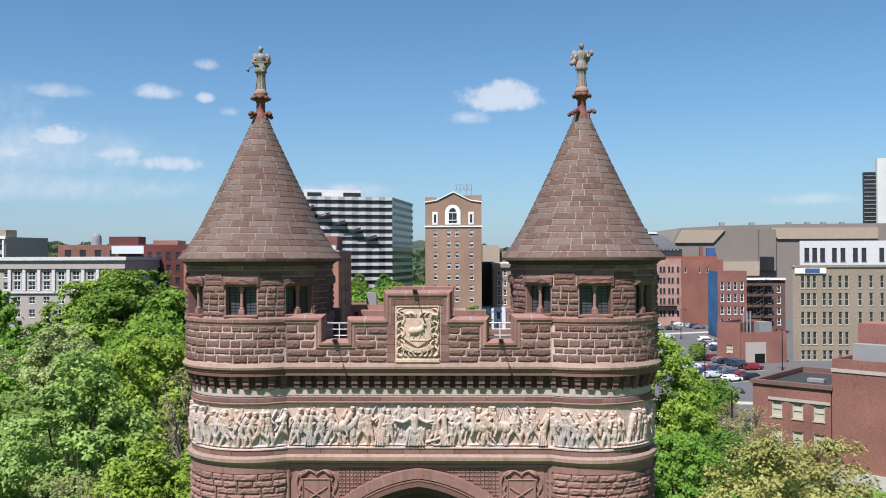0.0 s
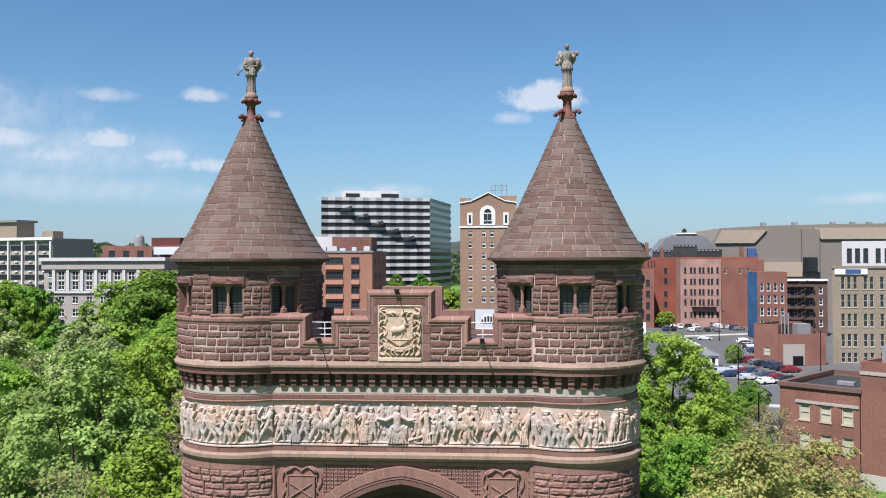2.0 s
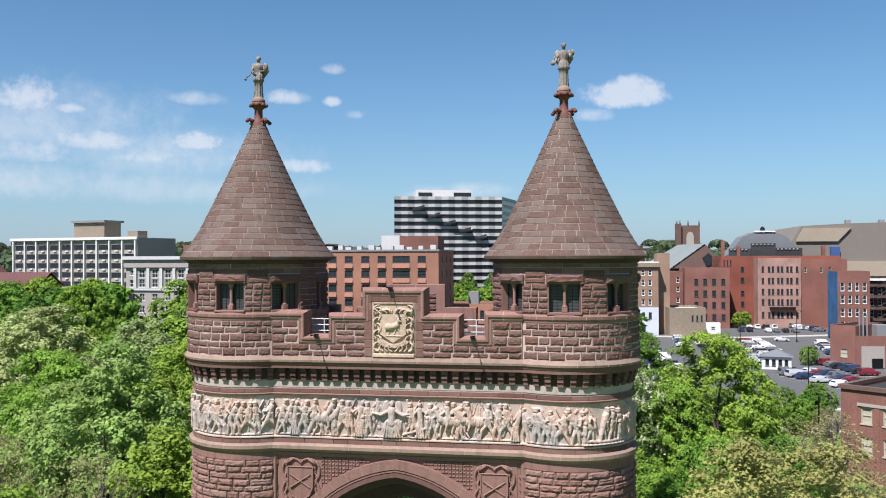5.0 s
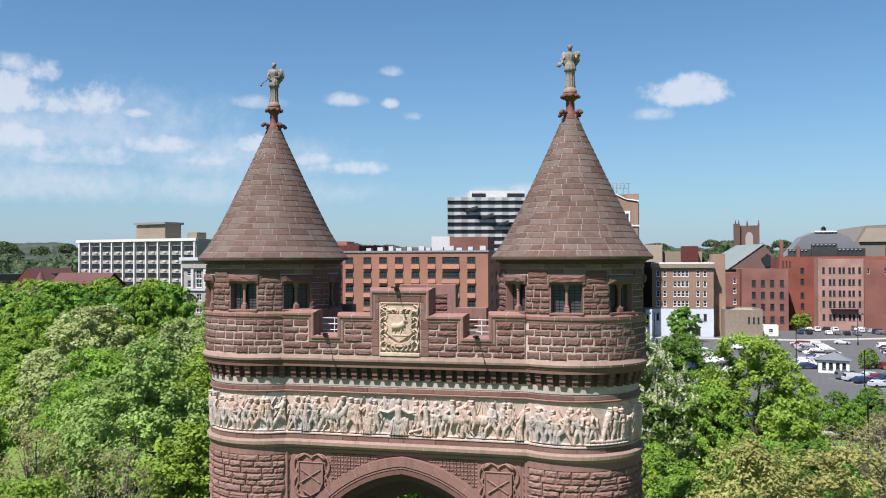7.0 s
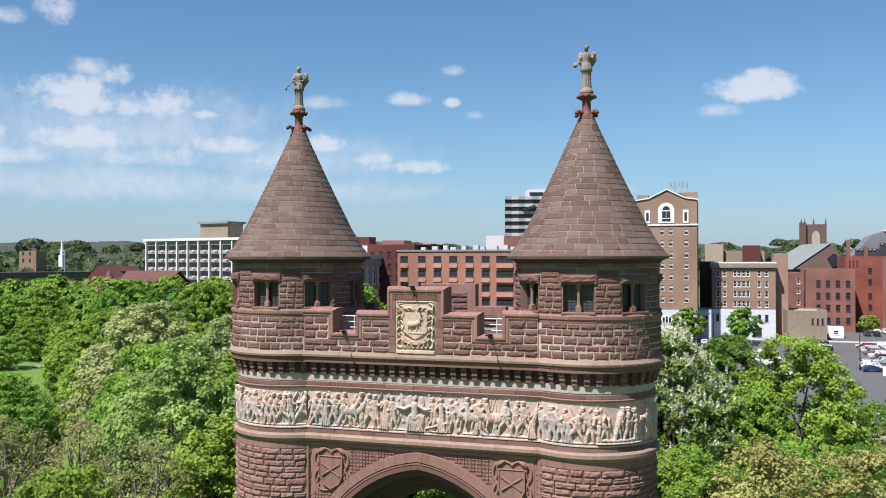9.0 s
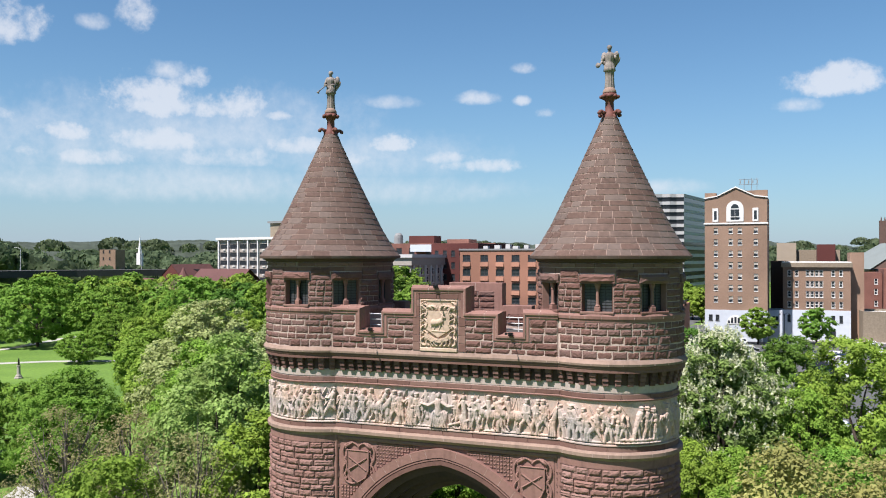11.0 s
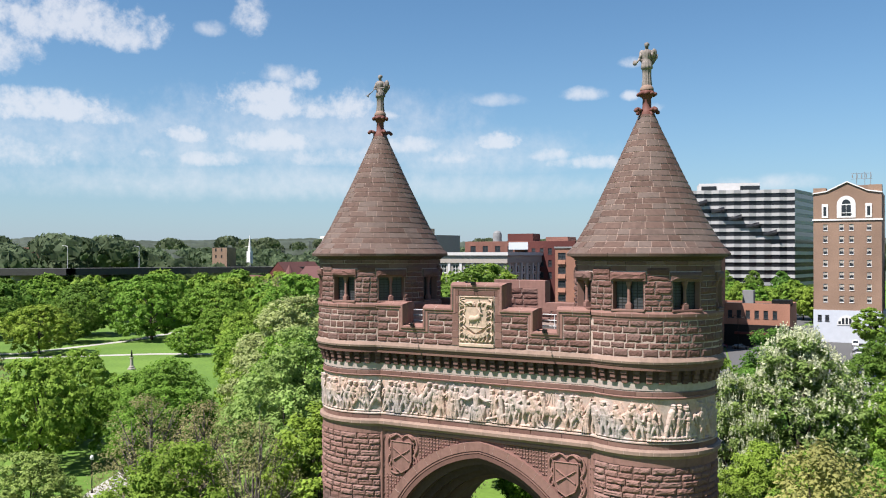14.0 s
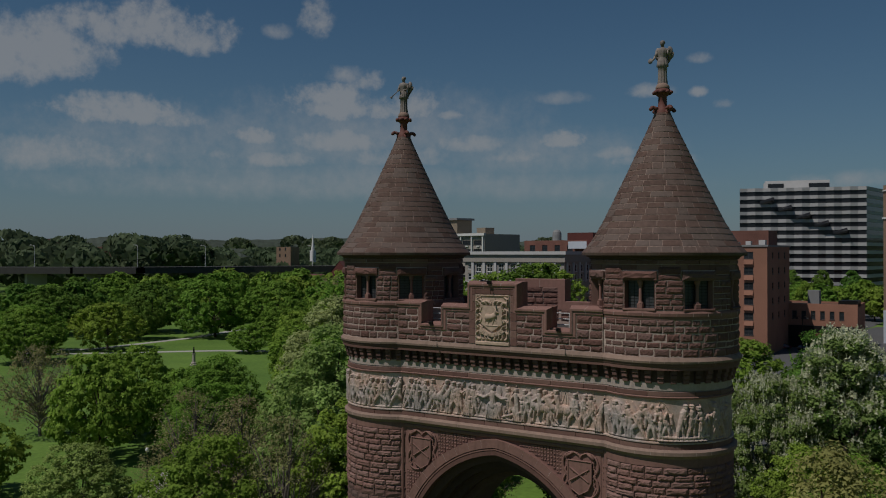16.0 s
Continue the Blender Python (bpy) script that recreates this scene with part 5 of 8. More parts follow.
        for k, x in enumerate((-0.42, -0.24, 0.28, 0.44)):
            kn = (u + (x + r.uniform(-0.12, 0.2)) * flip, 0.10, z0 + r.uniform(0.28, 0.42))
            bar((u + x * flip, 0.08, z0 + 0.66), kn, 0.085, 0.05)
            bar(kn, (kn[0] - r.uniform(-0.05, 0.25) * flip, 0.09, z0 + r.uniform(0.0, 0.12)), 0.045, 0.04)
        for q in range(5):
            bar((u - 0.50 * flip, 0.08, z0 + 0.86), (u - (0.66 + 0.05 * q) * flip, 0.08, z0 + 0.42 + 0.11 * q), 0.05, 0.02, 5)
        bar((u, 0.14, z0 + 0.86), (u + lean, 0.14, z0 + 1.34), 0.12, 0.13, 8)
        bar((u + 0.04, 0.17, z0 + 0.92), (u + 0.12 * flip, 0.18, z0 + 0.42), 0.085, 0.055)
        ball(u + lean * 1.2, 0.16, z0 + 1.52, 0.085, 0.085, 0.105)
        ball(u + lean * 1.2, 0.16, z0 + 1.59, 0.105, 0.09, 0.04)
        bar((u + lean, 0.16, z0 + 1.26), (u + 0.34 * flip, 0.19, z0 + 1.05), 0.055, 0.04)
    elif kind == "seated":
        ball(u, 0.08, z0 + 0.42, 0.42, 0.16, 0.44, 12, 8)
        for q in range(7):
            bar((u - 0.38 + q * 0.125, 0.15, z0 - 0.02), (u - 0.20 + q * 0.066, 0.22, z0 + 0.72), 0.055, 0.035, 6)
        bar((u, 0.13, z0 + 0.62), (u, 0.14, z0 + 1.20), 0.18, 0.17, 9)
        ball(u, 0.16, z0 + 1.46, 0.10, 0.09, 0.13)
        for s in (-1, 1):
            bar((u + s * 0.16, 0.14, z0 + 1.15), (u + s * 0.48, 0.18, z0 + 0.98), 0.07, 0.055)
            bar((u + s * 0.48, 0.18, z0 + 0.98), (u + s * 0.86, 0.16, z0 + 1.06), 0.055, 0.04)
            ball(u + s * 0.26, 0.05, z0 + 1.28, 0.16, 0.05, 0.30)
            bar((u + s * 0.66, 0.04, z0 + 0.9), (u + s * 0.66, 0.04, z0 + 1.66), 0.07, 0.07, 6)
    elif kind == "gun":
        for a in range(0, 360, 24):
            c0, c1 = radians(a), radians(a + 24)
            bar((u + 0.24 * math.cos(c0), 0.10, z0 + 0.26 + 0.24 * math.sin(c0)), (u + 0.24 * math.cos(c1), 0.10, z0 + 0.26 + 0.24 * math.sin(c1)), 0.035, 0.035, 6)
        for a in range(0, 180, 45):
            c0 = radians(a)
            bar((u - 0.22 * math.cos(c0), 0.09, z0 + 0.26 - 0.22 * math.sin(c0)), (u + 0.22 * math.cos(c0), 0.09, z0 + 0.26 + 0.22 * math.sin(c0)), 0.02, 0.02, 5)
        bar((u - 0.4, 0.10, z0 + 0.15), (u + 0.5, 0.12, z0 + 0.42), 0.05, 0.07, 7)
    elif kind == "boat":
        for q in range(10):
            bar((u - 1.0 + q * 0.2, 0.10, z0 + 0.20 - 0.05 * math.sin(q / 9 * 3.14)), (u - 0.8 + q * 0.2, 0.10, z0 + 0.20 - 0.05 * math.sin((q + 1) / 9 * 3.14)), 0.07, 0.07, 6)
            ball(u - 1.0 + q * 0.2, 0.12, z0 + 0.03, 0.13, 0.07, 0.06)


def faint(R, u0, u1, r, count):
    """Shallow background carving: staves, cloth folds, rough ground."""
    for _ in range(count):
        u, z = r.uniform(u0, u1), r.uniform(18.3, 19.5)
        k = r.random()
        if k < 0.30:
            R.bar((u, 0.02, z), (u + r.uniform(-0.35, 0.35), 0.04, min(z + r.uniform(0.3, 0.9), 19.84)), 0.020, 0.016)
        elif k < 0.75:
            R.bar((u, 0.0, z), (u + r.uniform(-0.2, 0.2), 0.03, z + r.uniform(0.15, 0.4)), r.uniform(0.05, 0.10), r.uniform(0.03, 0.07))
        else:
            R.ball(u, 0.0, min(z + 0.2, 19.70), r.uniform(0.06, 0.11), 0.06, r.uniform(0.07, 0.11))
    for _ in range(count // 2):
        R.ball(r.uniform(u0, u1), 0.0, 18.18, r.uniform(0.15, 0.4), 0.09, r.uniform(0.03, 0.10))


WALL_FORMS = [
    ("upright", -5.15, 1), ("striding", -4.85, 1), ("robed", -4.5, 1), ("upright", -4.1, -1), ("mounted", -3.05, 1), ("striding", -3.55, 1), ("striding", -2.35, 1), ("upright", -2.0, 1), ("small", -2.68, 1), ("robed", -1.62, 1), ("small", -1.42, 1), ("upright", -1.15, -1),
    ("seated", -0.15, 1), ("gun", 0.72, 1), ("upright", 0.80, 1), ("robed", 1.08, 1), ("small", 1.38, 1), ("upright", 1.62, -1), ("mounted", 2.30, -1), ("mounted", 3.25, -1), ("upright", 2.78, -1), ("striding", 3.95, -1), ("upright", 4.35, -1), ("striding", 4.75, -1), ("robed", 5.1, 1),
]
r = random.Random(17)
grounds = [o for o in arch.children if o.name.startswith("frieze_ground")]
R = Relief(-5.36, 5.36, 18.14, 19.88, 0.0165)
for kind, u, fl in WALL_FORMS:
    relief_form(R, kind, u, r, r.uniform(1.44, 1.56), fl)
faint(R, -5.3, 5.3, r, 130)
R.mesh(lambda a, o, z: (a, -2.352 - o * 0.95, z), 0.022, 1.0).made("relief", BUFF, grounds[2], "carved procession in low relief", True)
for side in (-1, 1):
    def place(a, o, z, side=side):
        q = a / 2.9
        rad = 2.868 + o * 0.95
        return (side * TX + rad * math.sin(q), -rad * math.cos(q), z)

    a0, a1 = (-4.6, 1.62) if side < 0 else (-1.62, 4.6)
    R = Relief(a0 - 0.1, a1 + 0.1, 18.14, 19.88, 0.0165)
    u = a0
    while u < a1:
        kind = r.choice(("upright", "striding", "upright", "striding", "robed", "small", "upright"))
        relief_form(R, kind, u, r, r.uniform(1.38, 1.56), 1 if side < 0 else -1)
        u += r.choice((0.30, 0.36, 0.44, 0.56)) if kind != "small" else 0.24
    if side > 0:
        relief_form(R, "boat", 1.9, r)
    faint(R, a0, a1, r, 80)
    R.mesh(place, 0.02, 3.0 + side).made("relief", BUFF, grounds[0 if side < 0 else 1], "carved procession in low relief", True)
# panel joints of the frieze
for k in range(9):
    x = -4.9 + k * 1.22
    part("joint", Mesh().box(x - 0.008, x + 0.008, -2.365, -2.30, 18.2, 19.86).data("joint", LEDGE), grounds[2])

# ---- ground, roads, paths ----
g = Mesh()
for i in range(24):
    for j in range(24):
        x, y = -3000 + i * 250, -1500 + j * 250
        g.add([(x, y, 0), (x + 250, y, 0), (x + 250, y + 250, 0), (x, y + 250, 0)], [(0, 1, 2, 3)])
tagged(g.made("ground", GRASS), "mown green park lawn running to the horizon", "ground", kind="structure")


def sheet(name, pts, z, mat, label, category):
    k = len(pts)
    M = Mesh().add([(x, y, z) for x, y in pts] + [(x, y, -0.3) for x, y in pts], [tuple(range(k))] + [((i + 1) % k, i, k + i, k + (i + 1) % k) for i in range(k)])
    return tagged(M.made(name, mat), label, category, kind="structure")


def strip(pts, w):
    left, right = [], []
    for i, p in enumerate(pts):
        a, b = pts[max(i - 1, 0)], pts[min(i + 1, len(pts) - 1)]
        d = Vector((b[0] - a[0], b[1] - a[1])).normalized() * w / 2
        left.append((p[0] - d.y, p[1] + d.x))
        right.append((p[0] + d.y, p[1] - d.x))
    return right + left[::-1]


sheet("parking_lot", [(-12, 128.8), (92, 109.2), (200, 90), (240, 330), (30, 330), (-20, 300), (-28, 236), (-31, 212)], 0.05, ASPHALT, "grey asphalt parking lot with painted bays", "parking lot")
sheet("street", [(-120, 128), (-14, 111), (90, 92), (200, 70), (200, 84), (92, 106), (-12, 126), (-120, 143)], 0.03, ASPHALT, "grey asphalt street beside the park", "street")
sheet("plaza", [(-120, 143.6), (-12.2, 128.9), (-31.5, 212), (-28.5, 236), (-21, 300), (-20, 420), (-200, 420), (-140, 240)], 0.04, ASPHALT, "asphalt yard and street beside the low store", "street")
sheet("pavement", [(9, 248), (56, 246), (110, 268), (108, 272), (56, 250.5), (9, 252)], 0.16, CONCRETE, "pale concrete pavement along the facades", "pavement")
sheet("pavement", [(-14, 109.5), (90, 90), (89.5, 87.5), (-14.5, 107)], 0.15, CONCRETE, "pale concrete pavement beside the street", "pavement")
sheet("pavement", [(-12.5, 126.4), (92.5, 106.6), (93, 109), (-12, 128.6)], 0.15, CONCRETE, "pale concrete pavement beside the parking lot", "pavement")
for pts, w in (([(-260, 62), (-184, 94), (-156, 121.5), (-120, 140), (-60, 152)], 3.2), ([(-230, 70), (-188, 104), (-190, 140), (-200, 170), (-190, 220)], 3.2),
               ([(-46, -10), (-57, 20), (-64, 33), (-72, 44), (-96, 62)], 3.4), ([(20, 6), (21, 40), (14, 70), (6, 100)], 4.0)):
    sheet("path", strip(pts, w), 0.03, CONCRETE, "pale concrete park path across the lawn", "path")
sheet("street", strip([(-4, -400), (-1, -60), (0, 0), (0, 26), (-6, 70), (-16, 112)], 8.5), 0.025, ASPHALT, "narrow asphalt drive leading through the arch", "street")
marks = Mesh()
for (x0, y0), (x1, y1), turn in (((57.8, 229), (56.4, 192), 10), ((63.6, 181), (68.2, 158), 18), ((50.6, 159), (58.6, 140), 24), ((75.5, 228), (71, 199), 12), ((3.4, 212), (8.4, 150), 12), ((8.4, 214), (13.2, 152), 12), ((18.6, 212), (22, 160), 12)):
    n = int(math.hypot(x1 - x0, y1 - y0) / 2.75)
    for i in range(n + 1):
        marks.box(-2.7, 2.7, -0.06, 0.06, 0.052, 0.056, pose(x0 + (x1 - x0) * (i - 0.5) / n, y0 + (y1 - y0) * (i - 0.5) / n, 0, 0, 0, turn))
tagged(marks.made("bay_marking", WHITEPAINT), "thin white parking bay lines on asphalt", "marking", kind="stuff")

# far hills under woods
HILL = leaf_material("far_woods", (0.026, 0.046, 0.024), (0.042, 0.066, 0.032))
hill = Mesh()
for n_ring, (dist, top, amp) in enumerate(((900, 26, 8), (1500, 50, 14), (2600, 76, 22))):
    n = 880
    v, f = [], []
    for i in range(n + 1):
        a = radians(-110 + 200 * i / n)
        h = top + amp * noise.noise(Vector((i * 0.0225, n_ring * 9.0, 0.3))) + 6 * noise.noise(Vector((i * 0.175, n_ring * 5.0, 1.7))) + (2.0 + 1.2 * n_ring) * noise.noise(Vector((i * 0.83, n_ring * 3.0, 4.1)))
        if n_ring == 2 and i > 320:
            h *= 0.62
        v += [(dist * math.sin(a), dist * math.cos(a), -2), (dist * 1.06 * math.sin(a), dist * 1.06 * math.cos(a), h * 0.7), (dist * 1.15 * math.sin(a), dist * 1.15 * math.cos(a), h), (dist * 1.3 * math.sin(a), dist * 1.3 * math.cos(a), h * 0.6)]
    for i in range(n):
        f += [(i * 4 + q, i * 4 + 4 + q, i * 4 + 5 + q, i * 4 + 1 + q) for q in range(3)]
    hill.add(v, f)
# the blue-grey second tone puts distance haze into the hill colour
HILLMAT = material("hazed_wooded_hillside", (0.062, 0.084, 0.050), 0.95, 0.5, 0.07, 0.012, 0.0, second=(0.080, 0.096, 0.080))
tagged(hill.made("backdrop", HILLMAT), "distant wooded ridges greyed for haze, under a hazy sky", "hills", kind="structure")

# ---- buildings ----
BLIND = material("cream_blind", (0.50, 0.46, 0.39), 0.9, 0.2, 2.0, 0.2, 0.0)
WIN_CACHE = {}


def window_data(w, h, style):
    key = (round(w, 2), round(h, 2), style)
    if key not in WIN_CACHE:
        t = 0.13 if style != "thin" else 0.07
        mat = WHITEPAINT if style in ("white", "thin") else DARKFRAME if style == "dark" else PANEL_TAN
        # one closed ring for the frame; rail, mullion, sill and pane are pieces of their own
        o, i = [(0, 0), (w, 0), (w, h), (0, h)], [(t, t), (w - t, t), (w - t, h - t), (t, h - t)]
        v = [(x, y, z) for y in (0.10, 0.20) for x, z in o + i]
        f = []
        for k in range(4):
            n = (k + 1) % 4
            f += [(k, n, 4 + n, 4 + k), (8 + n, 8 + k, 12 + k, 12 + n), (4 + k, 4 + n, 12 + n, 12 + k), (n, k, 8 + k, 8 + n)]
        extra = [("rail", Mesh().box(t, w - t, 0.12, 0.20, h * 0.5 - t * 0.4, h * 0.5 + t * 0.4).data("rail", mat))]
        if style != "board" and w > 1.9:
            extra.append(("mullion", Mesh().box(w / 2 - 0.05, w / 2 + 0.05, 0.11, 0.20, t, h - t).data("mullion", mat)))
        extra.append(("sill", Mesh().box(-0.08, w + 0.08, -0.10, 0.12, -0.16, -0.002).data("sill", mat)))
        if style == "thin":
            extra.append(("blind", Mesh().box(t, w - t, 0.17, 0.20, h * 0.55, h - t).data("blind", BLIND)))
        extra.append(("pane", Mesh().box(0, w, 0.205, 0.235, 0, h).data("pane", PANEL_TAN if style == "board" else GLASS)))
        WIN_CACHE[key] = (Mesh().add(v, f).data("window", mat), extra)
    return WIN_CACHE[key]


def put_window(b, m, w, h, style):
    ring, extra = window_data(w, h, style)
    win = part("window", ring, b, m)
    for name, data in extra:
        part(name, data, win)


def face(mesh, W, H, wins, m, z0=0.0):
    """One wall with real openings; m maps (x along, y inwards, z up) into the building."""
    xs = sorted({0.0, W} | {q for a in wins for q in a[:2]})
    zs = sorted({z0, H} | {q for a in wins for q in a[2:4]})
    for x0, x1 in zip(xs, xs[1:]):
        for q0, q1 in zip(zs, zs[1:]):
            cx, cz = (x0 + x1) / 2, (q0 + q1) / 2
            if not any(a[0] < cx < a[1] and a[2] < cz < a[3] for a in wins):
                mesh.add([(x0, 0, q0), (x1, 0, q0), (x1, 0, q1), (x0, 0, q1)], [(0, 1, 2, 3)], m)
    for x0, x1, q0, q1 in (a[:4] for a in wins):
        mesh.add([(x0, 0, q0), (x1, 0, q0), (x1, 0, q1), (x0, 0, q1), (x0, 0.3, q0), (x1, 0.3, q0), (x1, 0.3, q1), (x0, 0.3, q1)],
                 [(0, 4, 5, 1), (1, 5, 6, 2), (2, 6, 7, 3), (3, 7, 4, 0)], m)


def building(name, A, B, depth, H, mat, label, front=(), right=(), left=(), roof=BLACKROOF, style="white", category="building", parapet=0.6, coping=None, skew=0.0):
    """A block whose front runs from A to B in plan. Windows: (x0, x1, z0, z1)."""
    ang = math.degrees(math.atan2(B[1] - A[1], B[0] - A[0]))
    W = math.hypot(B[0] - A[0], B[1] - A[1])
    b = thing(name, pose(A[0], A[1], 0, 0, 0, ang), label, category)
    wall = Mesh()
    side = math.hypot(depth, skew)
    lean = math.degrees(math.atan2(depth, skew))
    mf, mr, ml, mb = pose(0, 0, 0), pose(W, 0, 0, 0, 0, lean), pose(skew, depth, 0, 0, 0, lean - 180), pose(W + skew, depth, 0, 0, 0, 180)
    face(wall, W, H, front, mf)
    face(wall, side, H, right, mr)
    face(wall, side, H, left, ml)
    face(wall, W, H, (), mb)
    # parapet inside and its top
    t = 0.4
    wall.add([(0, 0, H), (W, 0, H), (W + skew, depth, H), (skew, depth, H), (t, t, H), (W - t, t, H), (W + skew - t, depth - t, H), (skew + t, depth - t, H),
              (t, t, H - parapet), (W - t, t, H - parapet), (W + skew - t, depth - t, H - parapet), (skew + t, depth - t, H - parapet)],
             [(0, 1, 5, 4), (1, 2, 6, 5), (2, 3, 7, 6), (3, 0, 4, 7), (4, 5, 9, 8), (5, 6, 10, 9), (6, 7, 11, 10), (7, 4, 8, 11)])
    wall.made("wall", mat, b)
    k = H - parapet - 0.01
    Mesh().add([(t, t, k), (W - t, t, k), (W + skew - t, depth - t, k), (skew + t, depth - t, k), (t, t, k - 0.3), (W - t, t, k - 0.3), (W + skew - t, depth - t, k - 0.3), (skew + t, depth - t, k - 0.3)],
               [(0, 1, 2, 3), (7, 6, 5, 4), (1, 0, 4, 5), (3, 2, 6, 7)]).made("roof", roof, b)
    if coping:
        for x0, x1, y0, y1 in ((-0.25, W + 0.25, -0.25, 0.42),) + (() if skew else ((-0.25, W + 0.25, depth - 0.42, depth + 0.25), (-0.25, 0.42, 0.42, depth - 0.42), (W - 0.42, W + 0.25, 0.42, depth - 0.42))):
            Mesh().box(x0, x1, y0, y1, H - 0.35, H + 0.12).made("coping", coping, b)
    for wins, m in ((front, mf), (right, mr), (left, ml)):
        for a in wins:
            st = a[4] if len(a) > 4 else style
            put_window(b, m @ pose(a[0], 0, a[2]), a[1] - a[0], a[3] - a[2], st)
    return b, W


def grid(xs, zs, w, h):
    return [(x - w / 2, x + w / 2, z, z + h) for x in xs for z in zs]


def slab(b, name, x0, x1, y0, y1, z0, z1, mat, label=""):
    return Mesh().box(x0, x1, y0, y1, z0, z1).made(name, mat, b, label)


# brown brick hotel tower with a gable
W = 18.2
cols = [0.18 * W, 0.42 * W, 0.567 * W, 0.82 * W]
rows = [33.3 - 3.52 * k for k in range(8)]
front_w = grid(cols, [z - 0.3 for z in rows if z > 9.4], 1.2, 1.8)
base_w = [(1.2, 2.3, 6.2, 8.0), (3.2, 4.3, 6.2, 8.0), (13.6, 14.7, 6.2, 8.0), (15.8, 16.9, 6.2, 8.0)]
hotel, _ = building("hotel_tower", (-11.0, 240), (7.2, 240), 22, 44.2, BRICK_TAN, "tall brown brick hotel tower with white trim and a gable", front_w,
                    left=grid([4, 9, 14, 19], [z - 0.3 for z in rows if z > 9.4], 1.2, 1.8), style="thin")
Mesh().prism([(0.02, 44.2), (W - 0.02, 44.2), (W * 0.80, 44.8), (W * 0.5, 47.4), (W * 0.2, 44.8)], 0.02, 6).made("gable", BRICK_TAN, hotel, "brick gable")
for (x0, z0), (x1, z1) in (((-0.2, 43.8), (W * 0.2, 44.4)), ((W * 0.2, 44.4), (W * 0.5, 47.1)), ((W * 0.5, 47.1), (W * 0.8, 44.4)), ((W * 0.8, 44.4), (W + 0.2, 43.8))):
    Mesh().prism([(x0, z0), (x1, z1), (x1, z1 + 0.34), (x0, z0 + 0.34)], -0.35, 0.1).made("cornice", WHITEPAINT, hotel, "white gable cornice")
slab(hotel, "string_course", -0.3, W + 0.3, -0.3, 0.0, 35.9, 36.35, WHITEPAINT, "white string course")
slab(hotel, "corner_block", W - 3.6, W + 0.1, 0.1, 4, 44.2, 46.2, BRICK_TAN)
slab(hotel, "corner_block", 0, 3.4, 0.1, 4, 44.2, 45.6, BRICK_TAN)
surround = Mesh()
arcp = [(W * 0.49 + 2.5 * math.cos(radians(a)), 40.6 + 2.5 * math.sin(radians(a))) for a in range(0, 181, 12)]
surround.prism([(W * 0.49 + 2.5, 36.7)] + arcp + [(W * 0.49 - 2.5, 36.7)], -0.22, 0.0)
sur = surround.made("arched_surround", WHITEPAINT, hotel, "white arched window surround")
arcg = [(W * 0.49 + 1.15 * math.cos(radians(a)), 40.75 + 1.3 * math.sin(radians(a))) for a in range(0, 181, 15)]
part("fanlight", Mesh().prism(arcg, -0.26, -0.2).data("fanlight", GLASS), sur)
for x in (-1.25, 0.05):
    part("pane", Mesh().box(W * 0.49 + x, W * 0.49 + x + 1.2, -0.26, -0.2, 37.2, 40.4).data("pane", GLASS), sur)
part("sill_rail", Mesh().box(W * 0.49 - 1.4, W * 0.49 + 1.4, -0.5, -0.2, 38.0, 38.2).data("sill_rail", WHITEPAINT), sur)
for fx in (0.175, 0.815):
    slab(hotel, "pilaster_window", W * fx - 0.85, W * fx + 0.85, -0.25, 0.0, 36.7, 40.8, WHITEPAINT, "white window surround")
    slab(hotel, "pane", W * fx - 0.4, W * fx + 0.4, -0.29, -0.25, 37.3, 40.0, GLASS)
base = Mesh()
face(base, W, 9.2, base_w, pose(0, -0.35, 0))
base.box(-0.02, W, -0.35, 0.0, 9.2, 9.5)
base.made("ground_storey", BLUEWHITE, hotel, "pale blue stucco ground storeys")
for a in base_w:
    put_window(hotel, pose(a[0], -0.35, a[2]), a[1] - a[0], a[3] - a[2], "dark")
for cx in (9.0,):
    pts = [(cx + 2.6 * math.cos(radians(a)), 5.4 + 2.6 * math.sin(radians(a))) for a in range(0, 181, 12)]
    ring = Mesh().prism([(cx + 2.6, 5.2)] + pts + [(cx - 2.6, 5.2)], -0.5, -0.35).made("arched_window", WHITEPAINT, hotel, "arched ground-floor window")
    for q in range(5):
        x = cx - 1.9 + q * 0.95
        hgt = 5.5 + math.sqrt(max(0.2, 2.2 ** 2 - (x - cx) ** 2)) - 0.3
        part("pane", Mesh().box(x - 0.32, x + 0.32, -0.54, -0.5, 5.5, hgt).data("pane", GLASS), ring)
mast = Mesh()
for x in (11.2, 13.4, 15.0):
    mast.limb((x, 8, 46.5), (x, 8, 50.5), 0.07, 0.07, 6)
for z in (48.6, 50.2):
    mast.limb((9.6, 8, z), (15.4, 8, z), 0.07, 0.07, 6)
for q in range(5):
    mast.box(9.9 + q * 1.25, 10.2 + q * 1.25, 7.8, 8.2, 48.9, 49.9)
mast.made("roof_antenna", GREYCLAD, hotel, "grey lattice antenna on the roof")
slab(hotel, "antenna_base", 9.4, 15.6, 7, 9, 43.6, 46.6, BRICK_TAN)

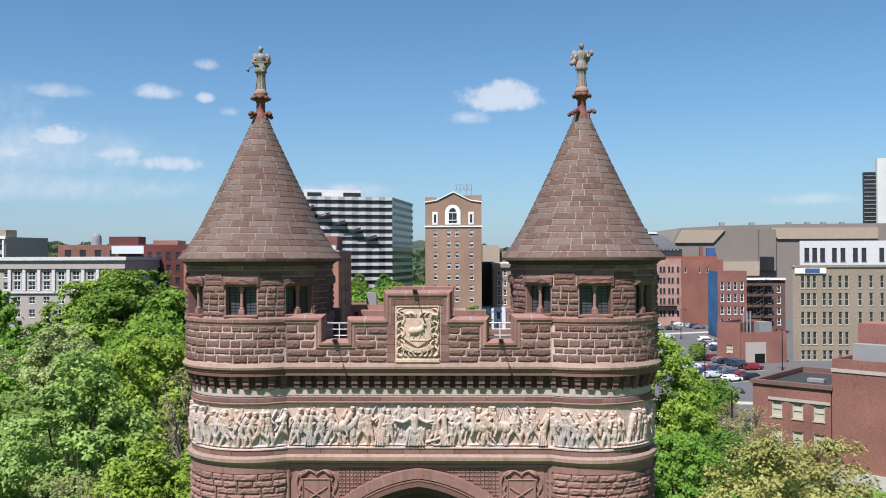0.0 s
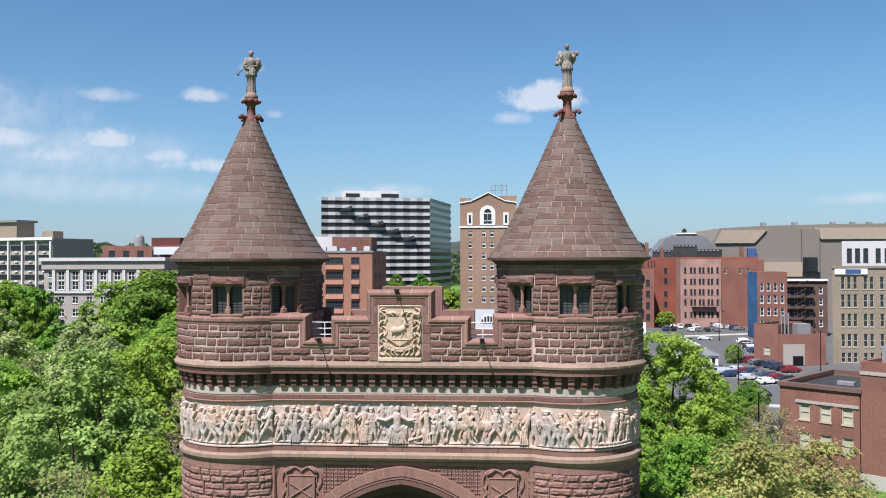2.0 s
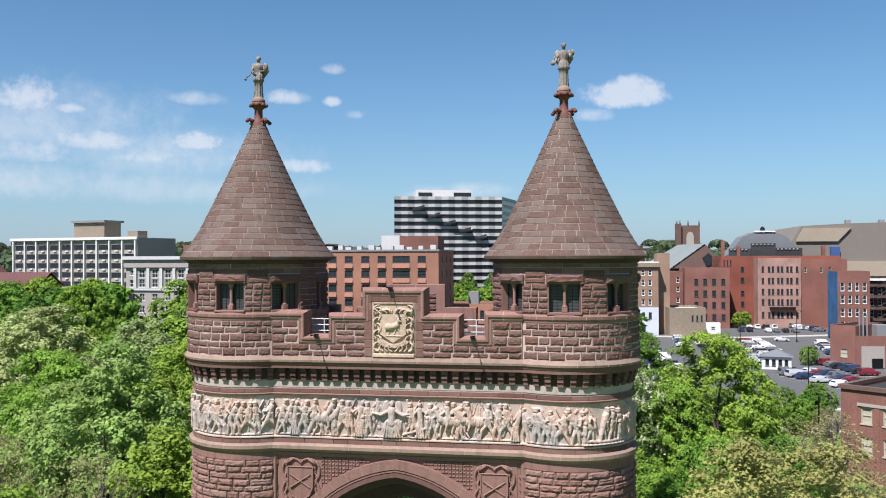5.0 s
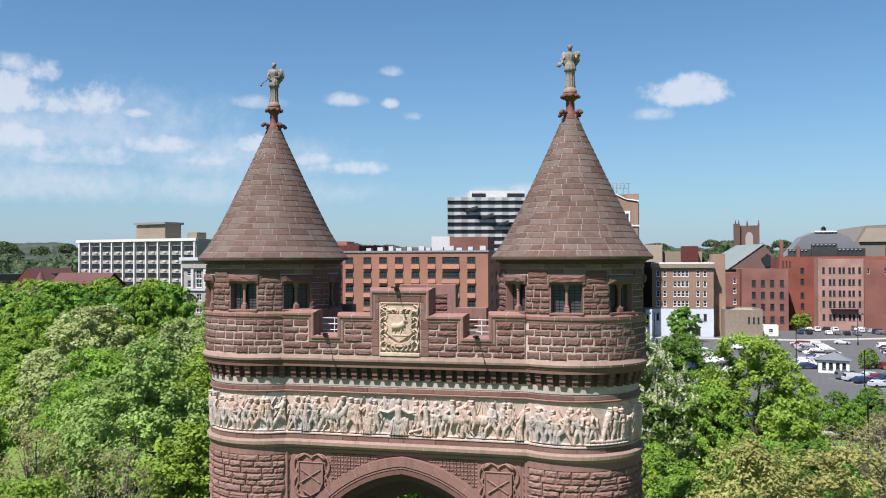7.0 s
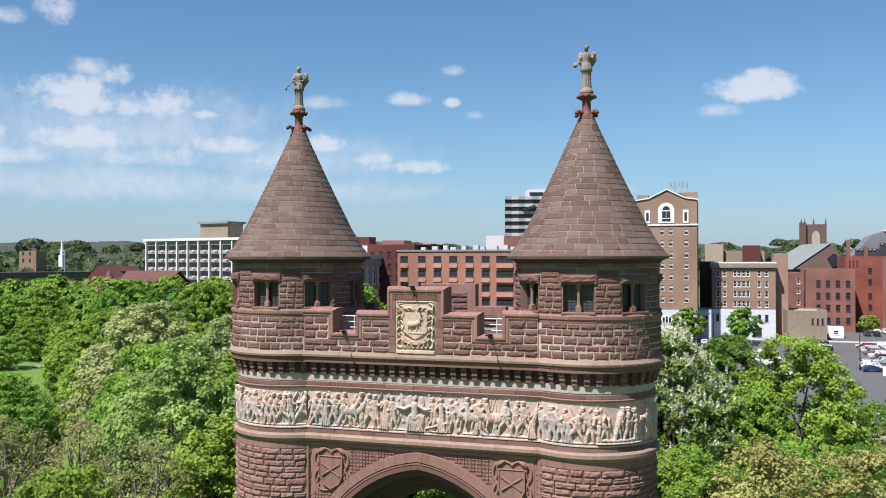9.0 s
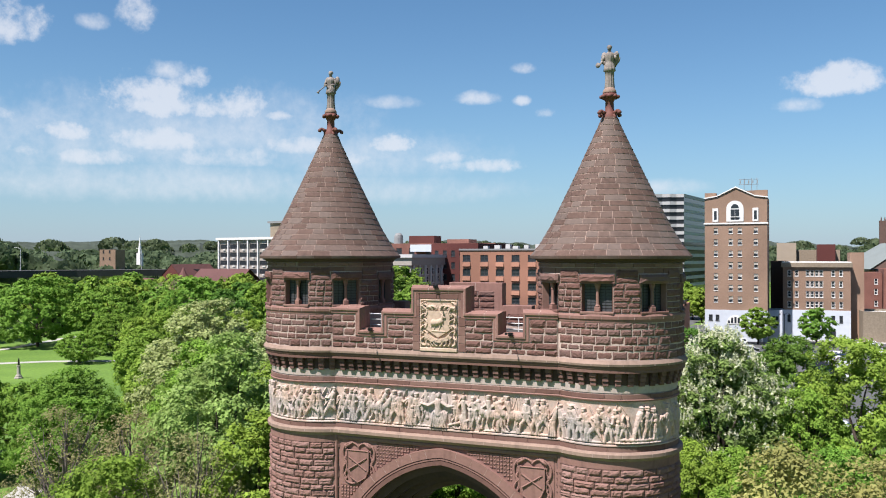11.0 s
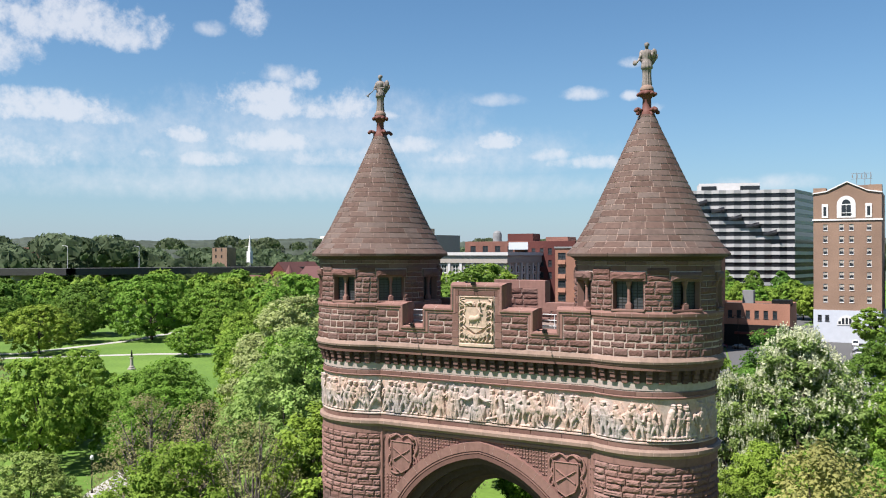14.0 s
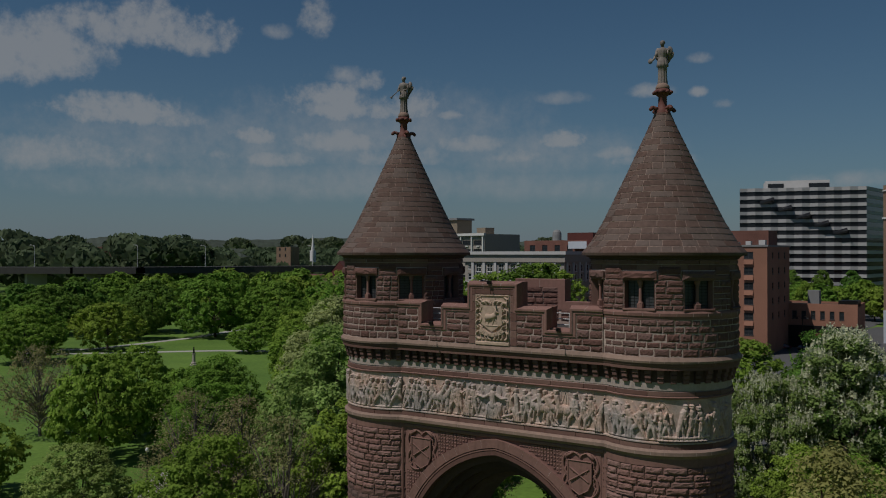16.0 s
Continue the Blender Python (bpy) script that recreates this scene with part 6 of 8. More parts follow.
# brown brick wing with a white cornice on the same pale base
W2 = 19.4
xs = [1.9, 4.0, 7.2, 8.5, 9.8, 11.1, 14.5, 16.7]
b, _ = building("brick_office", (11.4, 254), (30.8, 254), 18, 24.2, BRICK_TAN, "four-storey brown brick office with a white cornice", grid(xs, [10.0, 13.2, 16.4, 19.8], 1.05, 1.9), coping=WHITEPAINT, roof=PALEROOF)
slab(b, "cornice", -0.5, W2 + 0.5, -0.7, -0.02, 22.6, 24.0, SANDSTONE, "dentilled cornice")
base = Mesh()
bw = [(1.3, 2.2, 5.4, 7.6), (6.0, 7.0, 5.4, 7.6), (14.0, 15.0, 5.4, 7.6), (16.2, 17.2, 5.4, 7.6), (12.8, 15.2, 0.6, 3.0)]
face(base, W2, 8.9, bw, pose(0, -0.3, 0))
base.box(0, W2, -0.3, 0, 8.9, 9.2)
base.made("ground_storey", BLUEWHITE, b, "pale blue stucco ground storeys")
for a in bw:
    put_window(b, pose(a[0], -0.3, a[2]), a[1] - a[0], a[3] - a[2], "dark")
slab(b, "blank_wall", W2 + 0.02, W2 + 4.0, 4, 20, 0, 27.2, BRICK_TAN, "blank brown side wall")
b, _ = building("pale_block", (7.3, 246.5), (11.3, 246.5), 12, 9.3, BLUEWHITE, "low pale stucco link between two brick buildings", [(1.0, 3.0, 4.5, 7.6)])
b, _ = building("brick_infill", (7.4, 268), (12.2, 268), 14, 24.5, SHADEBRICK, "dark brown brick wall in the gap between two buildings", roof=PALEROOF)
b, _ = building("brick_penthouse", (22.2, 290), (28, 290), 12, 30.2, BRICK_DARK, "dark brick block behind the office roof", roof=BLACKROOF)
b, _ = building("cream_block", (8.8, 300), (15.4, 300), 15, 30.9, BEIGEPANEL, "small cream rendered block behind the offices", roof=PALEROOF)
b, _ = building("cream_block", (15.5, 302), (30, 302), 15, 28.4, SANDSTONE, "cream rendered block rising behind the brick office", roof=PALEROOF)
b, _ = building("tan_store", (34.0, 250), (45.4, 251), 15, 9.4, SANDSTONE, "low tan stucco store with three slit windows", grid([7.3, 8.8, 10.2], [5.0], 0.6, 1.9), roof=PALEROOF, style="dark")
b, _ = building("brick_warehouse", (42.6, 285), (58.2, 285), 20, 21.8, BRICK_PINK, "faded four-storey brick warehouse beside the parking lot", grid([4.0, 7.1, 10.2, 13.4], [2.8, 7.2, 11.4, 15.6], 1.4, 2.3), roof=PALEROOF, style="dark")
b, _ = building("brick_annex", (36.4, 290), (42.4, 290), 20, 20.4, BRICK_PINK, "narrow faded brick annex with a pale roof", grid([4.2], [9.0, 13.0, 16.5], 1.1, 1.9), roof=PALEROOF)
b, _ = building("attendant_hut", (47.0, 262), (51.6, 262), 4, 3.6, WHITEPAINT, "small white attendant hut in the parking lot", grid([2.3], [1.2], 1.4, 1.2))
b, W = building("red_mansard_building", (57.4, 300), (100, 300), 24, 26.2, RED_PAINT, "large red painted brick building with a slate mansard roof", grid([7.8], [20, 16, 11, 7], 1.3, 2.0) + grid([1.2, 2.4, 3.6], [22.5], 0.5, 2.2), style="dark")
man = Mesh().prism([(3, 26.2), (31, 26.2), (25, 33.6), (20.5, 35.4), (13.5, 35.4), (9, 33.6)], 6, 20)
man.made("mansard_roof", SLATE, b, "slate mansard roof with white ridge")
slab(b, "ridge", 13.2, 20.8, 5.6, 14, 35.3, 35.8, WHITEPAINT)
Mesh().lathe([(0.9, 35.6), (1.0, 36.3), (0.7, 36.6), (1.0, 36.9), (0.2, 37.6)], 8, cx=17, cy=10).made("cupola", IRON, b)
for x0, x1, z0, z1 in ((3.5, 11.5, 26.2, 29.0), (11.6, 20.5, 26.2, 31.0), (20.6, 30, 26.2, 29.2)):
    bal = slab(b, "balustrade", x0, x1, 3.4, 4.4, z0, z1, BLACKROOF, "dark cresting with pale knobs")
    for q in range(int((x1 - x0) / 1.4)):
        part("knob", Mesh().ball(x0 + 0.7 + q * 1.4, 3.3, z1 - 0.5, 0.42, 0.3, 0.32, 8, 6).data("knob", GREYCLAD), bal)
for x in (1.2, 7.0, 37.5):
    slab(b, "chimney", x - 0.6, x + 0.6, 3, 4.4, 26, 32.0 if x < 2 else 30.0, BRICK_RED)
b, _ = building("pink_brick_building", (69.2, 292), (84.2, 292), 8, 25.4, BRICK_ROSE, "faded pink brick five-storey building with paired windows", grid([1.8, 4.0, 5.3, 7.2, 8.5, 10.4, 11.7, 13.7], [3.5, 8.2, 12.0, 16.0, 20.2], 0.85, 2.1), roof=PALEROOF, style="dark")
slab(b, "canopy", 4, 13, -1.6, 0.0, 7.2, 7.5, IRON, "dark entrance canopy")
b, _ = building("blank_red_building", (84.3, 292.5), (100.2, 292.5), 16, 25.0, BRICK_RED, "red brick building with a nearly blank wall", grid([1.6, 7.0, 10], [20.0], 0.9, 1.9), roof=PALEROOF, style="tan")

# church behind: square tower, steep roof
b = thing("church", pose(0, 0, 0), "brown stone church with a square pinnacled tower", "church")
Mesh().box(54.5, 65.8, 430, 441, 0, 42.5).made("tower", CHURCHSTONE, b, "square brown stone tower")
Mesh().box(53.2, 56.2, 428.5, 431.5, 0, 43.4).made("stair_turret", CHURCHSTONE, b)
for x, y in ((54, 429.6), (55.6, 429.6), (65.4, 430.5), (59.8, 430.4)):
    Mesh().limb((x, y, 42), (x, y, 45.4), 0.6, 0.1, 4).made("pinnacle", CHURCHSTONE, b)
pts = [(60.8 + 1.9 * math.cos(radians(a)), 36 + 3.2 * math.sin(radians(a))) for a in range(0, 181, 20)]
Mesh().prism([(62.7, 31)] + pts + [(58.9, 31)], 429.7, 430).made("louvre", GREYSTONE, b)
Mesh().prism([(43.8, 21), (67.1, 20.5), (58.1, 31.5)], 350, 352).made("gable_wall", CHURCHSTONE, b, "brown stone gable")
Mesh().add([(58.1, 349.6, 31.7), (43.2, 349.6, 20.8), (32, 385, 20.8), (50, 385, 31.7)], [(0, 1, 2, 3)]).made("roof", SLATE_GREEN, b, "green-grey slate roof")
Mesh().box(43.8, 67, 351, 385, 0, 20.5).made("nave", CHURCHSTONE, b)
Mesh().prism([(60.2, 22), (62, 25.4), (59.4, 27.6), (56.8, 25.4), (58.6, 22)], 349.6, 350).made("rose_window", GLASS, b)

# brick flats with a mural on the end wall, and a recessed dark court
b, _ = building("brick_flats", (82.8, 240), (92.0, 240), 11, 21.4, BRICK_PINK, "four-storey brick flats with white windows and a blue mural", grid([1.4, 3.5, 5.6, 7.7], [3.6, 7.6, 11.6, 15.4], 1.1, 2.5), roof=PALEROOF)
slab(b, "mural", -0.08, -0.004, 0.05, 10.95, 0.5, 21.2, MURAL, "blue painted mural")
b, _ = building("brick_flats", (92.1, 252), (108.6, 252), 12, 18.9, CHURCHSTONE, "dark brick rear wing with iron fire escapes", grid([1.4, 4.0, 6.4, 8.8, 11.4, 14.4], [3.2, 6.8, 10.4, 14.0], 1.2, 2.2), roof=PALEROOF)
for k in range(4):
    fe = slab(b, "fire_escape_landing", 3, 12, -1.4, -0.05, 5.4 + 3.6 * k, 5.55 + 3.6 * k, IRON, "iron fire escape landing")
    st = Mesh().limb((4, -1.2, 5.5 + 3.6 * k), (10, -1.2, 9.0 + 3.6 * k if k < 3 else 18.4), 0.1, 0.1, 4)
    st.limb((3, -1.4, 6.5 + 3.6 * k), (12, -1.4, 6.5 + 3.6 * k), 0.05, 0.05, 4)
    part("stair", st.data("stair", IRON), fe)
slab(b, "roof_overhang", -1, 16.5, -0.6, 0.0, 18.2, 18.9, WHITEPAINT, "white roof edge")
b, _ = building("brick_garage", (63.9, 176), (68.4, 172.2), 14, 9.9, BRICK_PINK, "low weathered brick garage with bricked-up openings", [(2.4, 4.0, 2.6, 4.4, "board")], roof=BLACKROOF, style="dark")
b, _ = building("brick_garage", (68.5, 172.1), (80.4, 174.6), 11, 7.6, BRICK_PINK, "low weathered brick garage with a rendered patch", roof=BLACKROOF)
slab(b, "rendered_patch", 1.2, 6.6, -0.12, 0.0, 0.2, 5.2, GREYSTONE, "tan rendered wall patch")
slab(b, "gate", 3.6, 6.2, -0.2, -0.12, 0.2, 2.4, IRON)
slab(b, "chiller", 6.6, 10.0, 3, 6, 6.9, 9.8, GREYCLAD, "grey rooftop chiller")
for x in (1.6, 2.5, 3.4):
    Mesh().limb((x, 1.5, 6.8), (x, 1.5, 12.6), 0.17, 0.2, 10).made("flue", GREYCLAD, b)

tw = []
for x in (2.5, 3.95, 5.4, 7.8, 9.3, 11.7, 13.3, 16.6, 19.3, 22.0):
    for z, h in ((0.3, 2.4), (4.1, 3.2), (9.0, 3.2), (13.7, 3.2), (18.1, 3.1)):
        tw.append((x - 0.52, x + 0.52, z, z + h))
b, _ = building("tan_office", (83.2, 178), (107.5, 178), 26, 23.6, SANDSTONE, "tan brick office block with grouped sash windows", tw, style="tan", coping=SANDSTONE, skew=10.0)
sign = slab(b, "sign_board", 0.5, 8.2, -0.3, -0.05, 21.75, 23.15, WHITEPAINT, "white and blue sign board")
part("blue_field", Mesh().box(3.0, 6.6, -0.34, -0.3, 21.9, 23.0).data("blue_field", BLUESIGN), sign)
b, _ = building("white_office", (105, 230), (140, 230), 30, 30.8, WHITECLAD, "white painted office with tall dark windows", grid([2.2, 4.6, 7.0, 10.6, 13.2, 17.0, 19.6, 25, 29], [24.4], 1.5, 4.2), style="dark", skew=12.0)
slab(b, "green_cornice", 17, 36, -0.9, 0, 22.4, 23.4, GREENSIGN, "verdigris cornice")
b = thing("convention_hall", pose(0, 0, 0), "vast taupe windowless hall with beige panels", "hall")
Mesh().prism([(89.5, 0), (182, 0), (182, 40), (140, 39.8), (111, 39.2), (93.2, 38.3), (89.5, 32)], 330, 400).made("body", BROWNHALL, b)
for x0, x1, z0, z1, sk in ((91, 112, 32, 37.4, 5), (134, 176, 33.5, 38.2, -3)):
    Mesh().prism([(x0, z0), (x1 - sk if sk > 0 else x1, z0), (x1, z1), (x0 + (3 if sk > 0 else 0) + (sk if sk < 0 else 0), z1)], 329.2, 330.1).made("panel", BEIGEPANEL, b, "slanted beige panel")
for x0, x1, z0, z1, mt in ((104, 107.5, 24.5, 29.8, BLUESIGN), (126, 133, 20, 37.6, BROWNHALL), (110, 126, 18, 24, BEIGEPANEL), (126.2, 132, 20.2, 26, BANDGLASS)):
    Mesh().box(x0, x1, 328.4 if mt is not BANDGLASS else 328.0, 330, z0, z1).made("bay", mt, b)
for x in (113, 126, 142, 150, 157, 165):
    Mesh().box(x, x + 2, 340, 342, 39, 41).made("vent", GREYCLAD, b)
b = thing("office_tower", pose(0, 0, 0), "tall white and dark glass office tower", "tower block")
Mesh().box(304, 335, 600, 604, 0, 98).made("white_shaft", WHITECLAD, b)
dk = Mesh().box(295.5, 303.9, 602, 605, 0, 88).made("dark_shaft", BANDGLASS, b)
for k in range(14):
    part("band", Mesh().box(295.3, 304.0, 601.7, 602, 46 + k * 3, 46.6 + k * 3).data("band", GREYCLAD), dk)

# near brick building by the street
fw = [(2.3 + 2.45 * k, 3.55 + 2.45 * k, z, z + 1.85, "board") for k in range(3) for z in (6.8, 3.4)]
b, W = building("brick_depot", (37.0, 68.2), (43.9, 62.2), 16, 10.9, BRICK_PINK, "low pink brick building with boarded windows", fw, style="board", coping=CHURCHSTONE)
slab(b, "lintel_band", 1.9, W - 0.05, -0.12, 0.0, 8.75, 9.08, GREYSTONE, "pale stone lintel band")
for k in range(3):
    slab(b, "pier", 1.65 + 2.45 * k - 0.3, 1.65 + 2.45 * k + 0.3, -0.07, 0.0, 0.0, 8.75, BRICK_PINK)
slab(b, "roof_hatch", 4, 6, 7, 8, 10.3, 10.7, GREYCLAD)
b, W = building("brick_depot", (44.0, 62.1), (52.0, 54.5), 18, 14.2, BRICK_PINK, "taller pink brick building with a stone coping", [(9.5, 10.6, 5, 7, "board")], style="board", coping=None)
slab(b, "stone_course", -0.06, W, -0.1, 0.0, 12.7, 13.1, GREYSTONE, "pale stone course")
slab(b, "plinth", -0.06, W, -0.15, 0.0, 0.0, 1.6, CONCRETE, "pale concrete plinth")
slab(b, "roof_house", 1.0, 5.2, 5.5, 10.5, 13.6, 18.0, BRICK_PINK, "brick stair house on the roof")
slab(b, "roof_unit", 1.8, 8.5, 1.4, 3.0, 13.6, 15.9, GREYCLAD, "grey rooftop unit")

# striped office block with a folded front
A, Bp, H = Vector((-86.0, 374)), Vector((-34.4, 389)), 56.2
ang = math.degrees(math.atan2(Bp.y - A.y, Bp.x - A.x))
WB = (Bp - A).length
striped = thing("striped_office_block", pose(A.x, A.y, 0, 0, 0, ang), "long office block striped in white spandrels and dark glass", "office block")
to_local = pose(A.x, A.y, 0, 0, 0, ang).inverted()
BACK_R, BACK_L = to_local @ Vector((-27.5, 440, 0)), to_local @ Vector((-84, 440, 0))
Mesh().box(6, WB - 4, 8, 40, 0, H - 1).made("core", BANDGLASS, striped, "dark band glazing")
bays = 8
pitch = WB / bays


def folded(z0, z1, out, mat, name, label=""):
    front = []
    for k in range(bays):
        front += [(k * pitch, 0.0 - out), (k * pitch + pitch / 2, 1.0 - out)]
    front += [(WB, 0.0 - out), (BACK_R.x + out, BACK_R.y), (BACK_L.x, BACK_L.y)]
    n = len(front)
    v = [(x, y, z0) for x, y in front] + [(x, y, z1) for x, y in front]
    f = [((i + 1) % n, i, n + i, n + (i + 1) % n)[::-1] for i in range(n)] + [tuple(range(n))[::-1], tuple(range(n, 2 * n))]
    return Mesh().add(v, f).made(name, mat, striped, label)


for k in range(15):
    z = H - 1.6 - k * 3.6
    folded(z, z + 1.55 if k else H, 0.35, SPANDREL, "spandrel", "white folded spandrel band")
folded(0, H - 0.5, -0.05, BANDGLASS, "band_glazing", "dark glass bands")
# dark glass wedges added in place of the slanted shadows on the front
for k in range(5):
    x, z = pitch * (2.2 + k * 1.15), H - 7.2 - k * 3.6
    Mesh().add([(x - 6, -0.6, z), (x, -0.6, z), (x, -3.0, z + 1.6), (x, -0.6, z + 3.0), (x - 6, -0.6, z + 1.2), (x - 6, 1, z), (x, 1, z), (x, 1, z + 3.0), (x - 6, 1, z + 1.2)],
               [(0, 1, 2), (0, 2, 4), (2, 3, 4), (1, 6, 7, 3, 2), (0, 4, 8, 5), (4, 3, 7, 8)]).made("wedge_bay", BANDGLASS, striped, "dark slanted wedge standing in for a shadow")
Mesh().box(12, 40, 12, 30, H - 1, H + 4.2).made("penthouse", WHITECLAD, striped, "white rooftop penthouse")
for x0, x1 in ((13, 20), (31, 39.9)):
    Mesh().box(x0, x1, 11.7, 12.0, H + 0.6, H + 2.8).made("vent_louvre", BANDGLASS, striped)

# white seven-storey block with fins
A, Bq = (-262, 331), (-187, 311)
b = None
W = math.hypot(75, 20)
fins = 10
wins = []
for k in range(fins):
    x0 = 1.0 + k * (W - 1.6) / fins
    for r_ in range(7):
        z = 33.0 - 4.15 * (r_ + 1) + 1.2
        wins.append((x0 + 0.62, x0 + (W - 1.6) / fins - 0.48, z, z + 2.2, "dark"))
b, _ = building("white_apartment_block", A, Bq, 24, 35.2, GREYSTONE, "white seven-storey block with slim vertical fins", wins, style="dark", roof=PALEROOF)
for k in range(fins + 1):
    x0 = 0.6 + k * (W - 1.6) / fins
    slab(b, "fin", x0, x0 + 0.7, -0.9, 0.0, 4.0, 34.4, WHITEPAINT, "slim white fin")
slab(b, "roof_edge", -0.8, W + 0.8, -1.2, 0.0, 34.4, 35.6, WHITEPAINT, "white roof edge")
ac = Mesh().box(0, 1.9, -0.5, 0, 0, 0.5).data("cooling_unit", WHITEPAINT)
for k in range(fins):
    for r_ in range(7):
        part("cooling_unit", ac, b, pose(1.0 + k * (W - 1.6) / fins + 3.0, 0, 33.0 - 4.15 * (r_ + 1) + 0.3))
slab(b, "blue_porch", W - 9, W - 0.5, -2.0, 0.0, 0, 4.6, BLUESIGN, "blue entrance porch")
slab(b, "penthouse", 33, 52, 6, 16, 35, 42.6, SANDSTONE, "tan rooftop plant house")
slab(b, "penthouse_lid", 32, 53, 5, 17, 42.6, 43.6, GREYCLAD)
slab(b, "plant_box", 66, 72, 6, 12, 35, 38.4, SANDSTONE)

# grey classical building with tall pilaster windows
A, Bq = (-131.5, 205), (-95.4, 205)
fw, W = [], 36.1
for k in range(7):
    x = 5.2 + k * 4.25
    fw += [(x - 1.0, x + 1.0, 17.2, 19.6, "white"), (x - 1.0, x + 1.0, 20.0, 22.6, "white"), (x - 0.95, x + 0.95, 13.2, 15.2, "white"), (x - 0.95, x + 0.95, 9.4, 11.6, "white"), (x - 0.95, x + 0.95, 5.2, 7.4, "white")]
for x in (1.9, W - 1.9):
    fw += [(x - 0.7, x + 0.7, 20.8, 22.2, "white"), (x - 0.7, x + 0.7, 17.2, 19.4, "white"), (x - 1.0, x + 1.0, 9.4, 11.6, "dark"), (x - 1.0, x + 1.0, 13.2, 15.2, "dark"), (x - 1.0, x + 1.0, 5.2, 7.4, "dark")]
sw = []
for k in range(15):
    x = 4 + k * 4.6
    sw += [(x - 0.75, x + 0.75, 17.4, 19.6, "white"), (x - 0.75, x + 0.75, 20.2, 22.4, "white"), (x - 0.75, x + 0.75, 13.0, 15.0, "white"), (x - 0.75, x + 0.75, 9.0, 11.2, "white")]
b, _ = building("classical_building", A, Bq, 74, 26.4, GREYSTONE, "grey limestone classical building with pilasters and a deep cornice", fw, right=sw, roof=PALEROOF, style="dark")
slab(b, "entablature", -0.5, W + 0.5, -0.6, -0.02, 23.2, 25.6, GREYSTONE, "grey stone entablature")
slab(b, "cornice", -1.0, W + 1.0, -1.2, -0.02, 25.6, 26.6, WHITECLAD, "pale projecting cornice")
slab(b, "cornice", W + 0.02, W + 1.0, 0.0, 74, 25.6, 26.6, WHITECLAD)
slab(b, "entablature", W + 0.02, W + 0.5, 0.0, 74, 23.2, 25.6, GREYSTONE)
slab(b, "string_course", -0.3, W + 0.3, -0.4, -0.02, 16.2, 16.8, WHITECLAD, "pale string course")
for k in range(8):
    x = 3.1 + k * 4.25
    slab(b, "pilaster", x - 0.45, x + 0.45, -0.45, -0.02, 16.8, 23.2, WHITECLAD, "pale pilaster")
for k in range(16):
    y = 1.7 + k * 4.6
    slab(b, "pilaster", W + 0.02, W + 0.4, y - 0.45, y + 0.45, 16.8, 23.2, WHITECLAD)

# orange brick apartments with vertical window strips
A, Bq = (-73.3, 190), (-31.8, 190)
fw, W = [], 41.5
strips = [2.0, 7.3, 11.9, 16.5, 21.2, 25.8, 31.2, 36.9]
for x in strips:
    hw = 2.4 if abs(x - 31.2) < 0.1 else 1.15
    for z in (24.6, 20.6, 16.7, 12.8, 8.9, 5.0):
        fw.append((x - hw, x + hw, z, z + 1.75, "dark"))
b, _ = building("brick_apartments", A, Bq, 26, 28.0, BRICK_ORANGE, "six-storey orange brick apartments with dark window strips", fw, right=grid([6, 13, 20], [8.9, 12.8, 16.7, 20.6, 24.6], 1.4, 1.7), roof=BLACKROOF, style="dark", coping=GREYCLAD)
for x in strips:
    hw = 2.4 if abs(x - 31.2) < 0.1 else 1.15
    for z in (24.6, 20.6, 16.7, 12.8, 8.9):
        Mesh().add([(x - hw, 0, z - 1.7), (x + hw, 0, z - 1.7), (x + hw, -0.45, z - 1.45), (x - hw, -0.45, z - 1.45), (x - hw, -0.02, z - 0.05), (x + hw, -0.02, z - 0.05)],
                   [(0, 1, 2, 3), (3, 2, 5, 4), (0, 3, 4), (1, 5, 2)]).made("spandrel_panel", BRICK_ORANGE, b, "slanted brick spandrel")
slab(b, "plant_house", 29, 40, 8, 18, 27, 32.0, BRICK_PINK, "pale pink rooftop plant house")
slab(b, "plant_house", 23.5, 28.8, 9, 18, 27, 32.2, WHITECLAD, "white rooftop plant box")
for q in range(12):
    x = 6 + q * 2.9 + (q % 3) * 0.4
    u = slab(b, "rooftop_unit", x, x + 1.3 + 0.3 * (q % 2), 3, 4.6, 27.2, 28.9 + 0.25 * (q % 3), WHITECLAD, "white rooftop cooling unit")
b, _ = building("dark_brick_building", (-100, 232), (-83, 232), 40, 30.4, BRICK_DARK, "dark red brick building behind the apartments", grid([2, 5, 8, 11, 14], [26, 22, 18], 1.4, 2.0), style="dark")
b, _ = building("brick_hall", (-160, 300), (-100, 300), 20, 31.6, BRICK_PINK, "long red brick building with rooftop plant", grid([4, 10, 16, 22, 30, 36, 44, 50, 56], [27], 2.6, 2.6), style="dark", roof=PALEROOF)
slab(b, "plant_house", 18, 30, 6, 14, 30.6, 35.0, BRICK_DARK)
slab(b, "plant_house", 36, 46, 6, 16, 30.6, 33.4, BRICK_PINK)
slab(b, "blue_shed", 24, 44, -6, 0, 28, 31, BLUEWHITE)
Mesh().lathe([(2.0, 31), (2.0, 34.2), (1.8, 35.4), (1.2, 36.2), (0, 36.6)], 16, cx=12, cy=8).made("dome", GREYCLAD, b, "grey rooftop dome")

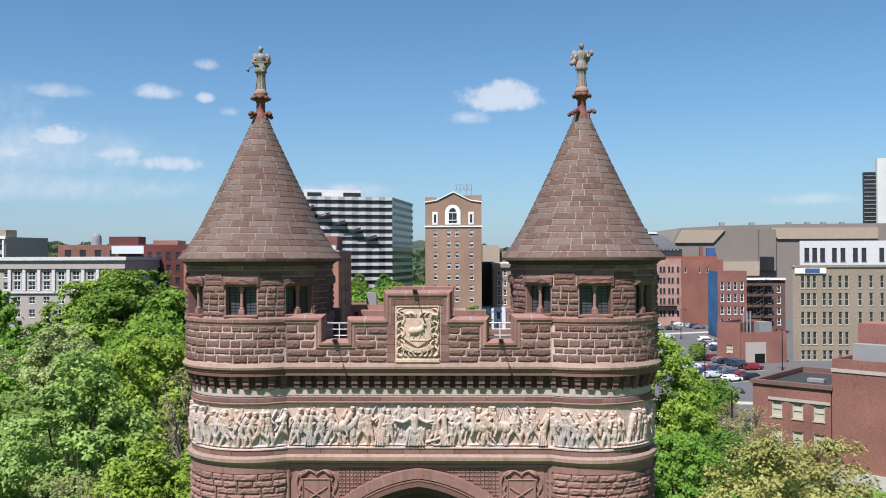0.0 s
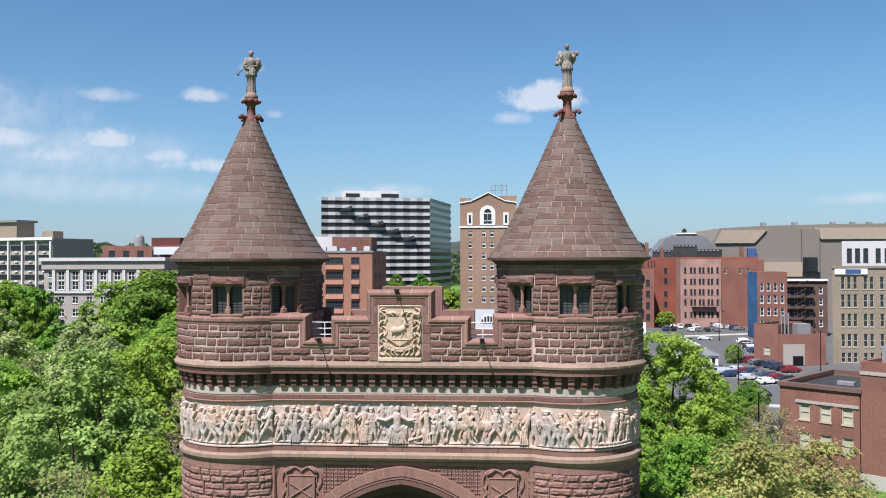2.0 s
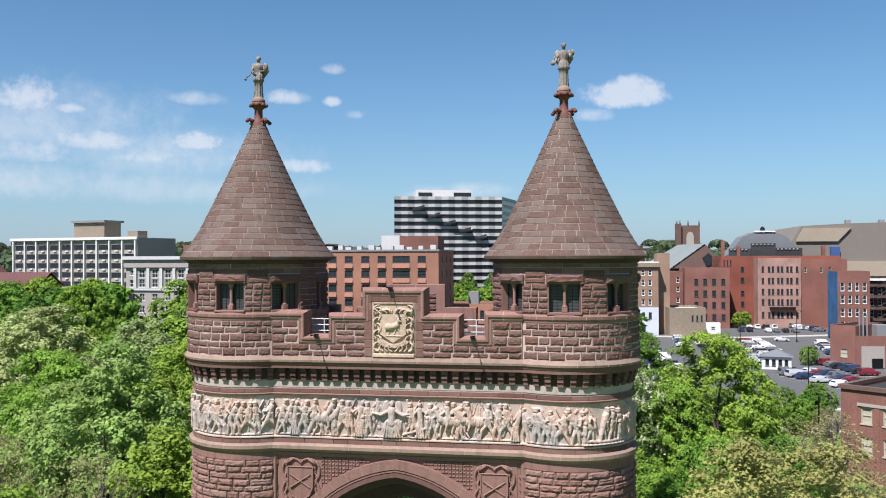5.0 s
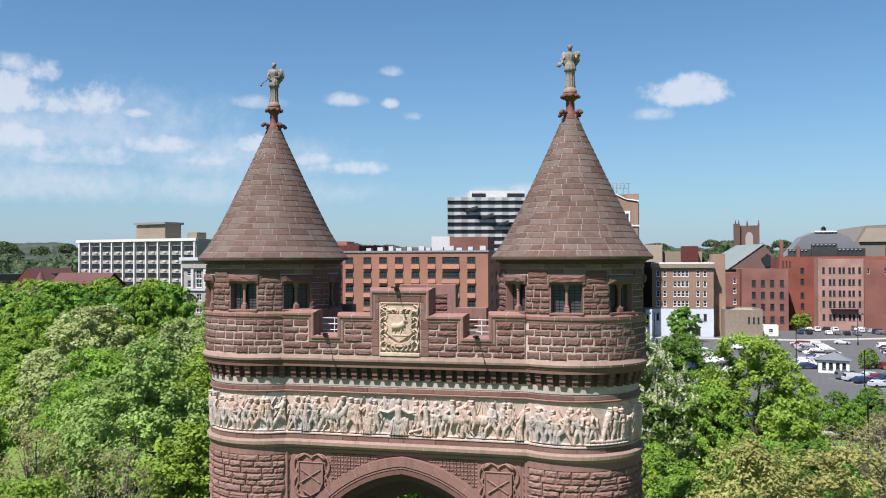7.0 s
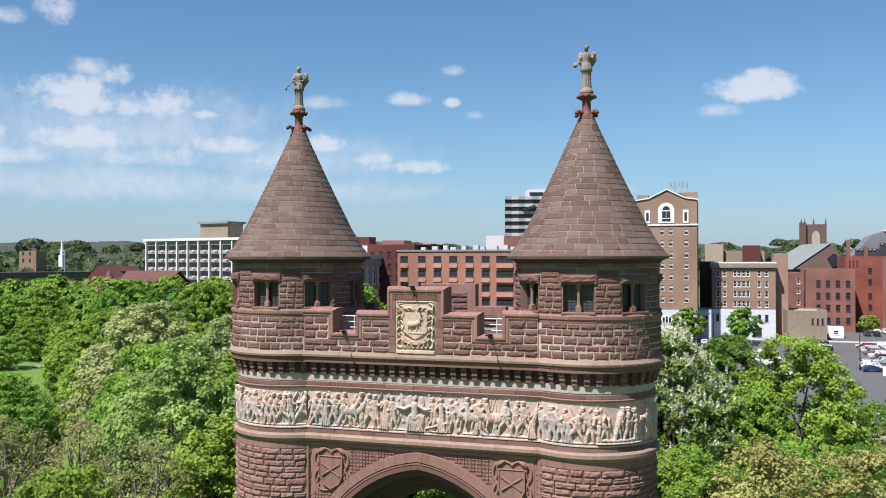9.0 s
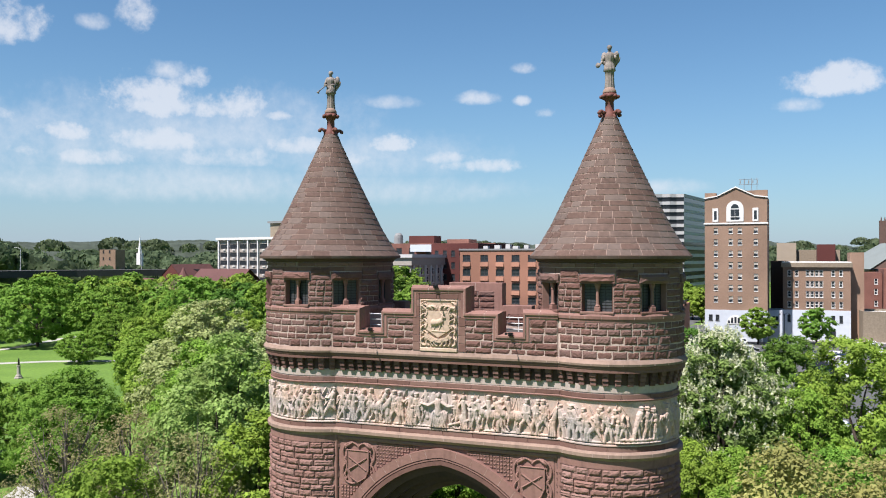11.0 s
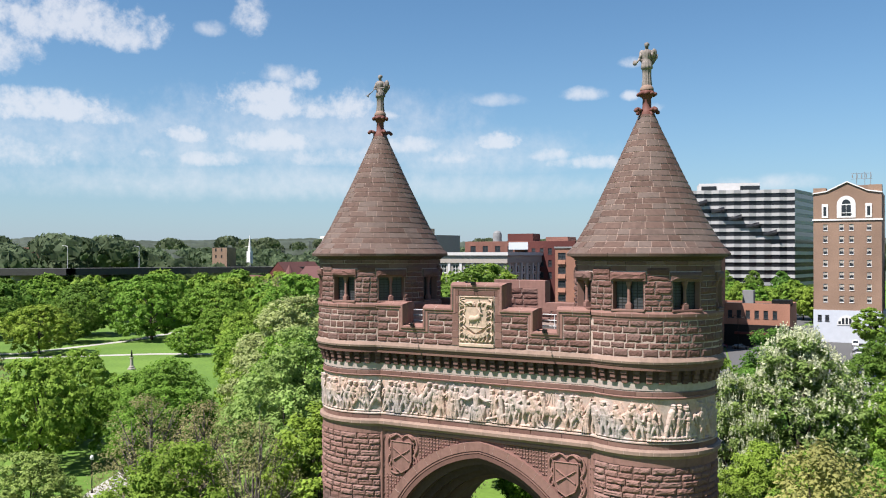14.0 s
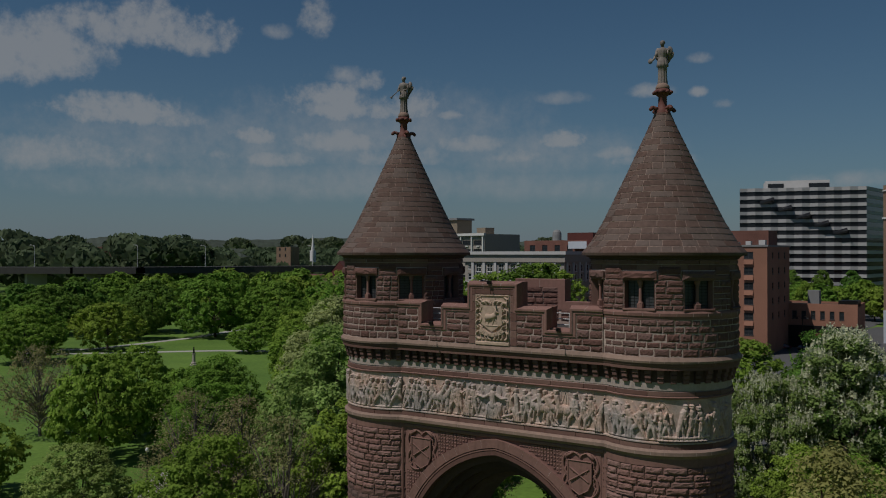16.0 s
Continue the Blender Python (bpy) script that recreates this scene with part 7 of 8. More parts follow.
# low store with dark ground floor
b, W = building("brick_store", (-34.3, 215), (-14.4, 215), 14, 12.2, BRICK_ORANGE, "low red brick store with a dark shopfront", grid([1.6, 4.0, 6.4, 8.8, 11.2, 13.6, 16.0], [8.0], 1.2, 2.2), style="dark")
slab(b, "shopfront", -0.1, W + 0.1, -0.5, 0.0, 0.0, 6.2, IRON, "dark shopfront")
slab(b, "awning", 5.5, 14.5, -2.0, -0.5, 3.6, 4.2, BRICK_DARK, "dark red awning")
slab(b, "roof_terrace", 15, W, 1, 6, 11.6, 13.2, IRON)
slab(b, "roof_unit", 6.5, 9.5, 5, 8, 11.6, 15.6, GREYCLAD, "grey rooftop unit")

# railway station with red gables, viaduct, far brick terraces
b = thing("station", pose(0, 0, 0), "brownstone railway station with red tiled gables", "station")
Mesh().prism([(-276, 0), (-257.5, 0), (-257.5, 12.6), (-266.7, 22), (-276, 12.6)], 300, 302).made("gable_wall", BRICK_DARK, b, "stone gable")
Mesh().box(-256, -228, 304, 318, 0, 14).made("hall", BRICK_DARK, b)
Mesh().add([(-257, 302, 14), (-228, 302, 14), (-228, 310, 20), (-257, 310, 20), (-257, 320, 14), (-228, 320, 14)], [(0, 1, 2, 3), (3, 2, 5, 4)]).made("roof", TILE_RED, b, "red tiled roof")
Mesh().add([(-266.7, 299.8, 22.2), (-276.5, 299.8, 12.4), (-276.5, 330, 12.4), (-266.7, 330, 22.2), (-256.9, 299.8, 12.4), (-256.9, 330, 12.4)], [(0, 1, 2, 3), (0, 3, 5, 4)]).made("gable_roof", TILE_RED, b)
Mesh().lathe([(2.6, 0), (2.6, 14.6), (3.2, 14.8), (0, 21)], 10, cx=-258.5, cy=299).made("turret", TILE_RED, b, "conical turret")
Mesh().box(-300, -277, 300, 320, 0, 11).made("wing", BRICK_DARK, b)
Mesh().add([(-301, 299, 11), (-276.5, 299, 11), (-276.5, 310, 15), (-301, 310, 15)], [(0, 1, 2, 3)]).made("wing_roof", TILE_RED, b)
for q in range(4):
    Mesh().box(-270 + q * 1.8, -268.9 + q * 1.8, 299.7, 300.0, 12.5, 15).made("window", GLASS, b)
vi = thing("viaduct", pose(0, 0, 0), "dark elevated highway viaduct on concrete piers", "viaduct")
pts = [(-420, 165), (-345, 205), (-322, 222), (-300, 270), (-262, 332), (-200, 420)]
for (x0, y0), (x1, y1) in zip(pts, pts[1:]):
    d = Vector((x1 - x0, y1 - y0)).normalized()
    n = Vector((-d.y, d.x)) * 8
    v = []
    for x, y in ((x0, y0), (x1, y1)):
        v += [(x + n.x, y + n.y, 16.6), (x - n.x, y - n.y, 16.6), (x - n.x, y - n.y, 19.6), (x + n.x, y + n.y, 19.6)]
    Mesh().add(v, [(0, 1, 5, 4), (1, 2, 6, 5), (2, 3, 7, 6), (3, 0, 4, 7)]).made("deck", DECK, vi, "dark viaduct deck")
    for t_ in (0.25, 0.75):
        x, y = x0 + (x1 - x0) * t_, y0 + (y1 - y0) * t_
        Mesh().box(x - 1, x + 1, y - 5, y + 5, 0, 16.6).made("pier", CONCRETE, vi)
for A, Bq, H, lab in (((-545, 352), (-520, 364), 31, "red brick terrace on the rise"), ((-486, 332), (-452, 356), 30.5, "red brick row house")):
    building("brick_terrace", A, Bq, 14, H, BRICK_PINK, lab, grid([4 + 5 * q for q in range(7)], [22, 26], 1.4, 1.8), style="dark")
building("grey_tower", (-360, 350), (-350, 352), 10, 30, BRICK_TAN, "small grey stone tower among the trees", grid([2.5, 6.5], [24, 28], 1, 1.6), style="dark")
building("hilltop_block", (-640, 360), (-610, 375), 20, 38, CHURCHSTONE, "long brick building on the hill", grid([4, 9, 14, 19, 24, 29], [33.5], 2, 2.4), style="dark")
building("office_slab", (-560, 150), (-505, 190), 20, 45, GREYCLAD, "grey office slab beyond the park", grid([5 + 6 * q for q in range(9)], [30, 34, 38, 42], 4.5, 1.5), style="dark")
building("brick_works", (-315, 88), (-300, 108), 16, 25.5, CHURCHSTONE, "dark brick works beside the viaduct", grid([3 + 4.2 * q for q in range(5)], [15, 20], 2.8, 2.6), style="dark")
sp = thing("church_spire", pose(-357, 380, 0), "slender white church spire among trees", "spire")
Mesh().box(-1.4, 1.4, -1.4, 1.4, 0, 28).made("tower", WHITEPAINT, sp)
Mesh().limb((0, 0, 28), (0, 0, 38.5), 1.2, 0.1, 8).made("spike", WHITEPAINT, sp)
sg = thing("road_sign", pose(-425, 322, 0, 0, 0, 40), "green motorway sign on a gantry", "sign")
Mesh().box(-9, 9, -0.2, 0.2, 23.5, 27).made("panel", GREENSIGN, sg)
Mesh().limb((-7, 0.3, 0), (-7, 0.3, 25), 0.3, 0.3, 8).made("post", STEEL, sg)
Mesh().limb((7, 0.3, 0), (7, 0.3, 25), 0.3, 0.3, 8).made("post", STEEL, sg)

# ---- trees ----
LEAVES = {
    "bright": leaf_material("bright_spring_leaves", (0.165, 0.295, 0.033), (0.395, 0.555, 0.095)),
    "mid": leaf_material("green_leaves", (0.13, 0.26, 0.034), (0.31, 0.49, 0.08)),
    "deep": leaf_material("deep_green_leaves", (0.088, 0.19, 0.032), (0.22, 0.375, 0.066)),
    "pale": leaf_material("pale_sage_leaves", (0.28, 0.37, 0.12), (0.56, 0.65, 0.29)),
    "olive": leaf_material("olive_gold_leaves", (0.295, 0.30, 0.088), (0.54, 0.535, 0.19)),
    "chestnut": leaf_material("chestnut_leaves", (0.135, 0.245, 0.052), (0.34, 0.47, 0.15)),
    "linden": leaf_material("pale_green_leaves", (0.19, 0.31, 0.06), (0.47, 0.60, 0.19)),
    "sparse": leaf_material("new_leaves", (0.28, 0.27, 0.11), (0.44, 0.41, 0.19)),
    # greyed green with the haze of distance put into the leaf colour
    "woods": leaf_material("hazed_woodland_leaves", (0.086, 0.124, 0.066), (0.175, 0.222, 0.115)),
    "blossom": leaf_material("white_blossom", (0.55, 0.57, 0.32), (0.92, 0.91, 0.66)),
}


def quick_mesh(name, v, corners, mat):
    """A mesh of loose small faces, each with the same number of corners."""
    n = len(v) // corners
    me = bpy.data.meshes.new(name)
    me.vertices.add(len(v))
    me.vertices.foreach_set("co", v.ravel())
    me.loops.add(len(v))
    me.loops.foreach_set("vertex_index", np.arange(len(v), dtype=np.int32))
    me.polygons.add(n)
    me.polygons.foreach_set("loop_start", np.arange(0, len(v), corners, dtype=np.int32))
    me.update(calc_edges=True)
    me.materials.append(mat)
    return me


def unit(a):
    return a / np.maximum(np.linalg.norm(a, axis=1, keepdims=True), 1e-6)


def crown_data(seed, kind, height, radius, base, leaf, count, clumps, name="crown"):
    """Thousands of small leaves in clumps on an uneven, lobed crown; also the clump centres."""
    r = np.random.default_rng(seed)
    span = height - base
    lobes = unit(r.normal(size=(16, 3)) + np.array((0, 0, 0.25)))
    reach = r.uniform(0.72, 1.0, 16)
    d = unit(r.normal(size=(clumps, 3)))
    f = 0.75 + np.max(np.clip(d @ lobes.T, 0, 1) ** 6 * (reach - 0.64) * 0.7, axis=1)
    u = 1 - 0.42 * r.random(clumps) ** 2.1
    egg = 1.12 - 0.30 * d[:, 2] ** 2 - 0.16 * d[:, 2]
    cen = np.stack((d[:, 0] * f * u * egg, d[:, 1] * f * u * egg, d[:, 2] * f * u), 1)
    cen *= np.array((radius / np.quantile(np.hypot(cen[:, 0], cen[:, 1]), 0.97), radius / np.quantile(np.hypot(cen[:, 0], cen[:, 1]), 0.97), 1.0))
    z0, z1 = cen[:, 2].min(), np.quantile(cen[:, 2], 0.985)
    cen[:, 2] = base + np.minimum((cen[:, 2] - z0) / (z1 - z0), 1.0 + 0.02 * r.random(clumps)) * (span - 0.5)
    rad = (radius * height / 2.6) ** 0.5 * r.uniform(0.098, 0.162, clumps) * (300 / clumps) ** 0.33
    which = r.integers(clumps, size=count)
    off = unit(r.normal(size=(count, 3))) * (r.random((count, 1)) ** 0.45) * rad[which][:, None]
    off[:, 2] *= 0.72
    p = cen[which] + off
    out_ = unit(p - np.array((0, 0, base + 0.42 * span)))
    nrm = unit(r.normal(size=(count, 3)) * 0.40 + np.array((0, 0, 0.42)) + out_ * 0.55 + off / rad[which][:, None] * 0.75)
    t = unit(np.cross(nrm, r.normal(size=(count, 3))))
    b = np.cross(nrm, t)
    s = leaf * r.uniform(0.6, 1.35, (count, 1))
    v = np.stack((p - t * s, p + t * s * 0.7 - b * s * 0.75 - nrm * s * 0.15, p + t * s * 0.7 + b * s * 0.75), 1).reshape(-1, 3)
    return quick_mesh(name, v, 3, LEAVES[kind]), cen, rad


def candles(seed, cen, rad, height, base, count):
    """Upright blossom spikes standing on the outer clumps."""
    r = np.random.default_rng(seed)
    which = r.integers(len(cen), size=count)
    d = unit(r.normal(size=(count, 3)) + np.array((0, 0, 0.8)))
    d[:, 2] = np.abs(d[:, 2])
    p = cen[which] + d * rad[which][:, None] * 1.1
    p = p[np.abs(p[:, 2] - (height + base) / 2) + np.hypot(p[:, 0], p[:, 1]) > 0.28 * height]
    v = []
    for k in range(5):
        q = p + np.array((0, 0, 0.10 * k)) + r.normal(size=p.shape) * 0.03
        w = 0.135 - 0.018 * k
        t = unit(r.normal(size=p.shape) * np.array((1, 1, 0.3)))
        b = unit(np.cross(t, r.normal(size=p.shape)))
        v.append(np.stack((q - t * w, q + t * w * 0.6 + b * w, q + np.array((0, 0, w * 1.2)) - b * w * 0.5), 1))
    return quick_mesh("blossoms", np.concatenate(v).reshape(-1, 3), 3, LEAVES["blossom"])


def trunk_data(seed, height, radius, base, cen, limbs=14, mat=None):
    r = random.Random(seed)
    M = Mesh()
    tr = max(0.16, height * 0.021)
    top = height * (0.82 if limbs > 40 else 0.62)
    pts = [Vector((0, 0, -0.2))]
    for k in range(1, 6):
        pts.append(Vector((r.uniform(-0.02, 0.02) * height, r.uniform(-0.02, 0.02) * height, top * k / 5)))
    for k in range(5):
        M.limb(pts[k], pts[k + 1], tr * (1 - k / 6) * (1.25 if k == 0 else 1), tr * (1 - (k + 1) / 6), 8)
    for c in [cen[i] for i in np.linspace(0, len(cen) - 1, limbs).astype(int)]:
        c = Vector(c)
        k = min(max(c.z * r.uniform(0.35, 0.7), base * 0.7), top * 0.92)
        a = pts[0].lerp(pts[5], k / top)
        mid = a.lerp(c, 0.55) + Vector((0, 0, 0.06 * height * r.random()))
        M.limb(a, mid, tr * 0.38, tr * 0.2, 6)
        M.limb(mid, c, tr * 0.2, tr * 0.06, 5)
        for _ in range(2 if limbs < 40 else 5):
            e = mid.lerp(c, r.random()) + Vector((r.uniform(-1, 1), r.uniform(-1, 1), r.uniform(0.1, 0.9))) * radius * 0.3
            M.limb(mid.lerp(e, 0.12), e, tr * (0.10 if limbs > 40 else 0.06), tr * 0.02, 4)
    return M.data("trunk", mat or BARK)


TREE_TEXT = {
    "bright": "broad tree in bright yellow-green spring leaf", "mid": "full-crowned green park tree on the lawn", "deep": "dense deep green park tree",
    "pale": "large pale sage-green tree stirred by wind", "olive": "spreading olive-gold tree in young leaf", "chestnut": "horse chestnut tree with white blossom candles",
    "linden": "tall light green tree with pale wind-turned leaves",
    "sparse": "thinly leaved tree with many bare branches",
}
PROTO = {}
# leaves, clumps and leaf length for trees close by, across the park, and far off
DETAIL = {"near": (40000, 600, 0.148), "park": (13000, 440, 0.25), "far": (3600, 170, 0.56)}


def tree(kind, x, y, height, radius, seed=0, cls="near", turn=None):
    """A tree of that kind; alike trees share one build."""
    tall = height / radius > (3.3 if cls == "near" else 2.2)
    key = (kind, seed % (3 if cls == "near" else 2), cls, tall)
    if cls == "near":
        H0, R0, B0 = (18.0, 4.8, 2.0) if tall else (17.5, 6.6, 2.0)
    else:
        H0, R0, B0 = (16.0, 6.0, 2.8) if tall else (15.0, 9.5, 1.3)
    turn = (x * 37 + y * 53) % 360 if turn is None else turn
    if key not in PROTO:
        n, cl, lf = DETAIL[cls]
        if kind == "sparse":
            n, lf = n // 4, lf * 0.75
        if kind == "chestnut":
            n = int(n * 1.25)
        if kind == "olive":
            lf *= 0.8
        lf *= (R0 / 6.0) ** 0.6
        sd = sum(map(ord, kind)) + key[1] * 17 + len(cls) + 5 * tall
        crown, cen, rad = crown_data(sd, kind, H0, R0, B0, lf, n, cl)
        trunk = trunk_data(sd, H0, R0, B0, cen, 70 if kind == "sparse" else 16, TWIG if kind == "sparse" else BARK)
        t = thing("tree", pose(x, y, 0, 0, 0, turn), TREE_TEXT[kind], "tree", "park trees")
        part("trunk", trunk, t)
        part("crown", crown, t)
        if kind == "chestnut":
            part("blossoms", candles(sd, cen, rad, H0, B0, 5000), t, None, "upright creamy white blossom candles")
        PROTO[key] = t
        t.scale = (radius / R0, radius / R0, height / H0)
        return t
    c = copy_thing(PROTO[key], pose(x, y, 0, 0, 0, turn))
    c.scale = (radius / R0, radius / R0, height / H0)
    return c


# trees round the arch: kind, x, y, height, crown radius, variant
NEAR = [
    ("linden", -18.6, 7.0, 21.0, 4.9, 0), ("pale", -50.0, 45.5, 20.8, 8.4, 0), ("pale", -34.5, 38, 20.0, 5.4, 1), ("bright", -13.6, 3.5, 17.0, 4.6, 0), ("linden", -26, 14, 17.8, 5.6, 0),
    ("bright", -21.5, 27, 20.0, 6.2, 1), ("sparse", -15.5, -0.5, 16.6, 3.6, 0), ("sparse", -33, 8, 15.4, 4.4, 1), ("sparse", -16.5, 20, 18.6, 4.6, 2), ("sparse", -24.0, 4.5, 16.2, 3.8, 0), ("mid", -19.4, -3.6, 15.3, 4.7, 1), ("mid", -54, 29, 14.4, 5.6, 1), ("bright", -31, 22, 17.8, 5.5, 2),
    ("bright", -14, 36, 18.0, 6.0, 2), ("bright", -27, 30, 18.4, 5.4, 0), ("bright", -40, 33, 17.6, 6.0, 1), ("mid", -20, 48, 18.5, 7.0, 2), ("mid", -33, 55, 19.0, 7.5, 0), ("linden", -42, 4, 10.8, 4.4, 0), ("bright", -13, 12, 15.4, 4.6, 1),
    ("bright", 19.6, 45, 18.8, 6.6, 1), ("bright", 15.6, 41, 14.6, 4.6, 0), ("deep", 13.8, 72, 16.4, 6.2, 0), ("chestnut", 8.6, 40.5, 19.3, 5.8, 1), ("chestnut", 3.2, 36, 15.6, 4.8, 2), ("bright", 7.8, 27, 12.4, 4.0, 2), ("deep", 4.5, 60, 18.0, 5.2, 1), ("bright", 11.0, 29, 11.6, 4.0, 1),
    ("olive", 14.2, -1.8, 18.5, 4.2, 0), ("olive", 17.9, 2.2, 17.5, 4.6, 1), ("bright", 12.2, 11.5, 13.6, 3.6, 0), ("mid", 17.6, 24, 13.2, 4.6, 0), ("sparse", 27.5, 24, 11.4, 4.2, 0), ("deep", 22.4, 31, 12.0, 4.2, 2),
]
for kind, x, y, h, rad, i in NEAR:
    tree(kind, x, y, h, rad, i, "near")
PARK = [
    ("bright", -83, 168, 23.4, 10.0), ("bright", -95, 86, 15.0, 5.4), ("bright", -87, 77, 14.2, 5.2), ("bright", -79, 69, 14.0, 5.4), ("mid", -72, 64, 13.0, 5.0),
    ("deep", -50, 95, 24.2, 9.5), ("mid", -59, 101, 22.4, 8.5), ("mid", -41.5, 86, 21.4, 7.5), ("mid", -66, 96, 15.5, 7.0), ("bright", -47, 70, 17.8, 7.0), ("mid", -128, 143, 20.6, 8.0), ("bright", -120, 165, 19.6, 9.0), ("deep", -113, 136, 18.0, 7.5), ("bright", -106, 130, 13.5, 7.0), ("bright", -94, 122, 12.0, 7.0), ("mid", -82, 114, 11.5, 7.0),
    ("mid", 25.0, 38, 9.0, 3.4), ("deep", 0.5, 66, 13.5, 5.0), ("mid", -8, 74, 15, 6.0), ("sparse", 33.5, 58, 9.5, 4.0), ("sparse", 30.5, 62, 8.0, 3.6),
    ("bright", -84, 40.5, 12.6, 6.6), ("bright", -75.5, 29, 13.4, 6.4), ("mid", -69, 38, 11.2, 6.2), ("bright", -63, 55, 14.6, 6.0), ("sparse", -95, 33, 13.0, 6.0), ("mid", -175, 78, 13.0, 9.0), ("bright", -66, 5, 9.4, 5.0), ("bright", -72, 12, 8.0, 4.6),
    ("bright", -146, 122, 7.4, 5.6), ("bright", -183, 106, 12.8, 9.5), ("mid", -195, 90, 12.6, 10.0), ("deep", -216, 146, 17.2, 12.0), ("mid", -187, 147, 20.0, 13.0), ("mid", -166, 153, 17.6, 11.0), ("deep", -232, 122, 15.5, 11.0), ("deep", -200, 128, 12.5, 8.0), ("mid", -152, 140, 11.0, 7.0), ("bright", -118, 122, 14.0, 7.5),
]
for i, (kind, x, y, h, rad) in enumerate(PARK):
    tree(kind, x, y, h, rad, i, "park")
# groves round the park and street trees further off
r = random.Random(21)
FAR = []
for _ in range(26):
    FAR.append((r.choice(("mid", "bright", "bright", "mid")), r.uniform(-240, -140), r.uniform(185, 260), r.uniform(14, 19), r.uniform(8, 11)))
for _ in range(20):
    FAR.append((r.choice(("mid", "bright", "deep", "mid")), r.uniform(-330, -245), r.uniform(90, 250), r.uniform(12, 17.5), r.uniform(8, 11)))
for x, y, h, rad, k in ((-228, 191, 20, 11, "mid"), (-205, 205, 20, 9, "mid"), (-176, 190, 18, 9, "sparse"), (-120, 175, 19, 9, "mid"), (-160, 232, 19, 9, "bright"), (-235, 262, 18, 9, "bright"), (-215, 285, 18, 8, "bright"), (-196, 290, 15, 8, "deep"),
                        (-138, 178, 18, 8, "deep"), (-150, 160, 16, 8, "mid"), (-246, 92, 12, 7, "bright")):
    FAR.append((k, x, y, h, rad))
for x, y in ((4.6, 232), (20.5, 236)):
    FAR.append(("mid", x, y, 10.8, 4.8))
for k in range(16):
    FAR.append((r.choice(("bright", "bright", "mid")), -78 + k * 4.6 + r.uniform(-1, 1), 322 + r.uniform(-12, 16), r.uniform(11, 16), r.uniform(4.5, 6.5)))
for x in (-58, -46, -34):
    FAR.append(("deep", x, 346, 19, 5.0))
for k in range(11):
    tree(r.choice(("mid", "deep", "sparse")), r.uniform(26, 64), 100 + r.uniform(-9, 3), r.uniform(4, 6.5), r.uniform(2.0, 3.0), k, "park")
tree("mid", 59.5, 178, 4.6, 2.2, 1, "park")
for x, y in ((61, 286), (64, 288)):
    FAR.append(("bright", x, y, 6.0, 2.4))
for i, (kind, x, y, h, rad) in enumerate(FAR):
    tree(kind, x, y, h, rad, i, "far")

# distant woods: leaf clumps in broad belts, distance haze mixed into their green
for k, (d0, d1, a0, a1, zt, num) in enumerate(((470, 640, -80, -51, 44, 80), (500, 620, -72, -36, 26, 70), (560, 850, -75, 12, 27, 170), (800, 1300, -75, 32, 38, 200), (420, 560, 2, 14, 24, 20), (1300, 1700, -75, 40, 62, 140))):
    r2 = np.random.default_rng(30 + k)
    V = []
    for _ in range(num):
        a, d = radians(r2.uniform(a0, a1)), r2.uniform(d0, d1)
        R = r2.uniform(7, 13) * (1 + d / 1600)
        c = np.array((d * math.sin(a), d * math.cos(a), zt * r2.uniform(0.62, 0.9) * (0.75 + 0.25 * (d - d0) / (d1 - d0))))
        m = 120
        q = r2.normal(size=(m, 3))
        q /= np.linalg.norm(q, axis=1, keepdims=True)
        q[:, 2] = np.abs(q[:, 2]) - 0.55
        p = c + q * np.array((R, R, R * 0.75))
        t = np.cross(q, r2.normal(size=(m, 3)))
        t /= np.linalg.norm(t, axis=1, keepdims=True)
        b_ = np.cross(q, t) + q * 0.5
        s = R * r2.uniform(0.12, 0.26, (m, 1))
        V.append(np.stack((p - t * s, p - b_ * s, p + t * s, p + b_ * s), 1).reshape(-1, 3))
    V = np.concatenate(V)
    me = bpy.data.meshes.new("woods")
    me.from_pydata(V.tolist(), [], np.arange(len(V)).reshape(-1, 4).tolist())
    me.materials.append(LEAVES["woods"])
    tagged(new("woods", me), "belt of distant mixed green woodland, muted for haze", "woods", kind="stuff")

# ---- cars, lamps, monument ----
def paint(name, c, rough=0.25):
    m = bpy.data.materials.new(name)
    m.use_nodes = True
    p = m.node_tree.nodes["Principled BSDF"]
    p.inputs["Base Color"].default_value = (*c, 1)
    p.inputs["Roughness"].default_value = rough
    p.inputs["Coat Weight"].default_value = 0.6
    return m


PAINTS = [("white", (0.66, 0.66, 0.65)), ("silver", (0.42, 0.43, 0.44)), ("black", (0.015, 0.015, 0.017)), ("dark blue", (0.02, 0.035, 0.08)), ("dark red", (0.16, 0.015, 0.02)), ("grey", (0.13, 0.135, 0.14))]
TYRE = material("tyre_rubber", (0.02, 0.02, 0.02), 0.8, 0.1, 5.0, 1.0, 0.0)


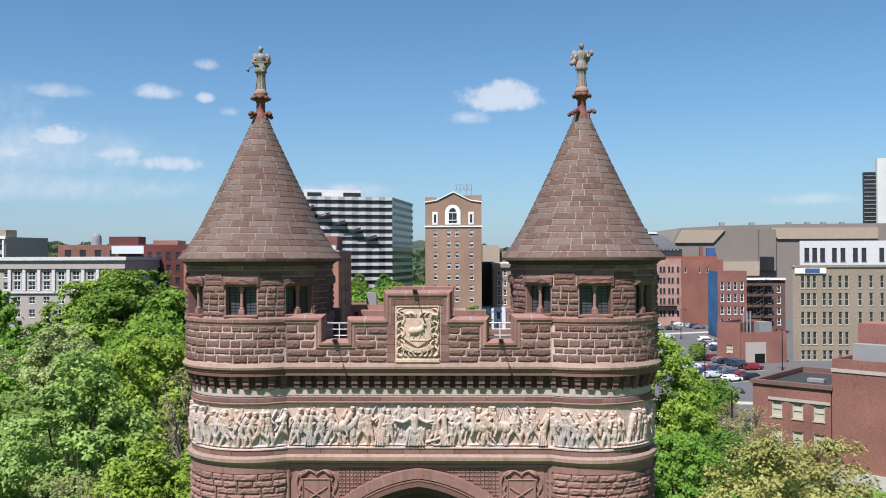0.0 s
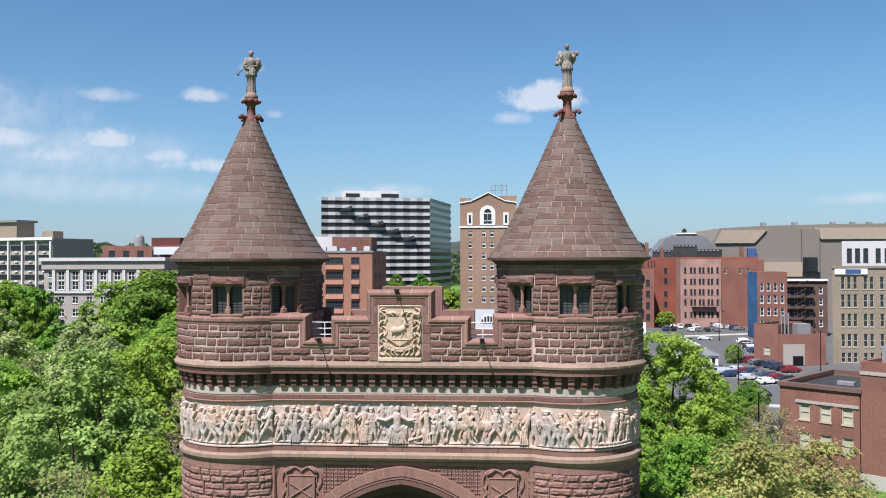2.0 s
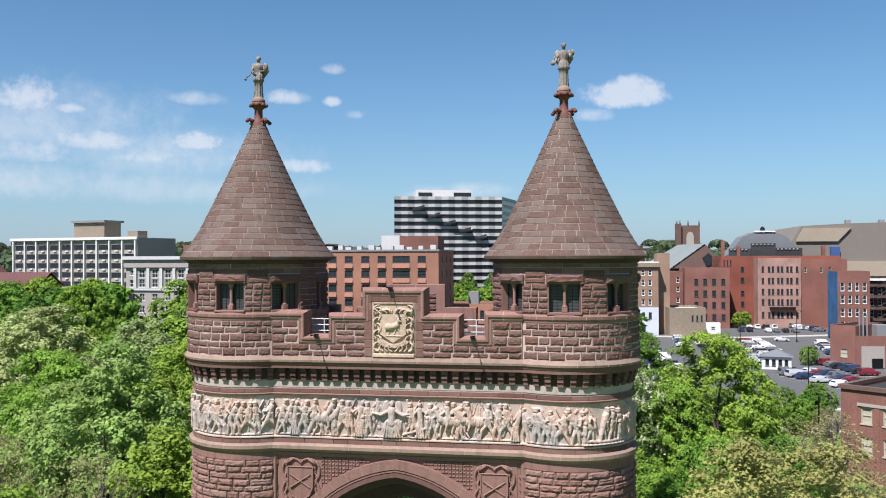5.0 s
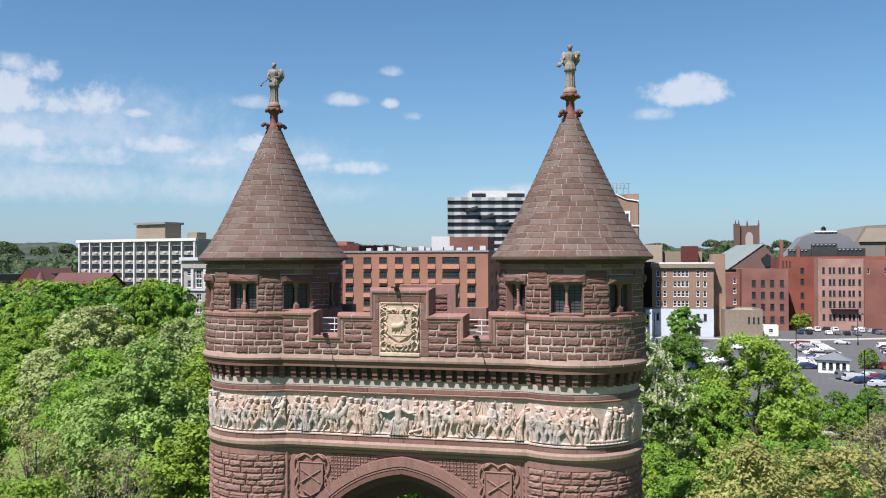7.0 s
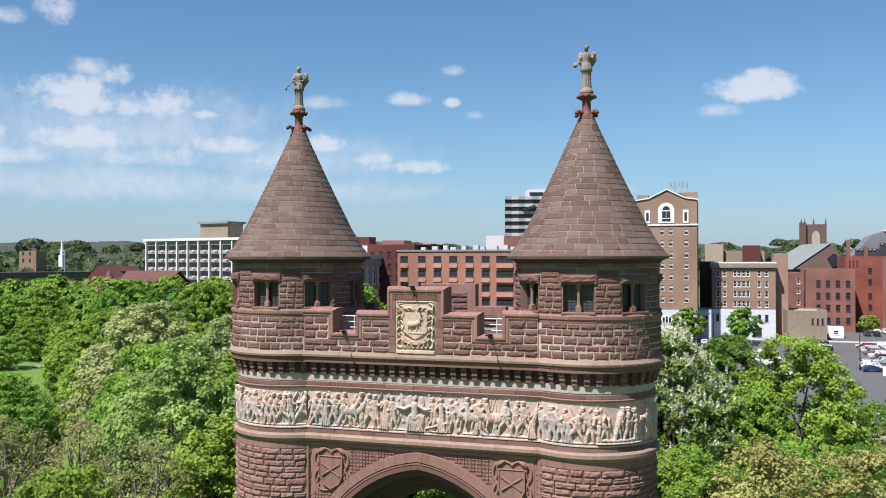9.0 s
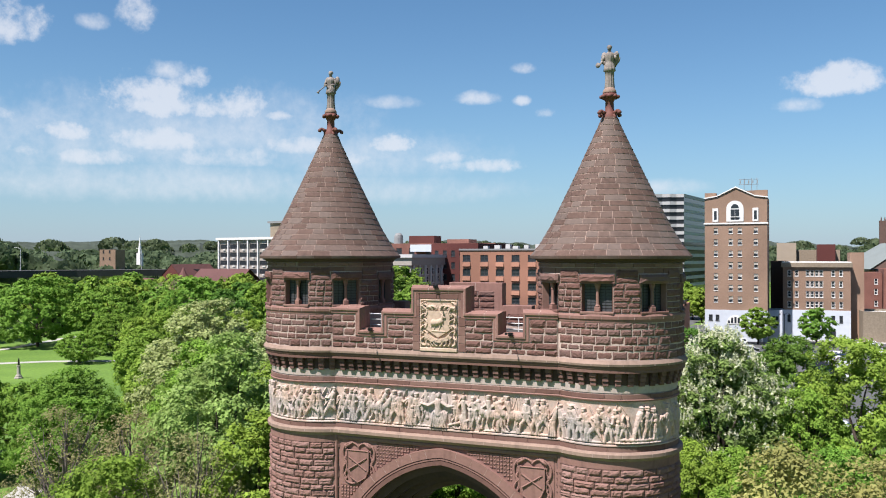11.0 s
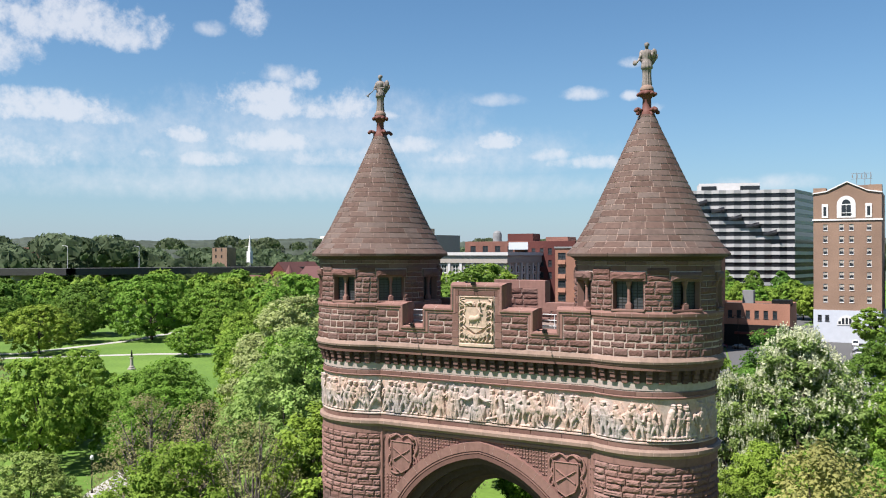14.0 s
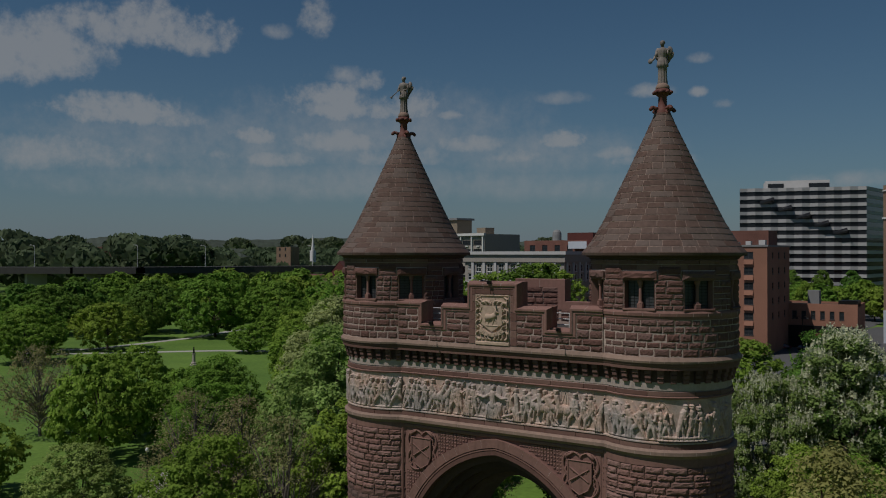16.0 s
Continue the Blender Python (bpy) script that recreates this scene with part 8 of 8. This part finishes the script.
def car_kind(word, color, van):
    c = thing("car", pose(0, 0, 0), "parked %s %s on the asphalt lot" % (word, "sport utility car" if van else "saloon car"), "car", "parked cars")
    mat = paint("car_paint_" + word.replace(" ", "_"), color)
    h = 1.72 if van else 1.44
    prof = [(-2.2, 0.35), (2.2, 0.35), (2.25, 0.62), (2.1, 0.86), (1.15, 0.98), (0.55, h - 0.05), (0.2, h), (-1.35 if not van else -1.9, h - 0.02), (-1.95 if not van else -2.12, 1.02), (-2.2, 0.94)]
    body = Mesh().prism(prof, -0.88, 0.88)
    v = []
    for x, y, z in body.v:
        k = 0.80 if z > 1.1 else 1.0
        v.append((x, y * k, z))
    body.v = v
    part("body", body.data("body", mat), c)
    top = h - 0.10
    for s in (-1, 1):
        part("side_window", Mesh().add([(0.85, s * 0.80, 1.03), (-1.6, s * 0.80, 1.03), (-1.3, s * 0.725, top), (0.4, s * 0.725, top)], [(0, 1, 2, 3)]).data("side_window", GLASS), c)
    part("windscreen", Mesh().add([(1.16, -0.68, 1.0), (1.16, 0.68, 1.0), (0.60, 0.62, top), (0.60, -0.62, top)], [(0, 1, 2, 3)]).data("windscreen", GLASS), c)
    part("rear_window", Mesh().add([(-2.0 if not van else -2.17, -0.66, 1.05), (-2.0 if not van else -2.17, 0.66, 1.05), (-1.42 if not van else -2.10, 0.6, top), (-1.42 if not van else -2.10, -0.6, top)], [(0, 1, 2, 3)]).data("rear_window", GLASS), c)
    for x in (-1.35, 1.38):
        for s in (-1, 1):
            part("wheel", Mesh().limb((x, s * 0.72, 0.33), (x, s * 0.93, 0.33), 0.33, 0.33, 14).data("wheel", TYRE), c)
    return c


r = random.Random(4)
spots = []
# rows of parked cars: from, to, heading, how full
for (x0, y0), (x1, y1), turn, full in (((57.8, 229), (56.4, 192), 10, 0.95), ((53.0, 231), (51.6, 190), 190, 0.9), ((46.4, 176), (49, 200), 5, 0.4), ((63.6, 181), (68.2, 158), 18, 0.95), ((50.6, 159), (58.6, 140), 24, 0.95), ((55.4, 161), (62.6, 143), 204, 0.85),
                                       ((35.6, 240), (34.8, 214), 8, 0.9), ((41.5, 240), (40.6, 214), 188, 0.8), ((60, 272.5), (80, 270.5), 92, 0.9), ((82, 292), (88, 270), 20, 0.9), ((62, 285), (84, 283), 92, 0.8), ((88, 262), (102, 262), 88, 0.7),
                                       ((75.5, 228), (71, 199), 12, 0.85), ((3.4, 212), (8.4, 150), 12, 0.85), ((8.4, 214), (13.2, 152), 192, 0.85), ((18.6, 212), (22, 160), 12, 0.7), ((23.6, 212), (27, 160), 192, 0.6), ((-8, 205), (-3, 150), 12, 0.7), ((1, 231), (26, 231), 92, 0.6)):
    n = int(math.hypot(x1 - x0, y1 - y0) / 2.75)
    for i in range(n):
        if r.random() < full:
            spots.append((x0 + (x1 - x0) * i / n + r.uniform(-0.25, 0.25), y0 + (y1 - y0) * i / n + r.uniform(-0.15, 0.15), turn + r.uniform(-3, 3)))
for k in range(10):
    spots.append((16 + k * 5.6 + r.uniform(-0.5, 0.5), 106.6 - (16 + k * 5.6) * 0.19, -11))
for x, y, t_ in ((66, 238, -8), (-20, 205, 10), (-26, 207, 8), (-32, 209, 8), (-40, 262, 60), (-46, 276, 60), (-30, 268, 60), (-36, 290, 80), (-52, 300, 20)):
    spots.append((x, y, t_))
kinds = {}
for x, y, t_ in spots:
    k = (r.choice((0, 0, 1, 1, 2, 2, 2, 2, 3, 3, 5, 5, 0, 1, 2, 4, 5, 3)), r.random() < 0.45)
    if k not in kinds:
        kinds[k] = car_kind(*PAINTS[k[0]], k[1])
        kinds[k].matrix_basis = pose(x, y, 0.055, 0, 0, t_)
    else:
        copy_thing(kinds[k], pose(x, y, 0.055, 0, 0, t_))


def street_lamp(x, y, h, turn, double=False):
    l = thing("street_lamp", pose(x, y, 0, 0, 0, turn), "black iron street lamp with a bell shade", "street lamp", "street lamps")
    Mesh().lathe([(0.22, 0.0), (0.2, 0.8), (0.11, 1.0), (0.09, h - 0.4), (0.05, h)], 12).made("pole", IRON, l)
    for s in ((-1, 1) if double else (1,)):
        A = Mesh()
        pts = [(s * 1.3 * t_ / 8, 0, h - 0.5 + 0.75 * math.sin(t_ / 8 * math.pi * 0.8)) for t_ in range(9)]
        for a, b in zip(pts, pts[1:]):
            A.limb(a, b, 0.05, 0.05, 6)
        A.made("arm", IRON, l)
        Mesh().lathe([(0.08, 0.35), (0.12, 0.2), (0.30, 0.0), (0.34, -0.14), (0.0, -0.10)], 14, m=pose(s * 1.32, 0, h - 0.30)).made("shade", IRON, l)


for x, y, h, t_, d in ((47.3, 126.6, 9.5, 0, False), (35.0, 70.0, 9.4, 0, False), (24.0, 40.0, 8.8, 0, False), (44, 178, 9.5, 40, False), (-26.5, 206, 9.0, 0, True), (74, 160, 9.5, 180, False), (12, 236, 9.0, 0, True), (70, 236, 9.5, 0, False)):
    street_lamp(x, y, h, t_, d)
for x, y, z in ((-330, 226, 19.6), (-312, 252, 19.6), (-285, 300, 19.6), (-262, 336, 19.6), (-240, 366, 19.6), (-370, 198, 19.6)):
    l = thing("highway_lamp", pose(x, y, z), "tall pale highway lamp on the viaduct", "street lamp", "highway lamps")
    Mesh().limb((0, 0, 0), (0, 0, 10), 0.16, 0.1, 8).made("pole", STEEL, l)
    Mesh().limb((0, 0, 10), (-2.4, -0.4, 10.5), 0.09, 0.07, 6).made("arm", STEEL, l)
    Mesh().ball(-2.7, -0.45, 10.45, 0.5, 0.2, 0.12, 8, 6).made("lamp_head", STEEL, l)

mon = thing("park_monument", pose(-138, 97, 0) @ Matrix.Diagonal((0.52, 0.52, 0.7, 1)), "stone park monument with a dark bronze figure", "monument")
Mesh().lathe([(1.7, 0), (1.7, 0.4), (1.2, 0.5), (1.2, 1.0), (0.75, 1.2), (0.65, 3.6), (0.9, 3.8), (0.8, 4.0)], 8).made("pedestal", GREYSTONE, mon)
Mesh().limb((0, 0, 4.0), (0, 0, 5.6), 0.45, 0.3, 8).ball(0, 0, 5.9, 0.25, 0.25, 0.32).made("figure", IRON, mon)
for x, y in ((20, 30), (20.5, 46), (-50, 8), (-61, 25)):
    l = thing("path_lamp", pose(x, y, 0), "slim black path lamp with a pale globe", "street lamp", "path lamps")
    Mesh().lathe([(0.14, 0), (0.07, 0.5), (0.05, 3.6)], 10).made("pole", IRON, l)
    Mesh().ball(0, 0, 3.85, 0.22, 0.22, 0.28, 12, 8).made("globe", STEEL, l)

# small hut in the lot with arched windows, ticket box
b, _ = building("kiosk", (47.2, 169), (53.4, 167.6), 4, 3.0, WHITEPAINT, "white kiosk with arched windows in the parking lot", grid([1.2, 2.6, 4.0, 5.3], [0.9], 0.8, 1.5), style="dark", parapet=0.1)
Mesh().add([(-0.5, -0.5, 3.0), (6.9, -0.5, 3.0), (6.9, 4.5, 3.0), (-0.5, 4.5, 3.0), (3.2, 2, 4.6)], [(0, 1, 4), (1, 2, 4), (2, 3, 4), (3, 0, 4)]).made("hip_roof", SLATE, b)
